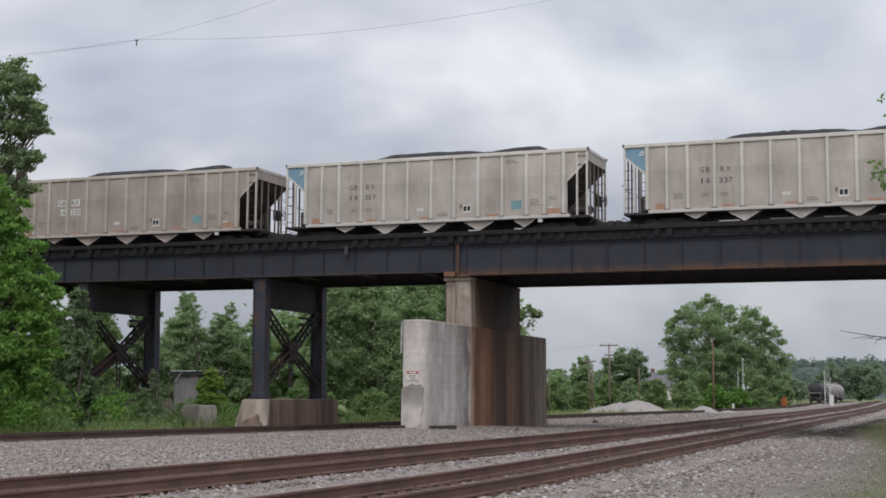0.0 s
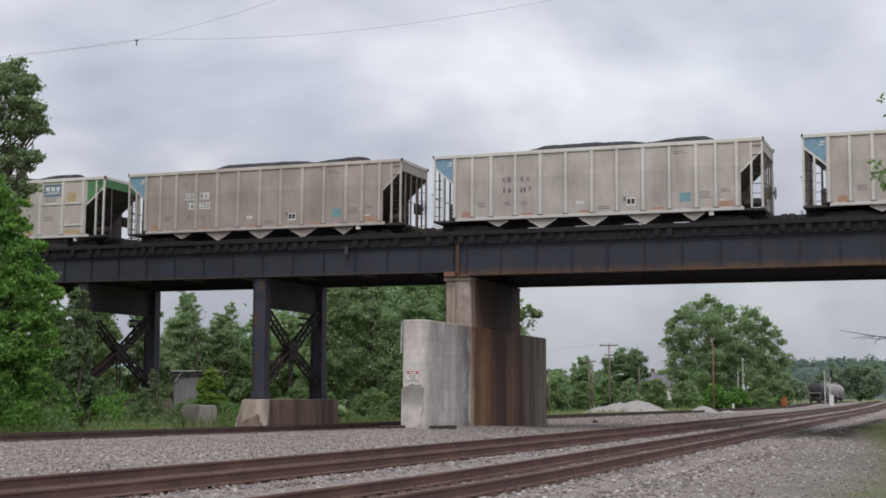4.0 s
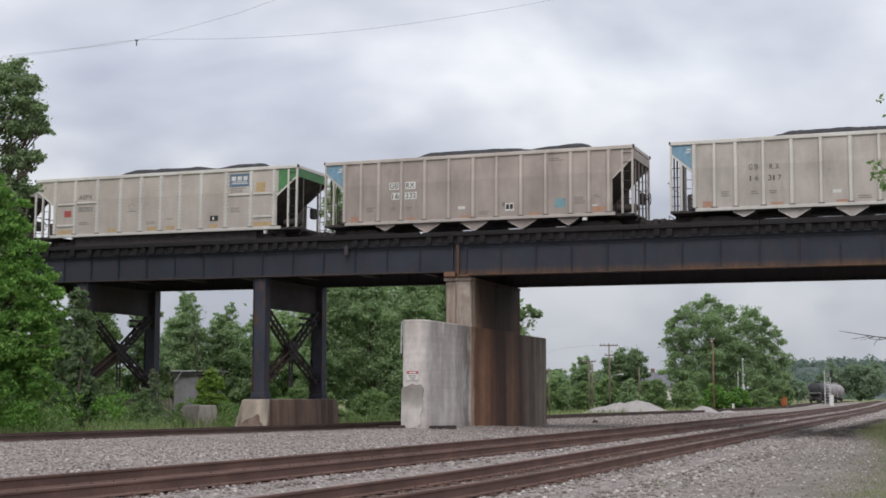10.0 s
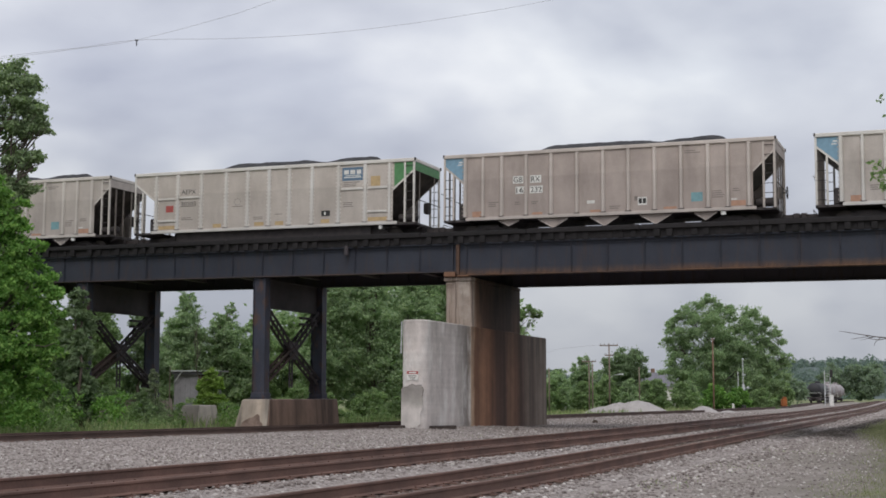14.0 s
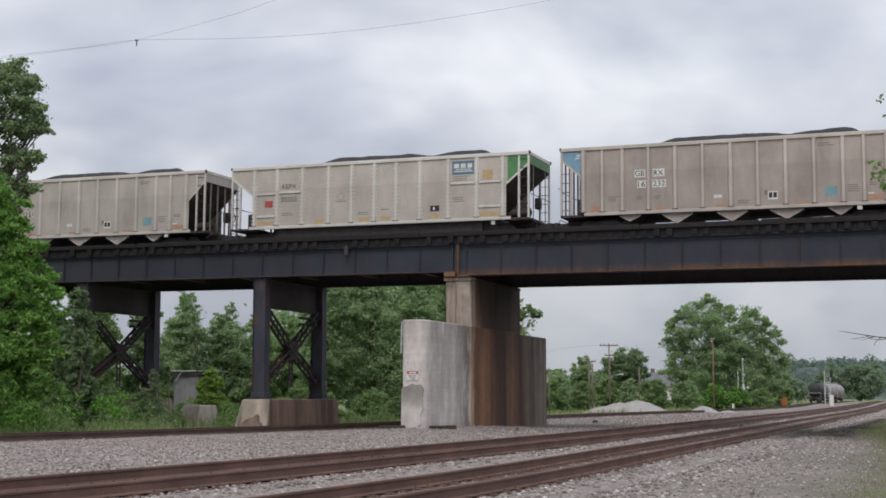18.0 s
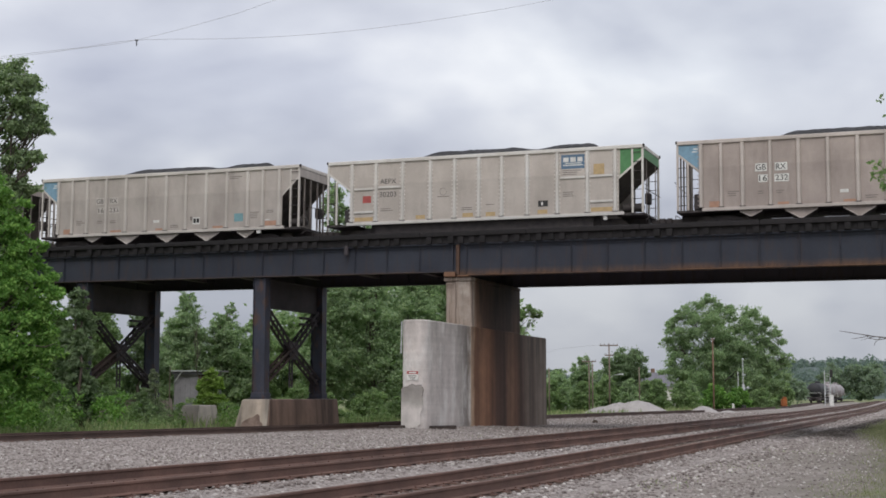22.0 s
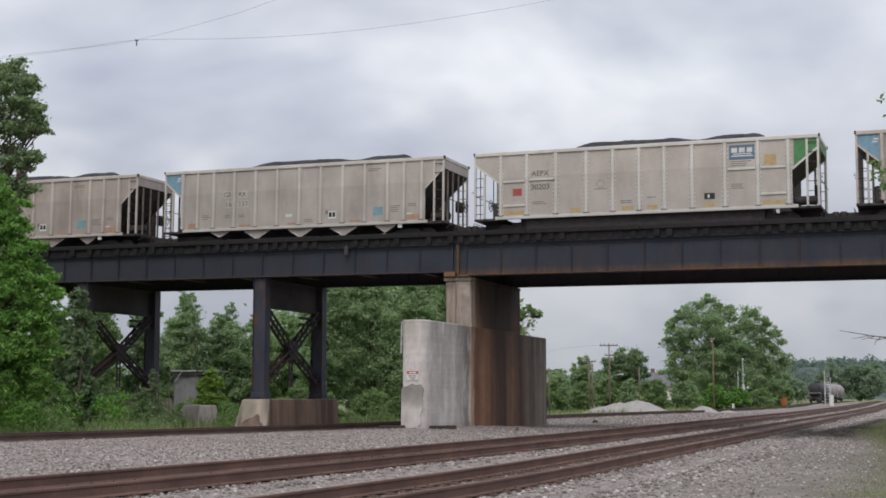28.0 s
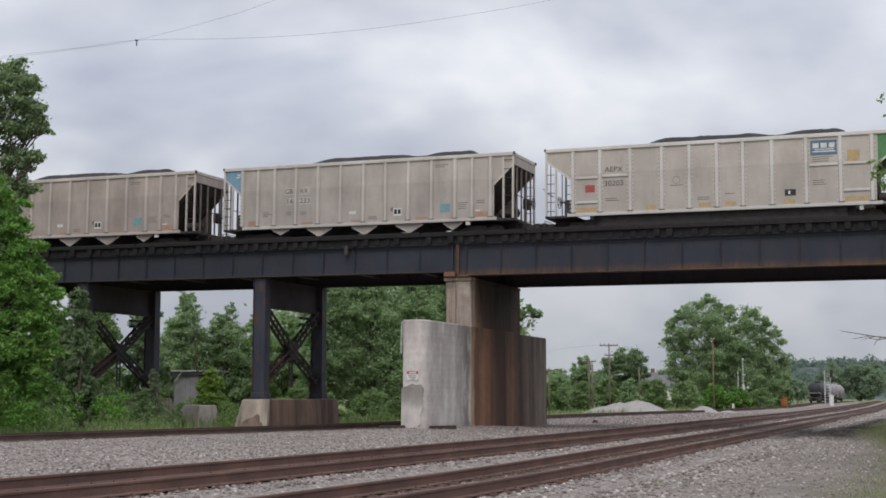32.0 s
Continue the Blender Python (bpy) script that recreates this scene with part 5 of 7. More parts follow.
        for y in (-1.0, -0.35, 0.35, 1.0) if five else (-0.9, 0.9):
            zt, k = zs1 - 0.02, 0.04 if five else 0.022
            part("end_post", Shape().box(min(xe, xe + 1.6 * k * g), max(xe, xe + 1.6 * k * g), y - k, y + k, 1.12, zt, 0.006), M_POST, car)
        part("end_platform", Shape().box(min(x - 0.02 * g, b + 0.1 * g), max(x - 0.02 * g, b + 0.1 * g), -1.52, 1.52, 1.0, 1.10, 0.012), M_RUNNING, car)
        part("cross_rail", Shape().tube([(xe - 0.06 * g, -1.5, 2.15), (xe - 0.06 * g, 1.5, 2.15)], 0.018, 6), M_RUNNING, car)
        part("cut_lever", Shape().tube([(xe - 0.10 * g, -1.55, 0.75), (xe - 0.16 * g, -1.2, 0.95), (xe - 0.16 * g, 0, 0.95)], 0.016, 6), M_RUNNING, car)
        # coupler
        cx = 8.085 * (-g)
        cp = part("coupler", Shape().box(min(cx, x), max(cx, x), -0.09, 0.09, 0.76, 0.94, 0.02).box(min(cx, cx + 0.30 * g), max(cx, cx + 0.30 * g), -0.17, 0.16, 0.72, 0.99, 0.05), M_RUNNING, car)
        part("air_hose", Shape().tube([(x, 0.3, 0.85), (x - 0.3 * g, 0.32, 0.55), (x - 0.55 * g, 0.28, 0.45), (cx + 0.05 * g, 0.22, 0.62)], 0.028, 6), M_RUNNING, car)
        part("grab_iron", Shape().tube([(x - 0.02 * g, -1.62, 2.30), (x - 0.08 * g, -1.66, 2.28), (x - 0.08 * g, -1.25, 2.28), (x - 0.02 * g, -1.2, 2.30)], 0.014, 6), M_RUNNING, car)
    for xa, xb, z0 in ((-7.35, -4.6, 0.62), (-4.6, 4.6, 0.92), (4.6, 7.35, 0.62)):
        part("center_sill", Shape().box(xa, xb, -0.32, 0.32, z0, 1.05, 0.02), M_RUNNING, car)
    if five:
        part("floor", Shape().box(-6.2, 6.3, -1.5, 1.5, 1.06, 1.14, 0.01), M_RUNNING, car)
        for u, wd, tip in POCKETS:
            x = u - HALF_L
            part("hopper_body", Shape().prism([(x - wd, 1.06), (x - wd * 0.9, 0.98), (x - 0.12, tip + 0.02), (x + 0.12, tip + 0.02), (x + wd * 0.9, 0.98), (x + wd, 1.06)], -1.38, 1.38), M_RUNNING, car)
    else:
        part("underframe", Shape().box(-5.4, 5.5, -1.15, 1.15, 0.45, 1.12, 0.05), M_RUNNING, car)
    part("reservoir", Shape().lathe([(-0.48, 0.08), (-0.42, 0.19), (0.42, 0.19), (0.48, 0.08)], "x", 16, (6.82, -0.75, 1.42)), M_RUNNING, car, "black air reservoir")
    part("brake_cylinder", Shape().box(-6.62, -6.3, -1.45, -0.75, 1.10, 1.80, 0.05), M_RUNNING, car)
    bw = Shape()
    ring = [(7.47, 0.75 + 0.26 * math.cos(a), 2.0 + 0.26 * math.sin(a)) for a in [2 * math.pi * k / 20 for k in range(21)]]
    bw.tube(ring, 0.018, 6)
    for k in range(4):
        a = math.pi / 4 + k * math.pi / 2
        bw.tube([(7.45, 0.75, 2.0), (7.47, 0.75 + 0.26 * math.cos(a), 2.0 + 0.26 * math.sin(a))], 0.013, 5)
    bw.tube([(7.2, 0.75, 2.0), (7.47, 0.75, 2.0)], 0.03, 6)
    if not five:                               # this car carries its brake wheel at the other end
        bw.v = [(-a, b, c) for a, b, c in bw.v]
    part("brake_wheel", bw, M_RUNNING, car)
    part("brake_housing", Shape().box(7.02, 7.26, 0.55, 0.95, 1.75, 2.25, 0.04), M_RUNNING, car)
    part("coal_load", coal_shape(X0 + 0.15, X1 - 0.15, seed), M_COAL, car, "heaped black coal load", smooth=False)
    for x in (-5.35, 5.35):
        add_truck(car, x)
    return car


FACE = -HALF_W + 0.035      # the painted face of the near side


def mark(car, u0, u1, z0, z1, material, name="painted_mark", lift=0.004, label=""):
    return part(name, Shape().box(u0 - HALF_L, u1 - HALF_L, FACE - lift, FACE - lift + 0.0028, z0, z1), material, car, label)


def stencil(car, u, z, txt, h, material, width=None, lift=0.0085):
    return part("lettering", lettering("lettering", txt, h, width), material, car, m=pose(u - HALF_L, FACE - lift, z))


def small_print(car, u, z, n, length, rng, material=None):
    for k in range(n):
        ln = length * rng.uniform(0.6, 1.0)
        mark(car, u, u + ln, z - 0.085 * k, z - 0.085 * k + 0.032, material or M_FAINT, "lettering_bar")


def dress_five_pocket(car, seed, number, style):
    rng = random.Random(seed)
    ink = M_BLACK if style == "boxed" else M_INK
    if number:
        a, b = number
        if style in ("boxed", "pale"):
            board = M_WHITE if style == "boxed" else M_TRIM_MID
            mark(car, 3.26, 3.74, 2.61, 2.94, board, "letter_panel")
            mark(car, 4.05, 4.56, 2.61, 2.94, board, "letter_panel")
            mark(car, 3.38, 3.78, 2.15, 2.47, board, "letter_panel")
            mark(car, 4.03, 4.62, 2.15, 2.47, board, "letter_panel")
            stencil(car, 3.29, 2.66, "GB", 0.235, ink, 0.41)
            stencil(car, 4.10, 2.66, "RX", 0.235, ink, 0.40)
            stencil(car, 3.42, 2.20, a, 0.225, ink, 0.32)
            stencil(car, 4.07, 2.20, b, 0.225, ink, 0.51)
        else:
            stencil(car, 3.28, 2.69, "G", 0.225, ink, 0.15)
            stencil(car, 3.52, 2.69, "B", 0.225, ink, 0.14)
            stencil(car, 4.12, 2.68, "R", 0.225, ink, 0.15)
            stencil(car, 4.36, 2.68, "X", 0.225, ink, 0.16)
            for k, ch in enumerate(a):
                stencil(car, 3.31 + 0.22 * k, 2.22, ch, 0.215, ink, 0.14 if ch != "1" else 0.06)
            for k, ch in enumerate(b):
                stencil(car, 4.06 + 0.20 * k, 2.21, ch, 0.215, ink, 0.14 if ch != "1" else 0.06)
    mark(car, 6.62, 6.95, 1.58, 1.71, M_WHITE, "placard", label="small white placard")
    mark(car, 8.84, 9.24, 1.42, 1.76, M_WHITE, "stencil_block")
    for x0, x1 in ((8.88, 9.02), (9.06, 9.20)):
        mark(car, x0, x1, 1.49, 1.71, M_BLACK, "stencil_square", 0.0075)
    mark(car, 8.70, 8.83, 1.62, 1.80, M_FAINT, "stencil_square")
    mark(car, 11.12, 11.60, 1.47, 1.86, M_TEAL, "teal_panel", label="teal painted panel")
    mark(car, 1.36, 1.80, 1.19, 1.44, M_ORANGE, "orange_patch")
    mark(car, 12.78, 13.38, 1.22, 1.44, M_ORANGE, "orange_patch")
    for u in (4.15, 6.75, 9.95):
        mark(car, u, u + rng.uniform(0.4, 0.62), 1.20, 1.30, M_ORANGE, "orange_patch")
    mark(car, 12.78, 13.02, 1.47, 1.53, M_WHITE, "tag")
    mark(car, -0.0 + 0.72, 0.90, 3.66, 3.72, M_WHITE, "lettering_bar", 0.0072)
    mark(car, 0.66, 0.86, 3.55, 3.60, M_WHITE, "lettering_bar", 0.0072)
    small_print(car, 2.12, 1.80, 3, 0.5, rng)
    small_print(car, 3.35, 1.76, 2, 0.32, rng)
    small_print(car, 4.10, 1.76, 2, 0.36, rng)
    small_print(car, 7.60, 1.40, 2, 0.6, rng)
    small_print(car, 11.98, 1.86, 4, 0.55, rng)
    small_print(car, 12.85, 1.92, 2, 0.4, rng)
    small_print(car, 10.85, 3.62, 2, 0.7, rng)
    # the square gate block on a corner of the sill
    part("sill_bracket", Shape().box(12.35 - HALF_L, 12.55 - HALF_L, -1.58, -1.45, 0.86, 1.03, 0.01), M_WHITE, car)


def dress_dump_car(car):
    rng = random.Random(77)
    stencil(car, 2.52, 2.91, "AEPX", 0.225, M_INK, 0.80)
    stencil(car, 2.51, 2.30, "30203", 0.235, M_INK, 0.82)
    for u0, u1, z in ((1.22, 2.22, 2.70), (1.22, 2.22, 1.63), (2.42, 3.55, 2.74), (11.06, 12.20, 2.75), (12.42, 13.43, 2.76), (12.42, 13.43, 1.66)):
        part("cross_bar", Shape().box(u0 - HALF_L, u1 - HALF_L, FACE - 0.05, FACE, z - 0.05, z + 0.05, 0.01), M_TRIM_LIGHT, car)
    mark(car, 11.13, 12.18, 3.14, 3.76, M_LOGO, "emblem_panel", label="blue emblem panel with white bars")
    for u0, u1, z0, z1 in ((11.22, 11.46, 3.44, 3.64), (11.54, 11.78, 3.44, 3.64), (11.86, 12.08, 3.44, 3.64), (11.30, 12.05, 3.36, 3.40), (11.22, 12.10, 3.27, 3.32)):
        mark(car, u0, u1, z0, z1, M_WHITE, "emblem_bar", 0.0072)
    small_print(car, 11.2, 3.05, 3, 0.9, rng)
    mark(car, 12.57, 13.05, 2.84, 3.30, M_YELLOW, "ochre_square", label="ochre painted square")
    mark(car, 1.66, 2.08, 2.06, 2.38, M_RED, "red_square", label="red painted square")
    for u0, u1 in ((1.26, 2.18), (4.3, 4.75), (6.55, 7.05), (7.65, 8.1), (10.05, 10.5), (12.45, 13.4)):
        mark(car, u0, u1, 1.22, 1.40, M_YELLOW, "ochre_patch")
    mark(car, 10.08, 10.52, 1.54, 1.80, M_BLACK, "stencil_block")
    mark(car, 10.22, 10.30, 1.60, 1.74, M_WHITE, "stencil_square", 0.0075)
    ring = Shape().tube([(5.62 - HALF_L + 0.16 * math.cos(a), FACE - 0.004, 2.42 + 0.16 * math.sin(a)) for a in [2 * math.pi * k / 20 for k in range(21)]], 0.008, 5)
    part("stencil_ring", ring, M_FAINT, car)
    small_print(car, 5.35, 2.18, 1, 0.6, rng)
    small_print(car, 2.55, 1.74, 2, 0.8, rng)
    small_print(car, 6.5, 1.62, 2, 0.6, rng)
    small_print(car, 7.65, 1.72, 1, 0.6, rng)
    small_print(car, 11.2, 2.1, 3, 0.55, rng)
    part("sill_bracket", Shape().box(13.0 - HALF_L, 13.15 - HALF_L, -1.58, -1.45, 0.84, 1.03, 0.01), M_WHITE, car)


# distance run by the train, by the second
RUN = [(0, 0.0), (1, 1.86), (2, 3.72), (3, 5.59), (3.5, 6.52), (5.5, 10.22), (6, 11.18), (7, 13.04), (8, 14.88), (9, 16.57), (10, 18.18), (11, 19.69),
       (12, 21.21), (13, 22.69), (14, 24.12), (14.5, 24.83), (16.5, 27.59), (17, 28.25), (18, 29.56), (19, 30.87), (20, 32.14), (21, 33.39), (22, 34.64),
       (23, 35.86), (24, 37.08), (25, 38.27), (25.5, 38.88), (27.5, 41.32), (28, 41.89), (29, 42.91), (30, 43.80), (31, 44.54), (32, 45.18)]
RUN_T, RUN_S = [float(a) for a, b in RUN], [float(b) for a, b in RUN]


def run_at(t):
    for i in range(len(RUN_T) - 1):
        if t <= RUN_T[i + 1]:
            break
    j0, j3 = max(i - 1, 0), min(i + 2, len(RUN_T) - 1)
    h = RUN_T[i + 1] - RUN_T[i]
    m1 = (RUN_S[i + 1] - RUN_S[j0]) / (RUN_T[i + 1] - RUN_T[j0])
    m2 = (RUN_S[j3] - RUN_S[i]) / (RUN_T[j3] - RUN_T[i])
    u = (t - RUN_T[i]) / h
    return (2 * u ** 3 - 3 * u ** 2 + 1) * RUN_S[i] + (u ** 3 - 2 * u ** 2 + u) * h * m1 + (3 * u ** 2 - 2 * u ** 3) * RUN_S[i + 1] + (u ** 3 - u ** 2) * h * m2


TRAIN = []
SWAYING = []


def put_car(index, car):
    TRAIN.append((index, car))
    return car


FIVE_LABEL = "weathered pale grey hopper car heaped with coal on the viaduct"
BROWN_LABEL = "dusty brown-grey hopper car heaped with coal on the viaduct"
cz = put_car(1, hopper_car("five_pocket", M_PAINT_LIGHT, FIVE_LABEL, 1))
dress_five_pocket(cz, 11, ("16", "337"), "stencil")
ca = put_car(0, hopper_car("five_pocket", M_PAINT_LIGHT, FIVE_LABEL, 2))
dress_five_pocket(ca, 12, ("16", "317"), "stencil")
cb = put_car(-1, hopper_car("five_pocket", M_PAINT_BROWN, "dusty brown-grey coal hopper with white boxed lettering on the viaduct", 3))
dress_five_pocket(cb, 13, ("16", "232"), "boxed")
cc = put_car(-2, hopper_car("dump_door", M_PAINT_ALU, "pale aluminium coal hopper with green end panel and blue emblem", 4))
dress_dump_car(cc)
cd = put_car(-3, hopper_car("five_pocket", M_PAINT_MID, FIVE_LABEL, 5))
dress_five_pocket(cd, 15, ("16", "233"), "pale")
ce = put_car(-4, hopper_car("five_pocket", M_PAINT_BROWN, BROWN_LABEL, 6))
dress_five_pocket(ce, 16, None, "ghost")


def motions():
    for tr, amount, pace in SWAYING:
        base = tr.matrix_basis.copy()
        walk(tr, [(t, base @ pose(0, 0, 0, amount * math.sin(pace * t + 1.0), amount * math.sin(pace * 0.7 * t), 0)) for t in [0.5 * k for k in range(65)]])
    times = [0.5 * k for k in range(65)]
    fine = [0.25 * k for k in range(129)]
    spin = [(t, run_at(t) / 0.46) for t in fine]
    for index, car in TRAIN:
        walk(car, [(t, vpose(run_at(t) + index * CAR_PITCH + HALF_L, HALF_W)) for t in times])
        for o in car.children_recursive:
            if o.name.startswith("wheelset"):
                base = o.matrix_basis.translation.copy()
                walk(o, [(t, Matrix.Translation(base) @ Matrix.Rotation(a, 4, "Y")) for t, a in spin])

# ---------- trees, shrubs and weeds ----------
def leaf_mesh(name, blobs, n, size, seed, ragged=0.35, gaps=0.42, up=0.35, fine=1.0, tufts=16):
    """Folded leaf cards on the outside of uneven lobes. blobs: (x, y, z, radius[, squash])."""
    rng = np.random.RandomState(seed)
    B = np.array([(b[0], b[1], b[2], b[3], b[4] if len(b) > 4 else 1.0) for b in blobs], float)
    if tufts:                                   # each lobe breaks up into tufts round its outside
        sub = []
        for x, y, z, r, q in B:
            for i in range(tufts):
                d = rng.normal(size=3) + np.array([0, 0, 0.25])
                d /= np.linalg.norm(d)
                e = r * rng.uniform(0.50, 1.02)
                sub.append((x + d[0] * e, y + d[1] * e, z + d[2] * e * q, r * rng.uniform(0.17, 0.36), 0.55))
        B = np.concatenate([B * np.array([1, 1, 1, 0.70, 1]), np.array(sub)])
    wgt = B[:, 3] ** 2
    if tufts:
        wgt[:len(blobs)] *= 0.55
    got = []
    total = 0
    while total < n:
        k = rng.choice(len(B), size=n, p=wgt / wgt.sum())
        d = rng.normal(size=(n, 3))
        d /= np.linalg.norm(d, axis=1)[:, None]
        r = B[k, 3] * (0.45 + 0.6 * rng.rand(n) ** 0.6)
        lump = np.sin(d[:, 0] * 5.1 + k * 1.7 + seed) * np.sin(d[:, 1] * 4.3 + k) * np.sin(d[:, 2] * 6.2 + 2.1 * k) * 1.4
        lump += 0.5 * np.sin(d[:, 0] * 13 + k) * np.sin(d[:, 2] * 11 + 0.7 * k)
        r = r * (1 + ragged * lump)
        p = B[k, :3] + d * r[:, None] * np.stack([np.ones(n), np.ones(n), B[k, 4]], 1)
        p += rng.normal(size=(n, 3)) * B[k, 3][:, None] * 0.09
        f = 2.2 * fine
        hole = np.sin(p[:, 0] * f + seed) * np.sin(p[:, 1] * f * 1.1) * np.sin(p[:, 2] * f * 0.9 + 1.3) + 0.6 * np.sin(p[:, 0] * f * 2.3) * np.sin(p[:, 2] * f * 2.1 + seed)
        ok = (hole > -gaps) | (rng.rand(n) < 0.18)
        got.append(np.concatenate([p[ok], d[ok]], 1))
        total += int(ok.sum())
    P = np.concatenate(got)[:n]
    n = len(P)
    c, d = P[:, :3], P[:, 3:]
    nrm = d * 0.7 + rng.normal(size=(n, 3)) * 0.75 + np.array([0, 0, up])
    nrm /= np.linalg.norm(nrm, axis=1)[:, None]
    t = np.cross(nrm, rng.normal(size=(n, 3)))
    t /= np.linalg.norm(t, axis=1)[:, None]
    b = np.cross(nrm, t)
    sz = size * (0.55 + 0.9 * rng.rand(n))[:, None]
    droop = nrm * sz * 0.25
    V = np.stack([c - t * sz, c + b * sz * 0.55 - droop, c + t * sz, c - b * sz * 0.55 - droop], 1).reshape(-1, 3)
    q = np.arange(n)[:, None] * 4
    F = np.concatenate([q + np.array([[0, 1, 2]]), q + np.array([[0, 2, 3]])], 0)
    return raw_mesh(name, V, F)


def limb(sh, a, b, r0, r1, rng, bend=0.12):
    a, b = Vector(a), Vector(b)
    ln = (b - a).length
    pts, rad = [], []
    for i in range(6):
        t = i / 5
        off = Vector((rng.uniform(-1, 1), rng.uniform(-1, 1), rng.uniform(-0.4, 1))) * ln * bend * math.sin(math.pi * t)
        pts.append(a.lerp(b, t) + off)
        rad.append(r0 + (r1 - r0) * t)
    sh.tube(pts, rad, 7)
    return pts


def tree(x, y, z0, height, trunk_r, blobs, n, size, leaf, label, seed, gaps=0.42, ragged=0.35, fine=1.0, group="", limbs=True):
    """blobs are relative to the foot."""
    rng = random.Random(seed)
    tr = thing("tree", pose(x, y, z0), label, "tree", group)
    sh = Shape()
    top = Vector((rng.uniform(-0.3, 0.3), rng.uniform(-0.3, 0.3), height * 0.8))
    limb(sh, (0, 0, -0.25), top, trunk_r, trunk_r * 0.25, rng, 0.04)
    if limbs:
        for bl in blobs:
            f = min(0.92, max(0.18, (bl[2] - bl[3] * 0.5) / (height * 0.85)))
            st = Vector((0, 0, 0)).lerp(top, f * 0.8)
            pts = limb(sh, st, (bl[0], bl[1], bl[2]), trunk_r * 0.38, trunk_r * 0.1, rng, 0.1)
            for k in range(3):
                e = Vector(bl[:3]) + Vector((rng.uniform(-1, 1), rng.uniform(-1, 1), rng.uniform(-0.5, 1))).normalized() * bl[3] * 0.85
                limb(sh, pts[3], e, trunk_r * 0.16, trunk_r * 0.05, rng, 0.12)
    part("trunk", sh, M_BARK, tr, smooth=True)
    part("crown", leaf_mesh("crown", blobs, n, size, seed, ragged, gaps, fine=fine), leaf, tr)
    return tr


def oval_blobs(h0, h1, rad, seed, n=9, taper=0.5):
    """Lobes that stack into an upright crown between two heights."""
    rng = random.Random(seed)
    out = []
    for i in range(n):
        t = (i + 0.5) / n
        r = rad * (1 - taper * abs(t - 0.38) / 0.62) * rng.uniform(0.55, 0.8)
        a = rng.uniform(0, 6.28)
        o = rad * 0.42 * (1 - t * 0.75)
        out.append((o * math.cos(a), o * math.sin(a), h0 + (h1 - h0 - r) * t + 0.3 * r, r))
    return out


# big trees beside the camera side of the viaduct
TALL_LOBES = [(0.75, 0.2, 15.2, 0.85, 0.8), (1.35, 0.1, 14.55, 0.75, 0.7), (0.6, -0.3, 14.2, 1.15), (1.45, 0.1, 13.75, 0.6, 0.6), (0.9, 0.2, 13.3, 1.15, 0.7), (1.75, -0.1, 13.1, 0.6, 0.55), (2.05, 0.0, 12.75, 0.42, 0.5), (1.3, 0.2, 12.75, 0.7, 0.5),
              (1.55, 0.0, 11.7, 0.6, 0.55), (1.0, 0.1, 11.3, 0.75, 0.6), (1.9, -0.1, 11.55, 0.35, 0.5), (0.3, 0.2, 10.6, 1.1, 0.7), (1.1, 0, 10.3, 0.8, 0.6), (0.2, 0.0, 9.2, 1.5), (-1.6, 0.3, 12.4, 2.2), (-1.6, -0.4, 14.6, 1.9), (-1.8, -0.4, 9.0, 2.7), (-0.6, -0.2, 7.6, 1.7), (-3.1, 0.2, 5.4, 3.0)]
SWAYING.append((tree(-18.85, 56.4, -0.1, 15.6, 0.17, TALL_LOBES, 80000, 0.08, M_LEAF_AIRY, "tall grey-green broadleaf tree with ragged boughs leaning past the viaduct", 21, gaps=0.40, ragged=0.6, fine=1.1), 0.14, 2.1))
YOUNG_LOBES = [(0.9, 0.1, 8.05, 1.05, 0.8), (1.25, 0, 7.35, 0.95, 0.7), (0.4, 0.2, 7.1, 1.35), (1.95, 0, 6.75, 0.75, 0.6), (1.55, 0.1, 6.05, 1.1, 0.7), (2.35, -0.1, 5.35, 0.95, 0.65), (1.4, 0.2, 4.9, 1.35, 0.8), (2.5, 0, 4.35, 0.8, 0.6),
               (2.2, -0.2, 3.5, 1.15, 0.8), (1.2, 0.2, 3.3, 1.5), (2.35, 0.1, 2.4, 0.95), (0.2, 0, 2.9, 1.9), (-0.7, 0.2, 5.2, 2.3), (0.2, 0.1, 8.5, 1.2), (1.4, 0.1, 1.7, 1.3), (-0.9, 0.1, 2.0, 1.9)]
SWAYING.append((tree(-16.40, 46.9, -0.1, 9.6, 0.24, YOUNG_LOBES, 56000, 0.078, M_LEAF_NEAR, "bright green young broadleaf tree in full leaf", 22, gaps=0.30, ragged=0.45, fine=1.3), 0.12, 1.7))
# wood behind and under the viaduct at its overgrown end
for i, (x, y, h, r, leaf) in enumerate([(-19.6, 61.5, 7.4, 1.7, M_LEAF_DARK), (-15.55, 58.3, 6.5, 1.15, M_LEAF_DARK), (-15.2, 57.4, 4.6, 0.8, M_LEAF_DARK), (-16.9, 60.5, 5.6, 1.2, M_LEAF_MID), (-26.5, 78, 9.0, 2.6, M_LEAF_DARK), (-23.4, 80, 8.4, 1.9, M_LEAF_MID), (-21.4, 84, 8.4, 2.3, M_LEAF_MID), (-19.1, 87, 7.6, 1.9, M_LEAF_DARK), (-23.5, 92, 8.6, 2.2, M_LEAF_MID),
                                        (-29.0, 70, 9.2, 3.0, M_LEAF_MID)]):
    tree(x, y, -0.2, h, 0.13, oval_blobs(0.6, h, r, 40 + i, 11, 0.4), 12500, 0.10, leaf, "dense dark-green tree in the thicket under the viaduct", 40 + i, gaps=0.15)
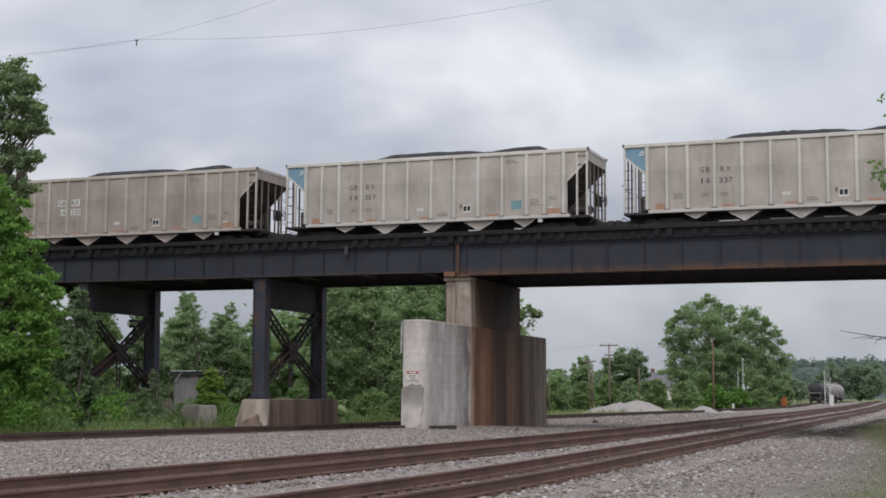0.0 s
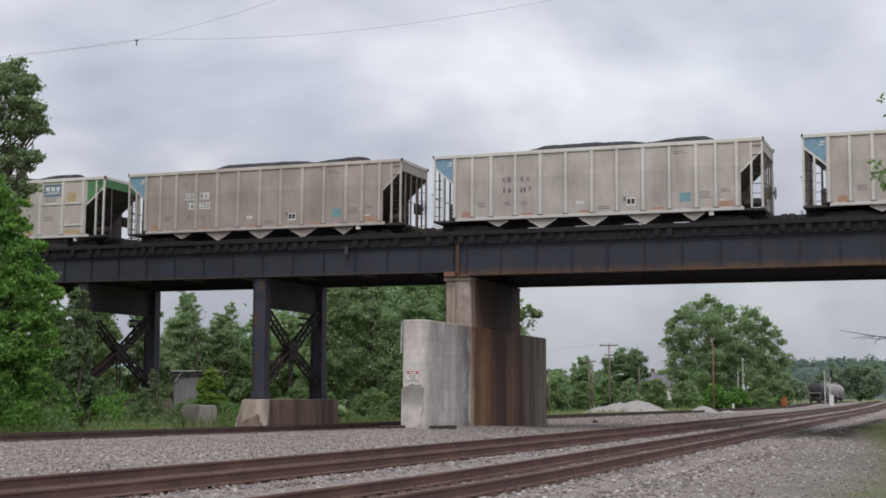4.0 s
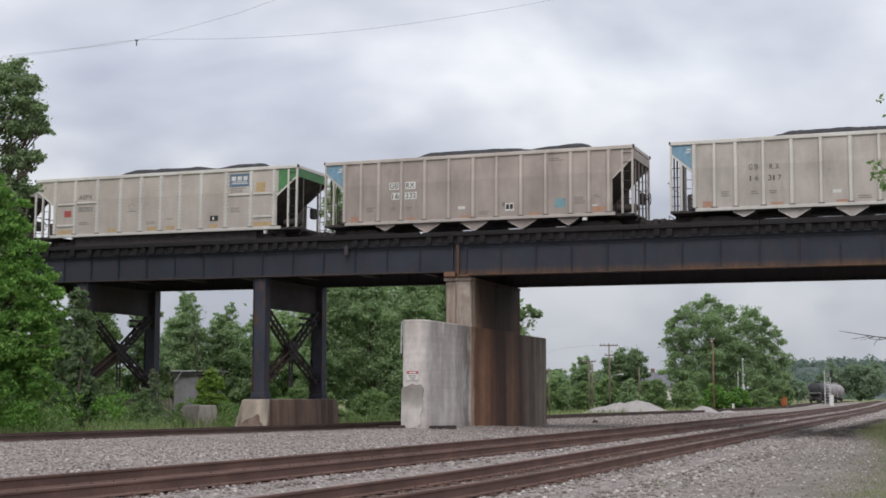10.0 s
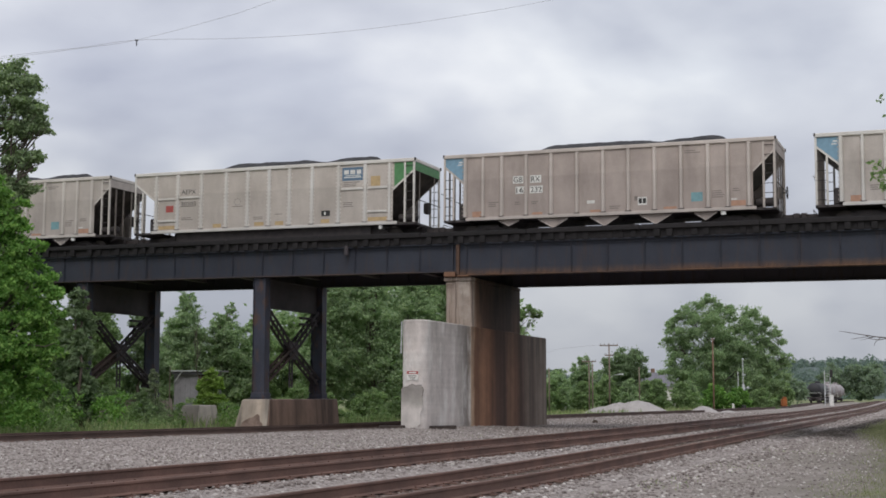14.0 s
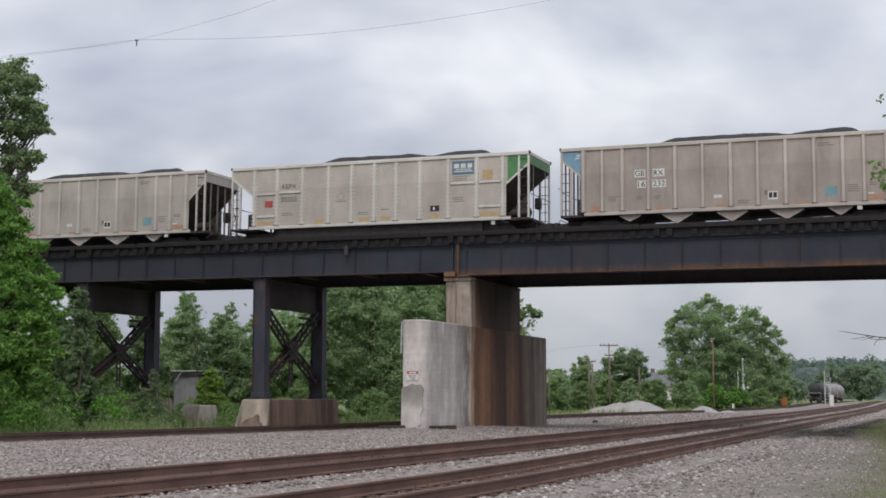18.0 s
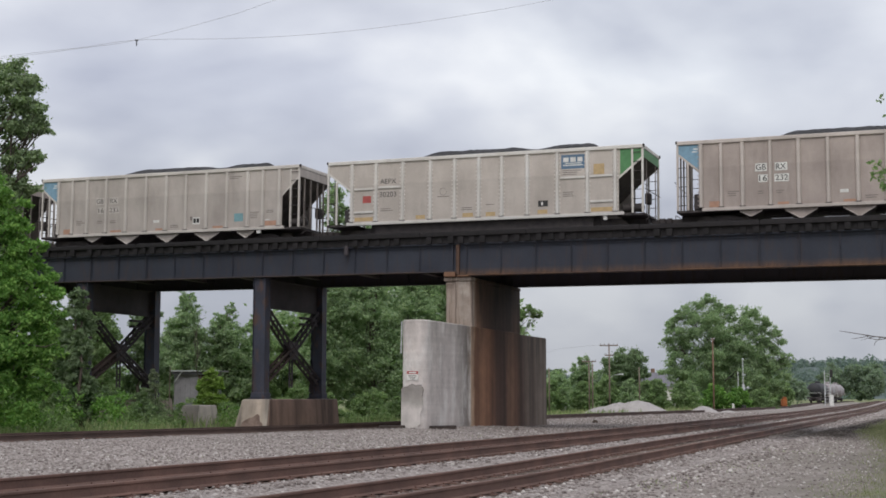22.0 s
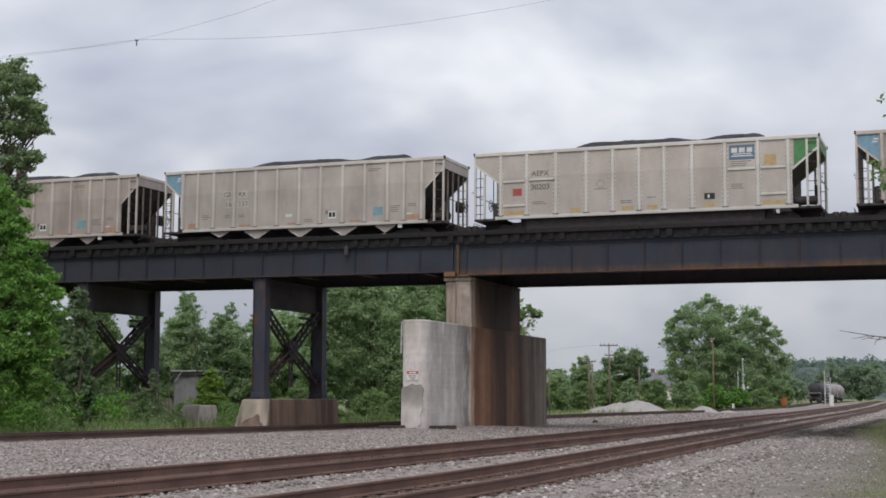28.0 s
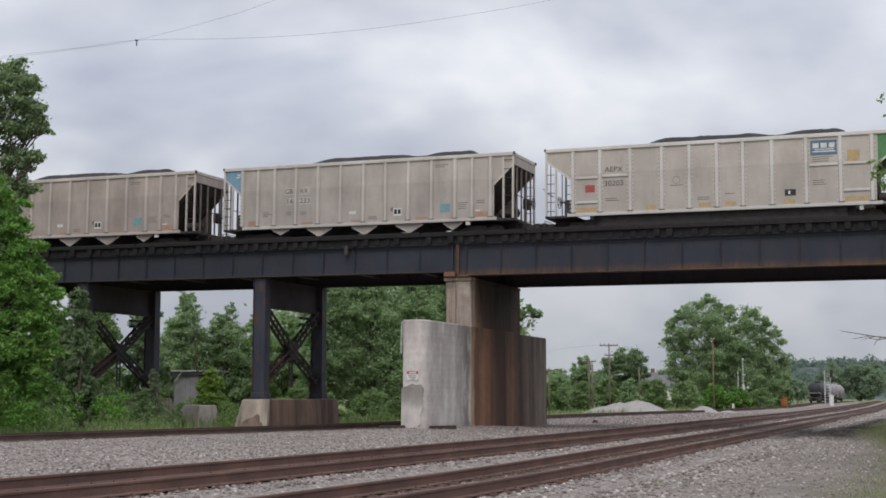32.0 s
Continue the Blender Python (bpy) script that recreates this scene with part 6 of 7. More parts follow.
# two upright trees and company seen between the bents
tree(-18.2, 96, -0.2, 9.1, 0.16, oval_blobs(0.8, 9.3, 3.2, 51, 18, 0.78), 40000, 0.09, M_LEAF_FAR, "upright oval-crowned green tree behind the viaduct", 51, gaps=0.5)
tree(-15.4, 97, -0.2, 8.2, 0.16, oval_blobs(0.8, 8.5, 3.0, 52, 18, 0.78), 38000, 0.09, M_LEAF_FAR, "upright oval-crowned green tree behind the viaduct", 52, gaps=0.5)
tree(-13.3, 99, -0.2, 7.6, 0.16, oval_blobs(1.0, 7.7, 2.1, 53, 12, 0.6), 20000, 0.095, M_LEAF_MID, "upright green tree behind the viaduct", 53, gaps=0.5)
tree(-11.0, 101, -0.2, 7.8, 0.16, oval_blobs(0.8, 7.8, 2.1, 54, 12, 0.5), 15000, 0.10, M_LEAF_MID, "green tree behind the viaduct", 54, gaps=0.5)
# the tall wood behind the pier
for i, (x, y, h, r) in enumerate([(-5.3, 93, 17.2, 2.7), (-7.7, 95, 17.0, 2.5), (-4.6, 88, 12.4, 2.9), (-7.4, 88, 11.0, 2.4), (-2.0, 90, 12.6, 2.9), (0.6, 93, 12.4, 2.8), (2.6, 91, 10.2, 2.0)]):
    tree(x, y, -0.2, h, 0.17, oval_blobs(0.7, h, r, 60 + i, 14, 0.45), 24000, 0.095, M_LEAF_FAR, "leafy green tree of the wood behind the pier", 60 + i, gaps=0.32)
# a leafy bough that reaches past the pier
tree(4.1, 83.0, -0.2, 7.4, 0.05, [(0.5, 0, 6.6, 0.55), (1.2, 0, 6.9, 0.42), (1.75, 0.1, 6.75, 0.35), (1.3, 0.2, 6.2, 0.3), (-0.3, 0.2, 5.8, 0.8), (-0.2, 0, 4.2, 0.8), (0.1, 0, 7.2, 0.35)], 5200, 0.08, M_LEAF_MID, "slender tree whose bough reaches past the pier", 71, gaps=0.2)
# bushes by the bents
for i, (x, y, r, leaf) in enumerate([(-17.0, 68.0, 1.15, M_LEAF_FAR), (-16.0, 66.8, 1.05, M_LEAF_FAR), (-15.0, 68.5, 1.1, M_LEAF_FAR), (-14.3, 66.2, 0.9, M_LEAF_FAR), (-18.2, 67.0, 1.2, M_LEAF_MID), (-16.3, 80.0, 0.8, M_LEAF_FAR), (-16.9, 74.5, 0.9, M_LEAF_NEAR), (-17.9, 80.0, 1.0, M_LEAF_MID), (-15.4, 80.5, 0.7, M_LEAF_MID), (-19.5, 64.0, 1.3, M_LEAF_MID), (-21.8, 58.5, 1.4, M_LEAF_MID), (-24.0, 64.0, 1.6, M_LEAF_MID),
                                     (-6.6, 78.0, 1.0, M_LEAF_MID), (-4.2, 79.0, 1.2, M_LEAF_MID), (-2.6, 76.0, 0.9, M_LEAF_MID), (-9.0, 84.0, 1.3, M_LEAF_MID), (-17.8, 56.0, 0.9, M_LEAF_MID)]):
    b = thing("bush", pose(x, y, -0.2), "leafy green bush growing among weeds beside the viaduct", "bush", "bushes by the viaduct")
    part("foliage", leaf_mesh("foliage", [(0, 0, r * 0.7, r), (r * 0.6, 0.2, r * 0.5, r * 0.6), (-r * 0.55, -0.2, r * 0.55, r * 0.65), (0.1, 0, r * 1.4, r * 0.6)], 3600, 0.085, 80 + i, 0.3, 0.4, fine=1.6), leaf, b)
    st = Shape()
    rg = random.Random(i)
    for k in range(6):
        limb(st, (rg.uniform(-0.1, 0.1), rg.uniform(-0.1, 0.1), 0), (rg.uniform(-r, r) * 0.7, rg.uniform(-r, r) * 0.5, r * rg.uniform(0.7, 1.5)), 0.025, 0.008, rg)
    part("stems", st, M_BARK, b)


tree(-14.0, 66.2, -0.2, 3.0, 0.03, [(0, 0, 2.75, 0.28), (0.08, 0, 2.3, 0.34), (-0.1, 0.1, 1.8, 0.36), (0.12, 0, 1.3, 0.42), (-0.15, 0, 0.8, 0.45), (0.5, 0.1, 0.9, 0.4), (-0.5, 0, 0.7, 0.4)], 3600, 0.055, M_LEAF_PALE, "slim silvery-green sapling among the weeds", 78, gaps=0.5)
tree(-15.15, 85, -0.2, 7.4, 0.05, [(0.1, 0, 6.9, 0.5), (-0.5, 0.1, 6.2, 0.6), (0.45, 0, 5.6, 0.6), (-0.3, 0, 4.6, 0.7), (0.3, 0.1, 3.6, 0.6)], 260, 0.07, M_LEAF_DARK, "almost bare dark sapling standing before the shed", 79, gaps=0.5)
tree(-13.75, 81, -0.2, 3.5, 0.04, [(0, 0, 3.05, 0.45), (0.3, 0, 2.5, 0.62), (-0.35, 0.1, 2.2, 0.6), (0.1, 0, 1.6, 0.8), (0.6, 0, 1.4, 0.5), (-0.6, 0, 1.1, 0.55), (0.2, 0, 0.7, 0.7)], 15000, 0.075, M_LEAF_LIME, "bright green sapling beside the shed", 77, gaps=0.3)


def footing_sightline(x, y):
    """The gap in the weeds kept open along the camera's view of the old footing."""
    return y < 78 and -1.15 < x + 0.1765 * y < 1.25


def blades(name, n, region, h0, h1, seed, label, leaf=None, wide=0.02):
    """Upright grass and weed blades rooted on the ground; region(rng) gives s, w or nothing."""
    rng = random.Random(seed)
    V, F = [], []
    i = 0
    while i < n:
        sw = region(rng)
        if sw is None:
            continue
        s, w, k = sw
        z = ground_z(s, w) - 0.02
        h = rng.uniform(h0, h1) * k
        a = rng.uniform(0, 6.28)
        lx, ly = rng.gauss(0, 0.28) * h, rng.gauss(0, 0.28) * h
        cx, cy = math.cos(a) * wide * (0.6 + h), math.sin(a) * wide * (0.6 + h)
        o = len(V)
        V += [(s - cx, w - cy, z), (s + cx, w + cy, z), (s + lx * 0.4 + cx * 0.8, w + ly * 0.4 + cy * 0.8, z + h * 0.6), (s + lx * 0.4 - cx * 0.8, w + ly * 0.4 - cy * 0.8, z + h * 0.6), (s + lx, w + ly, z + h)]
        F += [(o, o + 1, o + 2), (o, o + 2, o + 3), (o + 3, o + 2, o + 4)]
        i += 1
    me = raw_mesh(name, V, F)
    me.materials.append(leaf or M_WEED)
    ob = new(name, me)
    ob.matrix_basis = BM
    tagged(ob, label, "weeds", kind="stuff")


def bank(rng):
    s, w = rng.uniform(-16, 2.6), rng.uniform(-26, 16)
    if s > track_s("siding", w) - 2.0 + 0.35 * math.sin(w * 0.9):
        return None
    if s > -2.4 and -8 < w < 6.8:
        return None
    p = at(s, w)
    if footing_sightline(p.x, p.y) and rng.random() < 0.75:
        return None
    return s, w, 0.5 + 0.7 * abs(noise.noise(Vector((s * 0.4, w * 0.4, 3)))) + (0.4 if s < -4 else 0.0)


def shoulder(rng):
    s, w = rng.uniform(24.6, 31), rng.uniform(-37, 40)
    edge = verge_edge(w) + 0.6 * noise.noise(Vector((w * 0.3, 0, 7)))
    if s < edge or rng.random() > (s - edge) * 0.9:
        return None
    return s, w, (0.5 + 0.5 * min(1, (s - edge) / 3)) * (1 + 1.6 * ease(-20, 0, w))


def sprigs(rng):
    w = rng.uniform(-38, -10)
    s = rng.choice((20.2, 24.6, 26.2, 12.5)) + rng.gauss(0, 0.8)
    if noise.noise(Vector((s * 0.7, w * 0.35, 9))) < 0.25:
        return None
    return s, w, 0.5


def beyond(rng):
    s, w = rng.uniform(-60, 3.0), rng.uniform(25, 100)
    if abs(s - track_s("siding", w)) < 2.6:
        return None
    return s, w, 1.0


blades("tall_weeds", 12000, bank, 0.18, 0.75, 91, "tall tangled green and straw weeds on the bank by the siding", wide=0.020)
blades("verge_grass", 80000, shoulder, 0.04, 0.17, 92, "patchy green grass on the verge of the stone shoulder", M_VERGE, wide=0.006)
blades("ballast_sprigs", 900, sprigs, 0.05, 0.16, 93, "sparse grass sprigs growing through the ballast", wide=0.010)
blades("field_grass", 9000, beyond, 0.15, 0.5, 94, "rough grass beyond the siding", wide=0.035)

def undergrowth():
    rng = random.Random(33)
    blobs = []
    for i in range(420):
        s, w = rng.uniform(-19, 1.2), rng.uniform(-32, 14)
        if s > -3.2 and -7 < w < 7 or s > track_s("siding", w) - 2.6:
            continue
        r = rng.uniform(0.35, 0.85) * (1.35 if s < -5 else 0.75)
        p = at(s, w, ground_z(s, w) + r * 0.55)
        if footing_sightline(p.x, p.y):
            continue
        blobs.append((p.x, p.y, p.z, r, 1.1))
    ob = new("undergrowth", leaf_mesh("undergrowth", blobs, 62000, 0.066, 34, 0.4, 0.35, up=0.6, fine=2.0, tufts=4))
    ob.data.materials.append(M_LEAF_MID)
    tagged(ob, "tangled green undergrowth along the foot of the viaduct", "undergrowth", kind="stuff")
    tall = []
    for i in range(60):
        s, w = rng.uniform(-15, -2.6), rng.uniform(-27, 6)
        r = rng.uniform(0.5, 0.95)
        p = at(s, w, ground_z(s, w) + r * rng.uniform(0.7, 1.3))
        if footing_sightline(p.x, p.y):
            continue
        tall.append((p.x, p.y, p.z, r, 1.3))
    ob = new("brambles", leaf_mesh("brambles", tall, 22000, 0.062, 36, 0.45, 0.25, up=0.6, fine=2.4, tufts=4))
    ob.data.materials.append(M_LEAF_NEAR)
    tagged(ob, "fresh green brambles and saplings on the bank", "undergrowth", kind="stuff")


undergrowth()

# tree close on the right, mostly out of view, whose twigs hang in
rt = thing("tree", pose(10.6, 24.5, 0.0), "broadleaf tree whose twig ends hang over the verge", "tree")
sh = Shape()
rg = random.Random(5)
limb(sh, (0, 0, -0.2), (0.4, 0.3, 9.5), 0.2, 0.05, rg, 0.04)
for end in ((-2.50, -0.4, 6.86), (-2.70, -0.4, 5.55), (-2.5, -0.2, 4.9)):
    limb(sh, (0.1, 0.1, end[2] - 1.2), end, 0.06, 0.012, rg, 0.08)
tw = [(0.05, 0, 1.9), (-1.2, -0.3, 2.42), (-2.4, -0.5, 2.50), (-3.0, -0.5, 2.56), (-3.62, -0.5, 2.66)]
sh.tube(tw, [0.05, 0.026, 0.014, 0.009, 0.004], 6)
for a, b in (((-2.4, -0.5, 2.50), (-2.7, -0.6, 2.22)), ((-2.75, -0.5, 2.53), (-3.25, -0.5, 2.50)), ((-3.0, -0.5, 2.56), (-3.4, -0.45, 2.52)), ((-2.2, -0.5, 2.48), (-2.6, -0.5, 2.64)), ((-2.9, -0.5, 2.55), (-3.05, -0.6, 2.40))):
    limb(sh, a, b, 0.008, 0.003, rg, 0.16)
part("trunk", sh, M_BARK, rt)
part("crown", leaf_mesh("crown", [(-2.55, -0.4, 6.83, 0.22), (-2.78, -0.4, 5.58, 0.20), (-2.58, -0.3, 5.42, 0.26), (-2.36, -0.3, 6.66, 0.24), (-2.66, -0.4, 5.3, 0.16), (0, 0, 8.5, 2.0), (0.2, 0, 6.5, 2.1)], 9000, 0.05, 97, 0.2, 0.6, fine=3), M_LEAF_MID, rt)

SWAYING.append((rt, 0.12, 2.4))

# ---------- distance ----------
tree(35.0, 176, 0.0, 14.6, 0.4, [(-3.4, 0, 11.9, 2.0), (-0.6, 0.4, 12.8, 1.9), (1.2, 0, 12.0, 1.9), (4.6, 0, 11.5, 2.2), (6.6, 0.2, 9.2, 1.9), (-4.6, 0, 9.0, 2.2), (-1.6, -0.8, 9.4, 3.2), (2.6, -0.6, 8.8, 3.1), (6.8, 0, 6.6, 2.6), (-4.0, 0, 6.2, 2.4), (-1.2, -1.0, 5.6, 3.2),
     (3.2, -1.0, 5.0, 3.4), (7.0, 0.2, 4.0, 2.6), (-5.9, 0.2, 8.2, 1.2), (9.2, 0, 6.4, 1.1), (-3.2, 0, 3.4, 2.4), (5.2, 0, 2.2, 2.2), (0.5, 0, 2.4, 2.2), (-5.2, 0.2, 4.6, 1.8), (0.6, -0.6, 7.2, 2.6), (4.9, -0.4, 7.0, 2.4), (8.6, 0.1, 5.0, 1.6)],
     130000, 0.115, M_LEAF_FAR, "great spreading broadleaf tree by the yard", 110, gaps=0.28, ragged=0.42, fine=0.6)
tree(21.5, 162, 0.0, 7.6, 0.25, [(0, 0, 5.4, 2.3), (-1.0, 0, 4.4, 2.1), (1.3, 0, 4.6, 2.0), (0, 0, 2.6, 2.4)], 22000, 0.12, M_LEAF_DARK, "round dark-green tree behind the utility poles", 111, gaps=0.6)
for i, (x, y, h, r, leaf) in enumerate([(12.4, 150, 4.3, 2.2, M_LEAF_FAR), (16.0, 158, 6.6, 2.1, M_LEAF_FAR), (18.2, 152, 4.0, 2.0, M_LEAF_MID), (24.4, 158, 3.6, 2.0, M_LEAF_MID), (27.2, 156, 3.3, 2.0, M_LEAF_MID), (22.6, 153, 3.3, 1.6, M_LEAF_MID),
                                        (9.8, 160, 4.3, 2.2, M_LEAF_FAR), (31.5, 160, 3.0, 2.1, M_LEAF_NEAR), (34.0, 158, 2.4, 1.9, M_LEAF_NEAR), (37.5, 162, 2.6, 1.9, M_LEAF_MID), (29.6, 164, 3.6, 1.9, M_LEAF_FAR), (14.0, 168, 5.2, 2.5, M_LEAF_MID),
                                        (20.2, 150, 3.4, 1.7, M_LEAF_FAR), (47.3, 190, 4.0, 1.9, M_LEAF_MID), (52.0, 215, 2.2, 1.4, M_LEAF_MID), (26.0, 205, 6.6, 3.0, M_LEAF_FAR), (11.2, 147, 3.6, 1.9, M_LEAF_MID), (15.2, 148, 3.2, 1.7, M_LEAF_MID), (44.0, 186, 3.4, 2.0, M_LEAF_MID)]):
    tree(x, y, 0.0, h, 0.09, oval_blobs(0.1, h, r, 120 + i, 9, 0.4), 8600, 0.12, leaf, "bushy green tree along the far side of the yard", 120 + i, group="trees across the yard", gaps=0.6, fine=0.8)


def far_wood(name, rows, size, n, leaf, label, seed):
    rng = random.Random(seed)
    blobs = []
    for x0, x1, y0, y1, h0, h1, count in rows:
        for i in range(count):
            h = rng.uniform(h0, h1)
            x, y = rng.uniform(x0, x1), rng.uniform(y0, y1)
            r = h * rng.uniform(0.26, 0.40)
            blobs.append((x, y, h - r, r, 1.15))
            blobs.append((x + rng.uniform(-r, r), y, h * 0.42, r * 1.1, 1.0))
    ob = new(name, leaf_mesh(name, blobs, n, size, seed, 0.3, 0.7, fine=0.3, tufts=4))
    ob.data.materials.append(leaf)
    tagged(ob, label, "wood", kind="stuff")


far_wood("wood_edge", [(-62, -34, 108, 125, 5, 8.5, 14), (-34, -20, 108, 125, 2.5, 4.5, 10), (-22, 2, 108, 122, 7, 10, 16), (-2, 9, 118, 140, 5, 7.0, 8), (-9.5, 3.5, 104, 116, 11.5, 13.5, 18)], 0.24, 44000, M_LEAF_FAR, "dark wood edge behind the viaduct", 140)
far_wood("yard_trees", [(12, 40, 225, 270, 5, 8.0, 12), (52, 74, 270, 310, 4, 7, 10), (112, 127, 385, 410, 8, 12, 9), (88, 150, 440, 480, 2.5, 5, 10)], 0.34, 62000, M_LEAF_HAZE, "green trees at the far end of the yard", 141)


def build_hill():
    vs, fs = [], []
    nx, ny = 60, 8
    for j in range(ny + 1):
        for i in range(nx + 1):
            x = -700 + 2000 * i / nx
            y = 900 + 900 * j / ny
            t = j / ny
            top = 16 + 15 * ease(120, 420, x) + 7 * noise.noise(Vector((x * 0.006, y * 0.004, 2)))
            vs.append((x, y, top * math.sin(min(1.0, t * 1.6) * math.pi / 2) - 1.0))
    n = nx + 1
    fs = [(j * n + i, j * n + i + 1, (j + 1) * n + i + 1, (j + 1) * n + i) for j in range(ny) for i in range(nx)]
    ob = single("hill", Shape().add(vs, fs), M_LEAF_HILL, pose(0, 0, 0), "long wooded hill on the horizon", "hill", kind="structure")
    rng = random.Random(9)
    blobs = []
    for k in range(1500):
        i, j = rng.randrange(20, 38), rng.randrange(ny)
        x, y, z = vs[j * n + i]
        r = rng.uniform(3.5, 7)
        blobs.append((x + rng.uniform(-20, 20), y + rng.uniform(-60, 60), z + r * 0.4, r))
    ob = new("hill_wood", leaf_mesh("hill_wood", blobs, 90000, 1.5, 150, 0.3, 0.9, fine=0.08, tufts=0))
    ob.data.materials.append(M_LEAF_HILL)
    tagged(ob, "woods covering the far hill, tinted blue for haze", "wood", kind="stuff")


build_hill()


# ---------- piles, poles, signals ----------
def gravel_pile(x, y, humps, label, seed):
    vs, fs = [], []
    nx, ny = 44, 26
    hx = max(abs(h[0]) + h[2] for h in humps) + 0.3
    for j in range(ny + 1):
        for i in range(nx + 1):
            px, py = -hx + 2 * hx * i / nx, -3.2 + 6.4 * j / ny
            z = -0.25
            for cx, hh, r in humps:
                d = math.hypot((px - cx), py * 1.15) / r
                z = max(z, (hh + 0.25) * (1 - d) ** 0.8 * (1.0 - 0.12 * math.exp(-d * d * 22)) - 0.25 if d < 1 else -0.25)
            z += 0.06 * noise.noise(Vector((px * 1.7, py * 1.7, seed))) + 0.03 * noise.noise(Vector((px * 6, py * 6, seed)))
            vs.append((px, py, z))
    n = nx + 1
    fs = [(j * n + i, j * n + i + 1, (j + 1) * n + i + 1, (j + 1) * n + i) for j in range(ny) for i in range(nx)]
    return single("mound", Shape().add(vs, fs), M_GRAVEL, pose(x, y, 0), label, "gravel pile", smooth=True)


gravel_pile(16.6, 124, [(1.0, 1.42, 3.3), (-0.6, 1.22, 2.9), (-2.2, 0.80, 2.2)], "long grey heap of crushed stone beside the siding", 3)
gravel_pile(23.3, 123, [(0, 0.85, 1.9), (2.2, 0.4, 1.5)], "low grey heap of crushed stone beside the siding", 5)


def pole(x, y, h, r, material, label, arms=(), seed=0, lamp=False):
    p = thing("utility_pole", pose(x, y, 0.0), label, "utility pole", "utility poles")
    part("pole", Shape().tube([(0, 0, -0.3), (0.02, 0, h * 0.5), (0.0, 0, h)], [r, r * 0.85, r * 0.68], 10), material, p, smooth=True)
    for z, half in arms:
        a = part("crossarm", Shape().box(-half, half, -0.08, 0.02, z - 0.06, z + 0.06, 0.01), M_POLE, p)
        for k in (-0.92, -0.5, 0.5, 0.92):
            part("insulator", Shape().lathe([(z + 0.06, 0.02), (z + 0.12, 0.055), (z + 0.20, 0.04)], "z", 8, (k * half, -0.03, 0)), M_WIRE, a)
    if lamp:
        part("lamp_arm", Shape().tube([(0, 0, 3.4), (0.5, -0.3, 3.75), (1.0, -0.5, 3.8)], 0.03, 6), M_GALV, p)
        part("lamp_head", Shape().box(0.9, 1.4, -0.6, -0.4, 3.72, 3.86, 0.03), M_GALV, p)
    return p


pole(17.0, 140, 6.95, 0.095, M_POLE, "weathered wooden utility pole with two crossarms and a lamp", ((6.75, 0.95), (5.75, 0.45)), lamp=True)
pole(14.5, 136, 5.2, 0.082, M_POLE, "weathered wooden utility pole with a short crossarm", ((5.0, 0.7),))
pole(15.05, 138, 4.9, 0.082, M_POLE, "weathered wooden utility pole")
pole(20.05, 140, 4.55, 0.075, M_POLE, "short weathered wooden pole")
pole(29.6, 150, 7.9, 0.092, M_REDPOLE, "reddish wooden pole with a small bracket", ((7.75, 0.22),))
pole(9.9, 128, 4.2, 0.068, M_POLE, "short weathered wooden pole")


pole(-34.0, 45.05, 11.6, 0.13, M_POLE, "tall wooden utility pole carrying overhead wires", ((11.1, 1.0),))


def wire(pts, r, label):
    path = []
    for i in range(len(pts) - 1):
        p0, p1, p2, p3 = (Vector(pts[max(i - 1, 0)]), Vector(pts[i]), Vector(pts[i + 1]), Vector(pts[min(i + 2, len(pts) - 1)]))
        for k in range(8):
            t = k / 8
            path.append(0.5 * ((2 * p1) + (p2 - p0) * t + (2 * p0 - 5 * p1 + 4 * p2 - p3) * t * t + (3 * p1 - p0 - 3 * p2 + p3) * t ** 3))
    path.append(Vector(pts[-1]))
    return single("overhead_wire", Shape().tube(path, r, 5), M_WIRE, pose(0, 0, 0), label, "wire", "overhead wires")


wire([(-34, 45, 10.6), (-24, 45, 11.6), (-14.93, 45, 12.83), (-12.6, 45, 13.14), (-10.36, 45, 13.48), (-7.3, 45, 14.3), (-5.69, 45, 14.86), (0, 45, 16.9)], 0.006, "thin dark overhead wire with a splice")
wire([(-34, 45.1, 10.9), (-24, 45.1, 11.8), (-14.93, 45.1, 12.93), (-12.2, 45.1, 13.25), (-10.36, 45.1, 13.50), (-7.0, 45.1, 13.56), (-4.2, 45.1, 13.72), (-1.5, 45.1, 14.02), (1.2, 45.1, 14.44), (3.55, 45.1, 14.87), (9, 45.1, 16.0)], 0.006, "thin dark overhead wire sagging from the splice")
sp = thing("wire_splice", pose(-10.35, 45.03, 13.48), "small dark clamp joining two overhead wires", "wire clamp")
part("clamp", Shape().lathe([(-0.06, 0.012), (-0.03, 0.03), (0.03, 0.03), (0.06, 0.012)], "x", 10), M_BLACK, sp)
part("tail", Shape().tube([(0, 0, 0.0), (0.01, 0, -0.12), (0.0, 0, -0.20)], [0.012, 0.022, 0.012], 6), M_BLACK, sp)
wire([(8.0, 128, 4.15), (10.5, 133, 5.9), (14, 137, 6.55), (17.0, 140, 6.82)], 0.012, "thin wire between two utility poles")


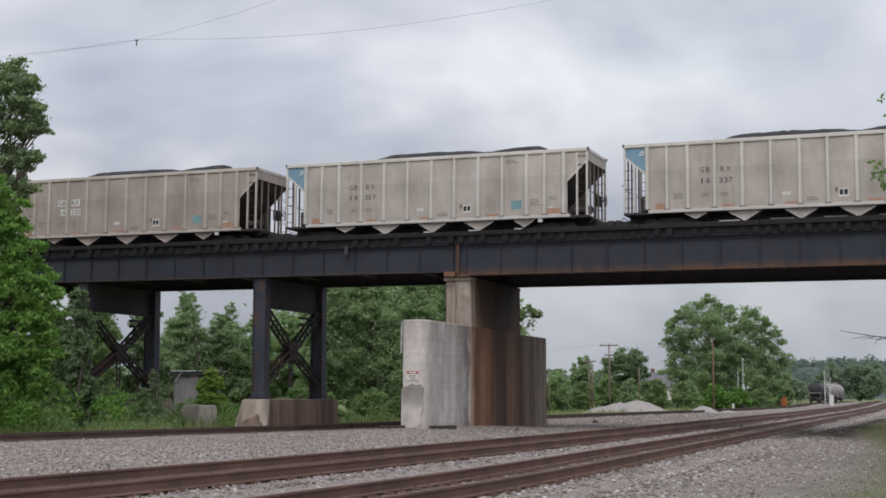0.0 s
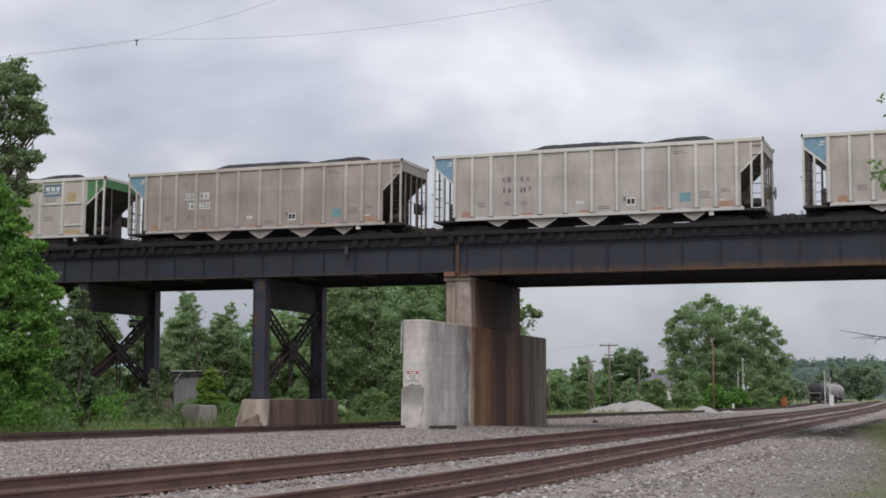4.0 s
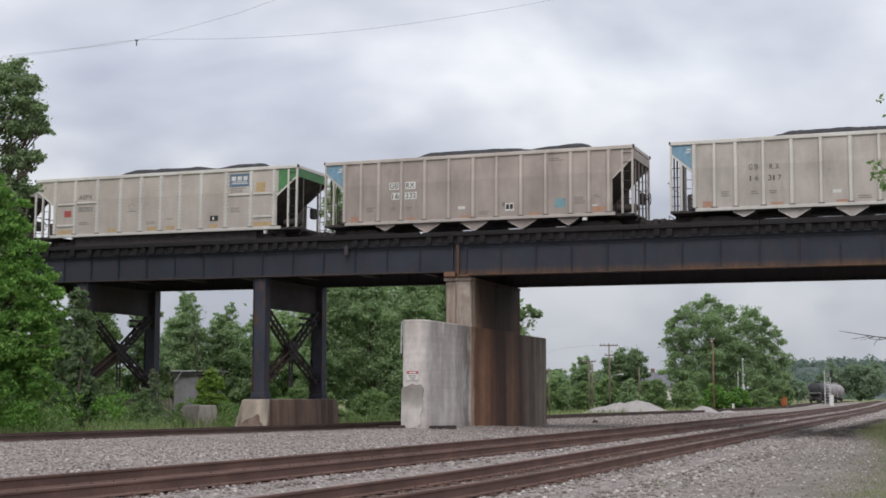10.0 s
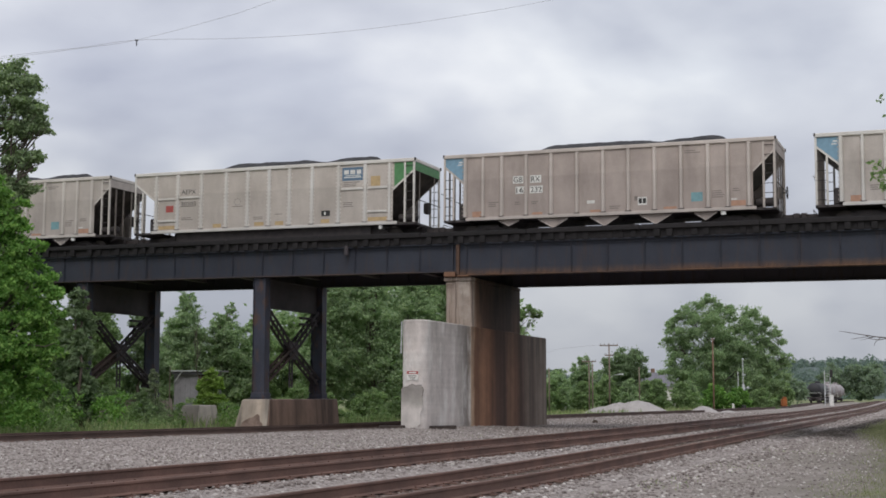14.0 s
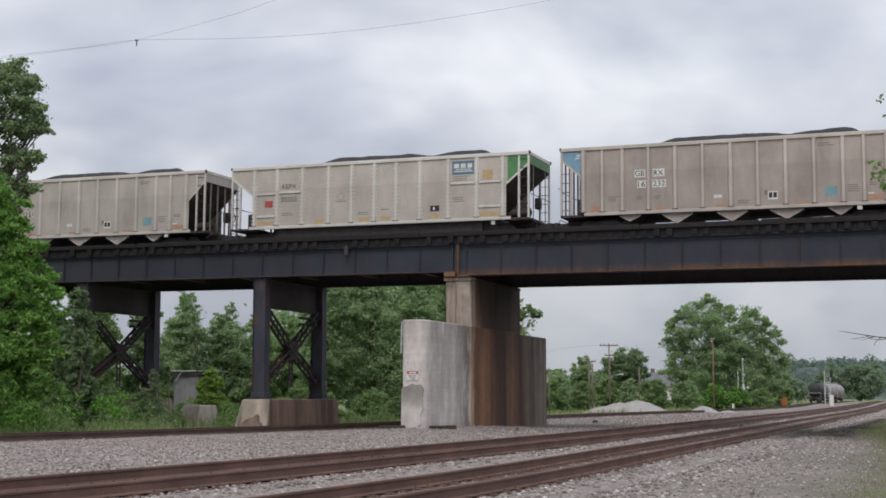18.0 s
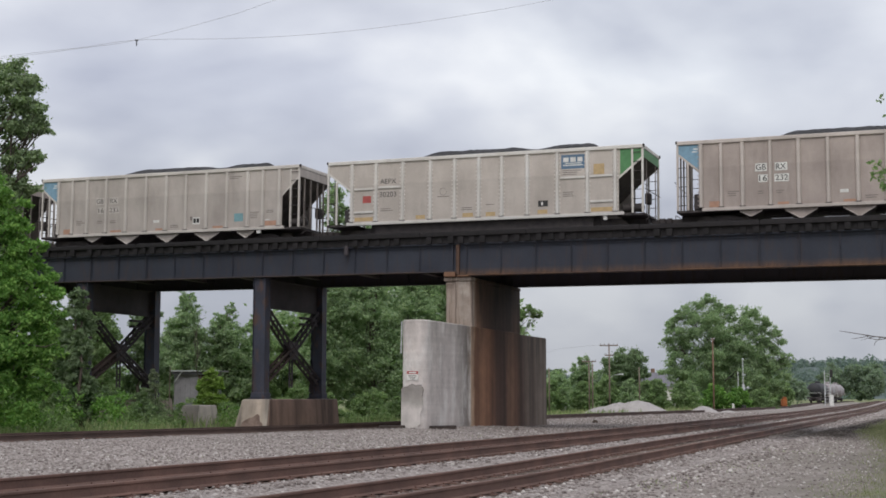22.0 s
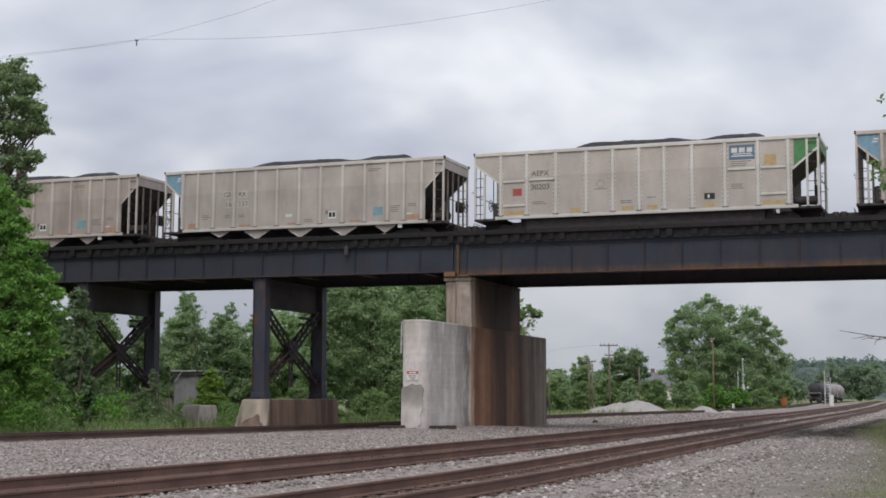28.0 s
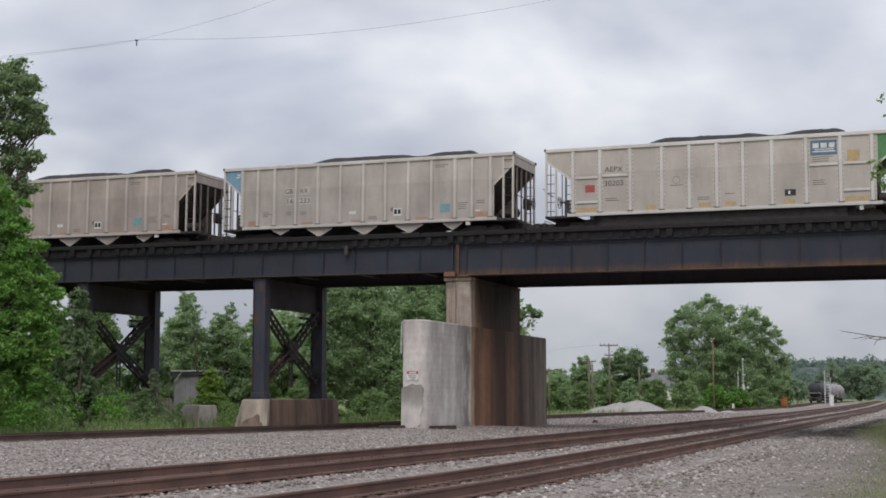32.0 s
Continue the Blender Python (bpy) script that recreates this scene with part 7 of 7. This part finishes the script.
def signal_mast():
    g = thing("signal_mast", pose(36.8, 168, 0.0), "slim grey railway signal mast on a white cabinet", "signal mast")
    part("mast", Shape().tube([(0, 0, 1.6), (0, 0, 6.0)], 0.06, 8), M_GALV, g)
    part("cabinet", Shape().box(-0.45, 0.45, -0.3, 0.3, 0.9, 1.9, 0.03), M_WHITE, g)
    part("foundation", Shape().box(-0.3, 0.3, -0.25, 0.25, -0.3, 0.9, 0.04), M_WHITE, g)
    part("signal_head", Shape().box(-0.16, 0.16, -0.25, 0.1, 2.3, 3.0, 0.05), M_GALV, g)
    for x in (-0.62, 0.55):
        part("flasher", Shape().lathe([(-0.12, 0.08), (-0.02, 0.16), (0.06, 0.16), (0.1, 0.08)], "y", 14, (x, -0.12, 2.62)), M_GALV, g)
    part("flasher_arm", Shape().box(-0.75, 0.75, -0.08, 0.0, 2.58, 2.66, 0.01), M_GALV, g)
    part("side_pipe", Shape().tube([(-0.62, 0, 0.9), (-0.62, 0, 4.6)], 0.05, 8), M_GALV, g)
    part("bracket", Shape().box(-0.12, 0.28, -0.1, 0.05, 4.1, 4.3, 0.02), M_GALV, g)
    part("finial", Shape().lathe([(6.0, 0.09), (6.1, 0.13), (6.25, 0.02)], "z", 8), M_GALV, g)


signal_mast()


def signal_bridge():
    g = thing("signal_ladder", pose(60.6, 216, 0.0), "twin-post grey signal mast with ladder and white cabinet", "signal mast")
    for x in (-0.45, 0.45):
        part("post", Shape().tube([(x, 0, -0.3), (x, 0, 5.7)], 0.07, 8), M_GALV, g)
    for k in range(11):
        part("ladder_rung", Shape().tube([(-0.45, 0, 0.7 + 0.45 * k), (0.45, 0, 0.7 + 0.45 * k)], 0.03, 6), M_GALV, g)
    part("cabinet", Shape().box(0.2, 0.8, -0.45, 0.05, -0.2, 1.8, 0.04), M_WHITE, g)
    part("signal_head", Shape().box(0.35, 0.75, -0.4, -0.1, 4.6, 5.8, 0.05), M_BLACK, g)


signal_bridge()


def marker(x, y, h, r, material, label, cat):
    return single(cat.replace(" ", "_"), Shape().tube([(0, 0, -0.2), (0, 0, h * 0.8), (0, 0, h)], [r, r, r * 0.6], 8), material, pose(x, y, 0.0), label, cat)


marker(33.2, 157, 0.75, 0.16, M_WHITE, "short white marker post beside the siding", "marker post")
marker(34.4, 157, 0.65, 0.28, M_BLACK, "squat black switch stand beside the siding", "switch stand")
marker(13.2, 150, 1.3, 0.28, M_WHITE, "white plastic post among the grass", "marker post")
marker(106.0, 320, 2.4, 0.5, M_WHITE, "white cabinet post beside the far tracks", "cabinet")
bx = thing("equipment_box", pose(44.6, 179.5, 0.0), "faded orange equipment box on legs beside the yard", "equipment box")
part("body", Shape().box(-0.35, 0.35, -0.3, 0.3, 0.3, 1.2, 0.05), M_SAFETY, bx)
for x in (-0.28, 0.28):
    part("leg", Shape().box(x - 0.05, x + 0.05, -0.25, 0.25, -0.2, 0.3), M_BLACK, bx)
part("hood", Shape().box(-0.1, 0.3, -0.25, 0.25, 1.2, 1.5, 0.04), M_SAFETY, bx)


def tank_car(m, label, coat):
    t = thing("tank_car", m, label, "tank car", "parked tank cars")
    part("tank", Shape().lathe([(-7.2, 0.3), (-7.05, 0.95), (-6.7, 1.35), (-6.2, 1.5), (6.2, 1.5), (6.7, 1.35), (7.05, 0.95), (7.2, 0.3)], "x", 28, (0, 0, 2.55)), coat, t, smooth=True)
    part("dome", Shape().lathe([(4.0, 0.55), (4.35, 0.55), (4.45, 0.3)], "z", 16), coat, t)
    part("underframe", Shape().box(-7.9, 7.9, -0.4, 0.4, 0.75, 1.1, 0.03), M_RUNNING, t)
    part("end_sill", Shape().box(-7.9, -7.6, -1.45, 1.45, 0.8, 1.15, 0.03), M_RUNNING, t)
    for x in (-7.5, 7.5):
        part("handrail", Shape().tube([(x, -1.4, 1.1), (x, -1.4, 2.0), (x, 1.4, 2.0), (x, 1.4, 1.1)], 0.03, 6), M_WHITE, t)
    for y in (-1.52, 1.52):
        part("band", Shape().box(-0.4, 0.4, min(y, y * 0.985), max(y, y * 0.985), 1.6, 3.4), M_GALV, t)
    for x in (-5.6, 5.6):
        tk = part("truck", Shape().box(-1.2, 1.2, -1.1, 1.1, 0.35, 0.75, 0.05), M_RUNNING, t, m=pose(x, 0, 0))
        for dx in (-0.9, 0.9):
            part("wheelset_fixed", shared("parked_wheelset", wheelset_shape, M_RUNNING), None, tk, m=pose(dx, 0, 0.46))


for k, (mt, words) in enumerate(((M_TANK, "black tank car parked at the far end of the yard"), (M_TANK_GREY, "dull grey tank car parked behind a black one"), (M_TANK_GREY, "dull grey tank car parked behind a black one"))):
    tank_car(pose(78.3 + 6.07 * k, 286.3 + 15.02 * k, 0.34, 0, 0, 68), words, mt)


def build_shed():
    h = thing("shed", pose(-15.6, 88.5, -0.2, 0, 0, -6), "small grey shed with a flat roof among the trees", "shed")
    part("wall", Shape().box(-1.45, 1.0, -1.2, 1.2, 0, 3.3, 0.02), M_SHED, h)
    for k in range(8):
        part("batten", Shape().box(-1.40 + k * 0.336, -1.36 + k * 0.336, -1.23, -1.2, 0.1, 3.25), M_SHED, h)
    part("roof", Shape().box(-1.6, 1.4, -1.5, 1.5, 3.3, 3.39, 0.02), M_SHED, h, "flat roof with a weathered edge")
    part("fascia", Shape().box(-1.5, 1.3, -1.4, -1.36, 3.14, 3.3), M_ROOF, h)
    # dark panel stands in for the shade inside the open bay
    part("doorway", Shape().box(0.15, 0.98, -1.225, -1.2, 0.1, 3.1), M_TIE, h, "dark panel painted for the shaded opening")
    part("brace", Shape().tube([(-1.42, -1.24, 2.62), (-1.15, -1.42, 2.95), (-0.85, -1.48, 3.32)], 0.035, 6), M_GALV, h, "pale leaning brace")
    part("roof_edge", Shape().box(-1.62, 1.42, -1.53, -1.502, 3.315, 3.375), M_GALV, h, "pale worn roof edge")
    part("stake", Shape().tube([(-1.62, -1.6, 0.0), (-1.6, -1.58, 3.6)], 0.03, 6), M_POLE, h)


build_shed()


def house(x, y, turn, w, d, h, rh, label):
    b = thing("house", pose(x, y, 0, 0, 0, turn), label, "house", "houses beyond the yard")
    part("wall", Shape().prism([(-w / 2, -0.3), (w / 2, -0.3), (w / 2, h), (0, h + rh - 0.15), (-w / 2, h)], -d / 2, d / 2), M_SIDING, b)
    for g in (-1, 1):
        part("roof", Shape().prism([(0, h + rh), (g * (w / 2 + 0.5), h - 0.15), (g * (w / 2 + 0.5), h), (0, h + rh + 0.15)], -d / 2 - 0.4, d / 2 + 0.4), M_ROOF, b)
    part("chimney", Shape().box(0.6, 1.3, 0.5, 1.2, h + 0.4, h + rh + 0.9, 0.02), M_CONC_RUST, b)
    for k in (-1, 1):
        for z in ((1.0, 2.2), (3.4, 4.5)) if h > 4 else ((1.0, 2.2),):
            wd = part("window", Shape().box(k * w / 4 - 0.5, k * w / 4 + 0.5, -d / 2 - 0.06, -d / 2 - 0.002, z[0], z[1], 0.01), M_WHITE, b)
            part("pane", Shape().box(k * w / 4 - 0.4, k * w / 4 + 0.4, -d / 2 - 0.07, -d / 2 - 0.062, z[0] + 0.1, z[1] - 0.1), M_GLASS, wd)
    part("door", Shape().box(-0.45, 0.45, -d / 2 - 0.06, -d / 2 - 0.002, 0, 2.05), M_ROOF, b)


house(38.6, 246, 84, 7.0, 9.0, 3.4, 2.3, "long low house with a slate-grey roof behind trees")


def parked_car(m, label):
    c = thing("car", m, label, "car")
    prof = [(-2.2, 0.45), (-2.25, 0.95), (-1.9, 1.05), (-1.3, 1.62), (0.9, 1.66), (1.5, 1.1), (2.2, 0.95), (2.3, 0.5)]
    part("body", Shape().prism(prof, -0.88, 0.88), M_CARPAINT, c)
    for y in (-0.885, 0.885):
        part("window", Shape().prism([(-1.5, 1.1), (-1.15, 1.52), (0.8, 1.55), (1.25, 1.1)], min(y, y * 1.006), max(y, y * 1.006)), M_GLASS, c)
        for x in (-1.4, 1.45):
            part("wheel", Shape().lathe([(-0.1, 0.2), (-0.1, 0.33), (0.1, 0.33), (0.1, 0.2)], "y", 18, (x, y * 0.92, 0.33)), M_TYRE, c)
    part("headlight", Shape().box(2.2, 2.31, -0.8, -0.45, 0.7, 0.85, 0.02), M_WHITE, c)
    part("headlight", Shape().box(2.2, 2.31, 0.45, 0.8, 0.7, 0.85, 0.02), M_WHITE, c)


parked_car(pose(31.6, 200, 0.0, 0, 0, -105), "dark parked car beyond the gravel heap")

# odd stones on the pale strip between siding and main tracks
for i, (s, w, r) in enumerate(((10.6, 16.0, 0.16), (12.0, -2.0, 0.09))):
    single("stone", Shape().lathe([(-r * 0.8, r * 0.3), (-r * 0.5, r * 0.9), (0.1 * r, r), (0.6 * r, r * 0.6), (0.8 * r, r * 0.1)], "z", 9), M_TIE, bpose(s, w, ground_z(s, w) + 0.4 * r, 30 * i), "dark lump lying on the crushed stone", "stone")

motions()
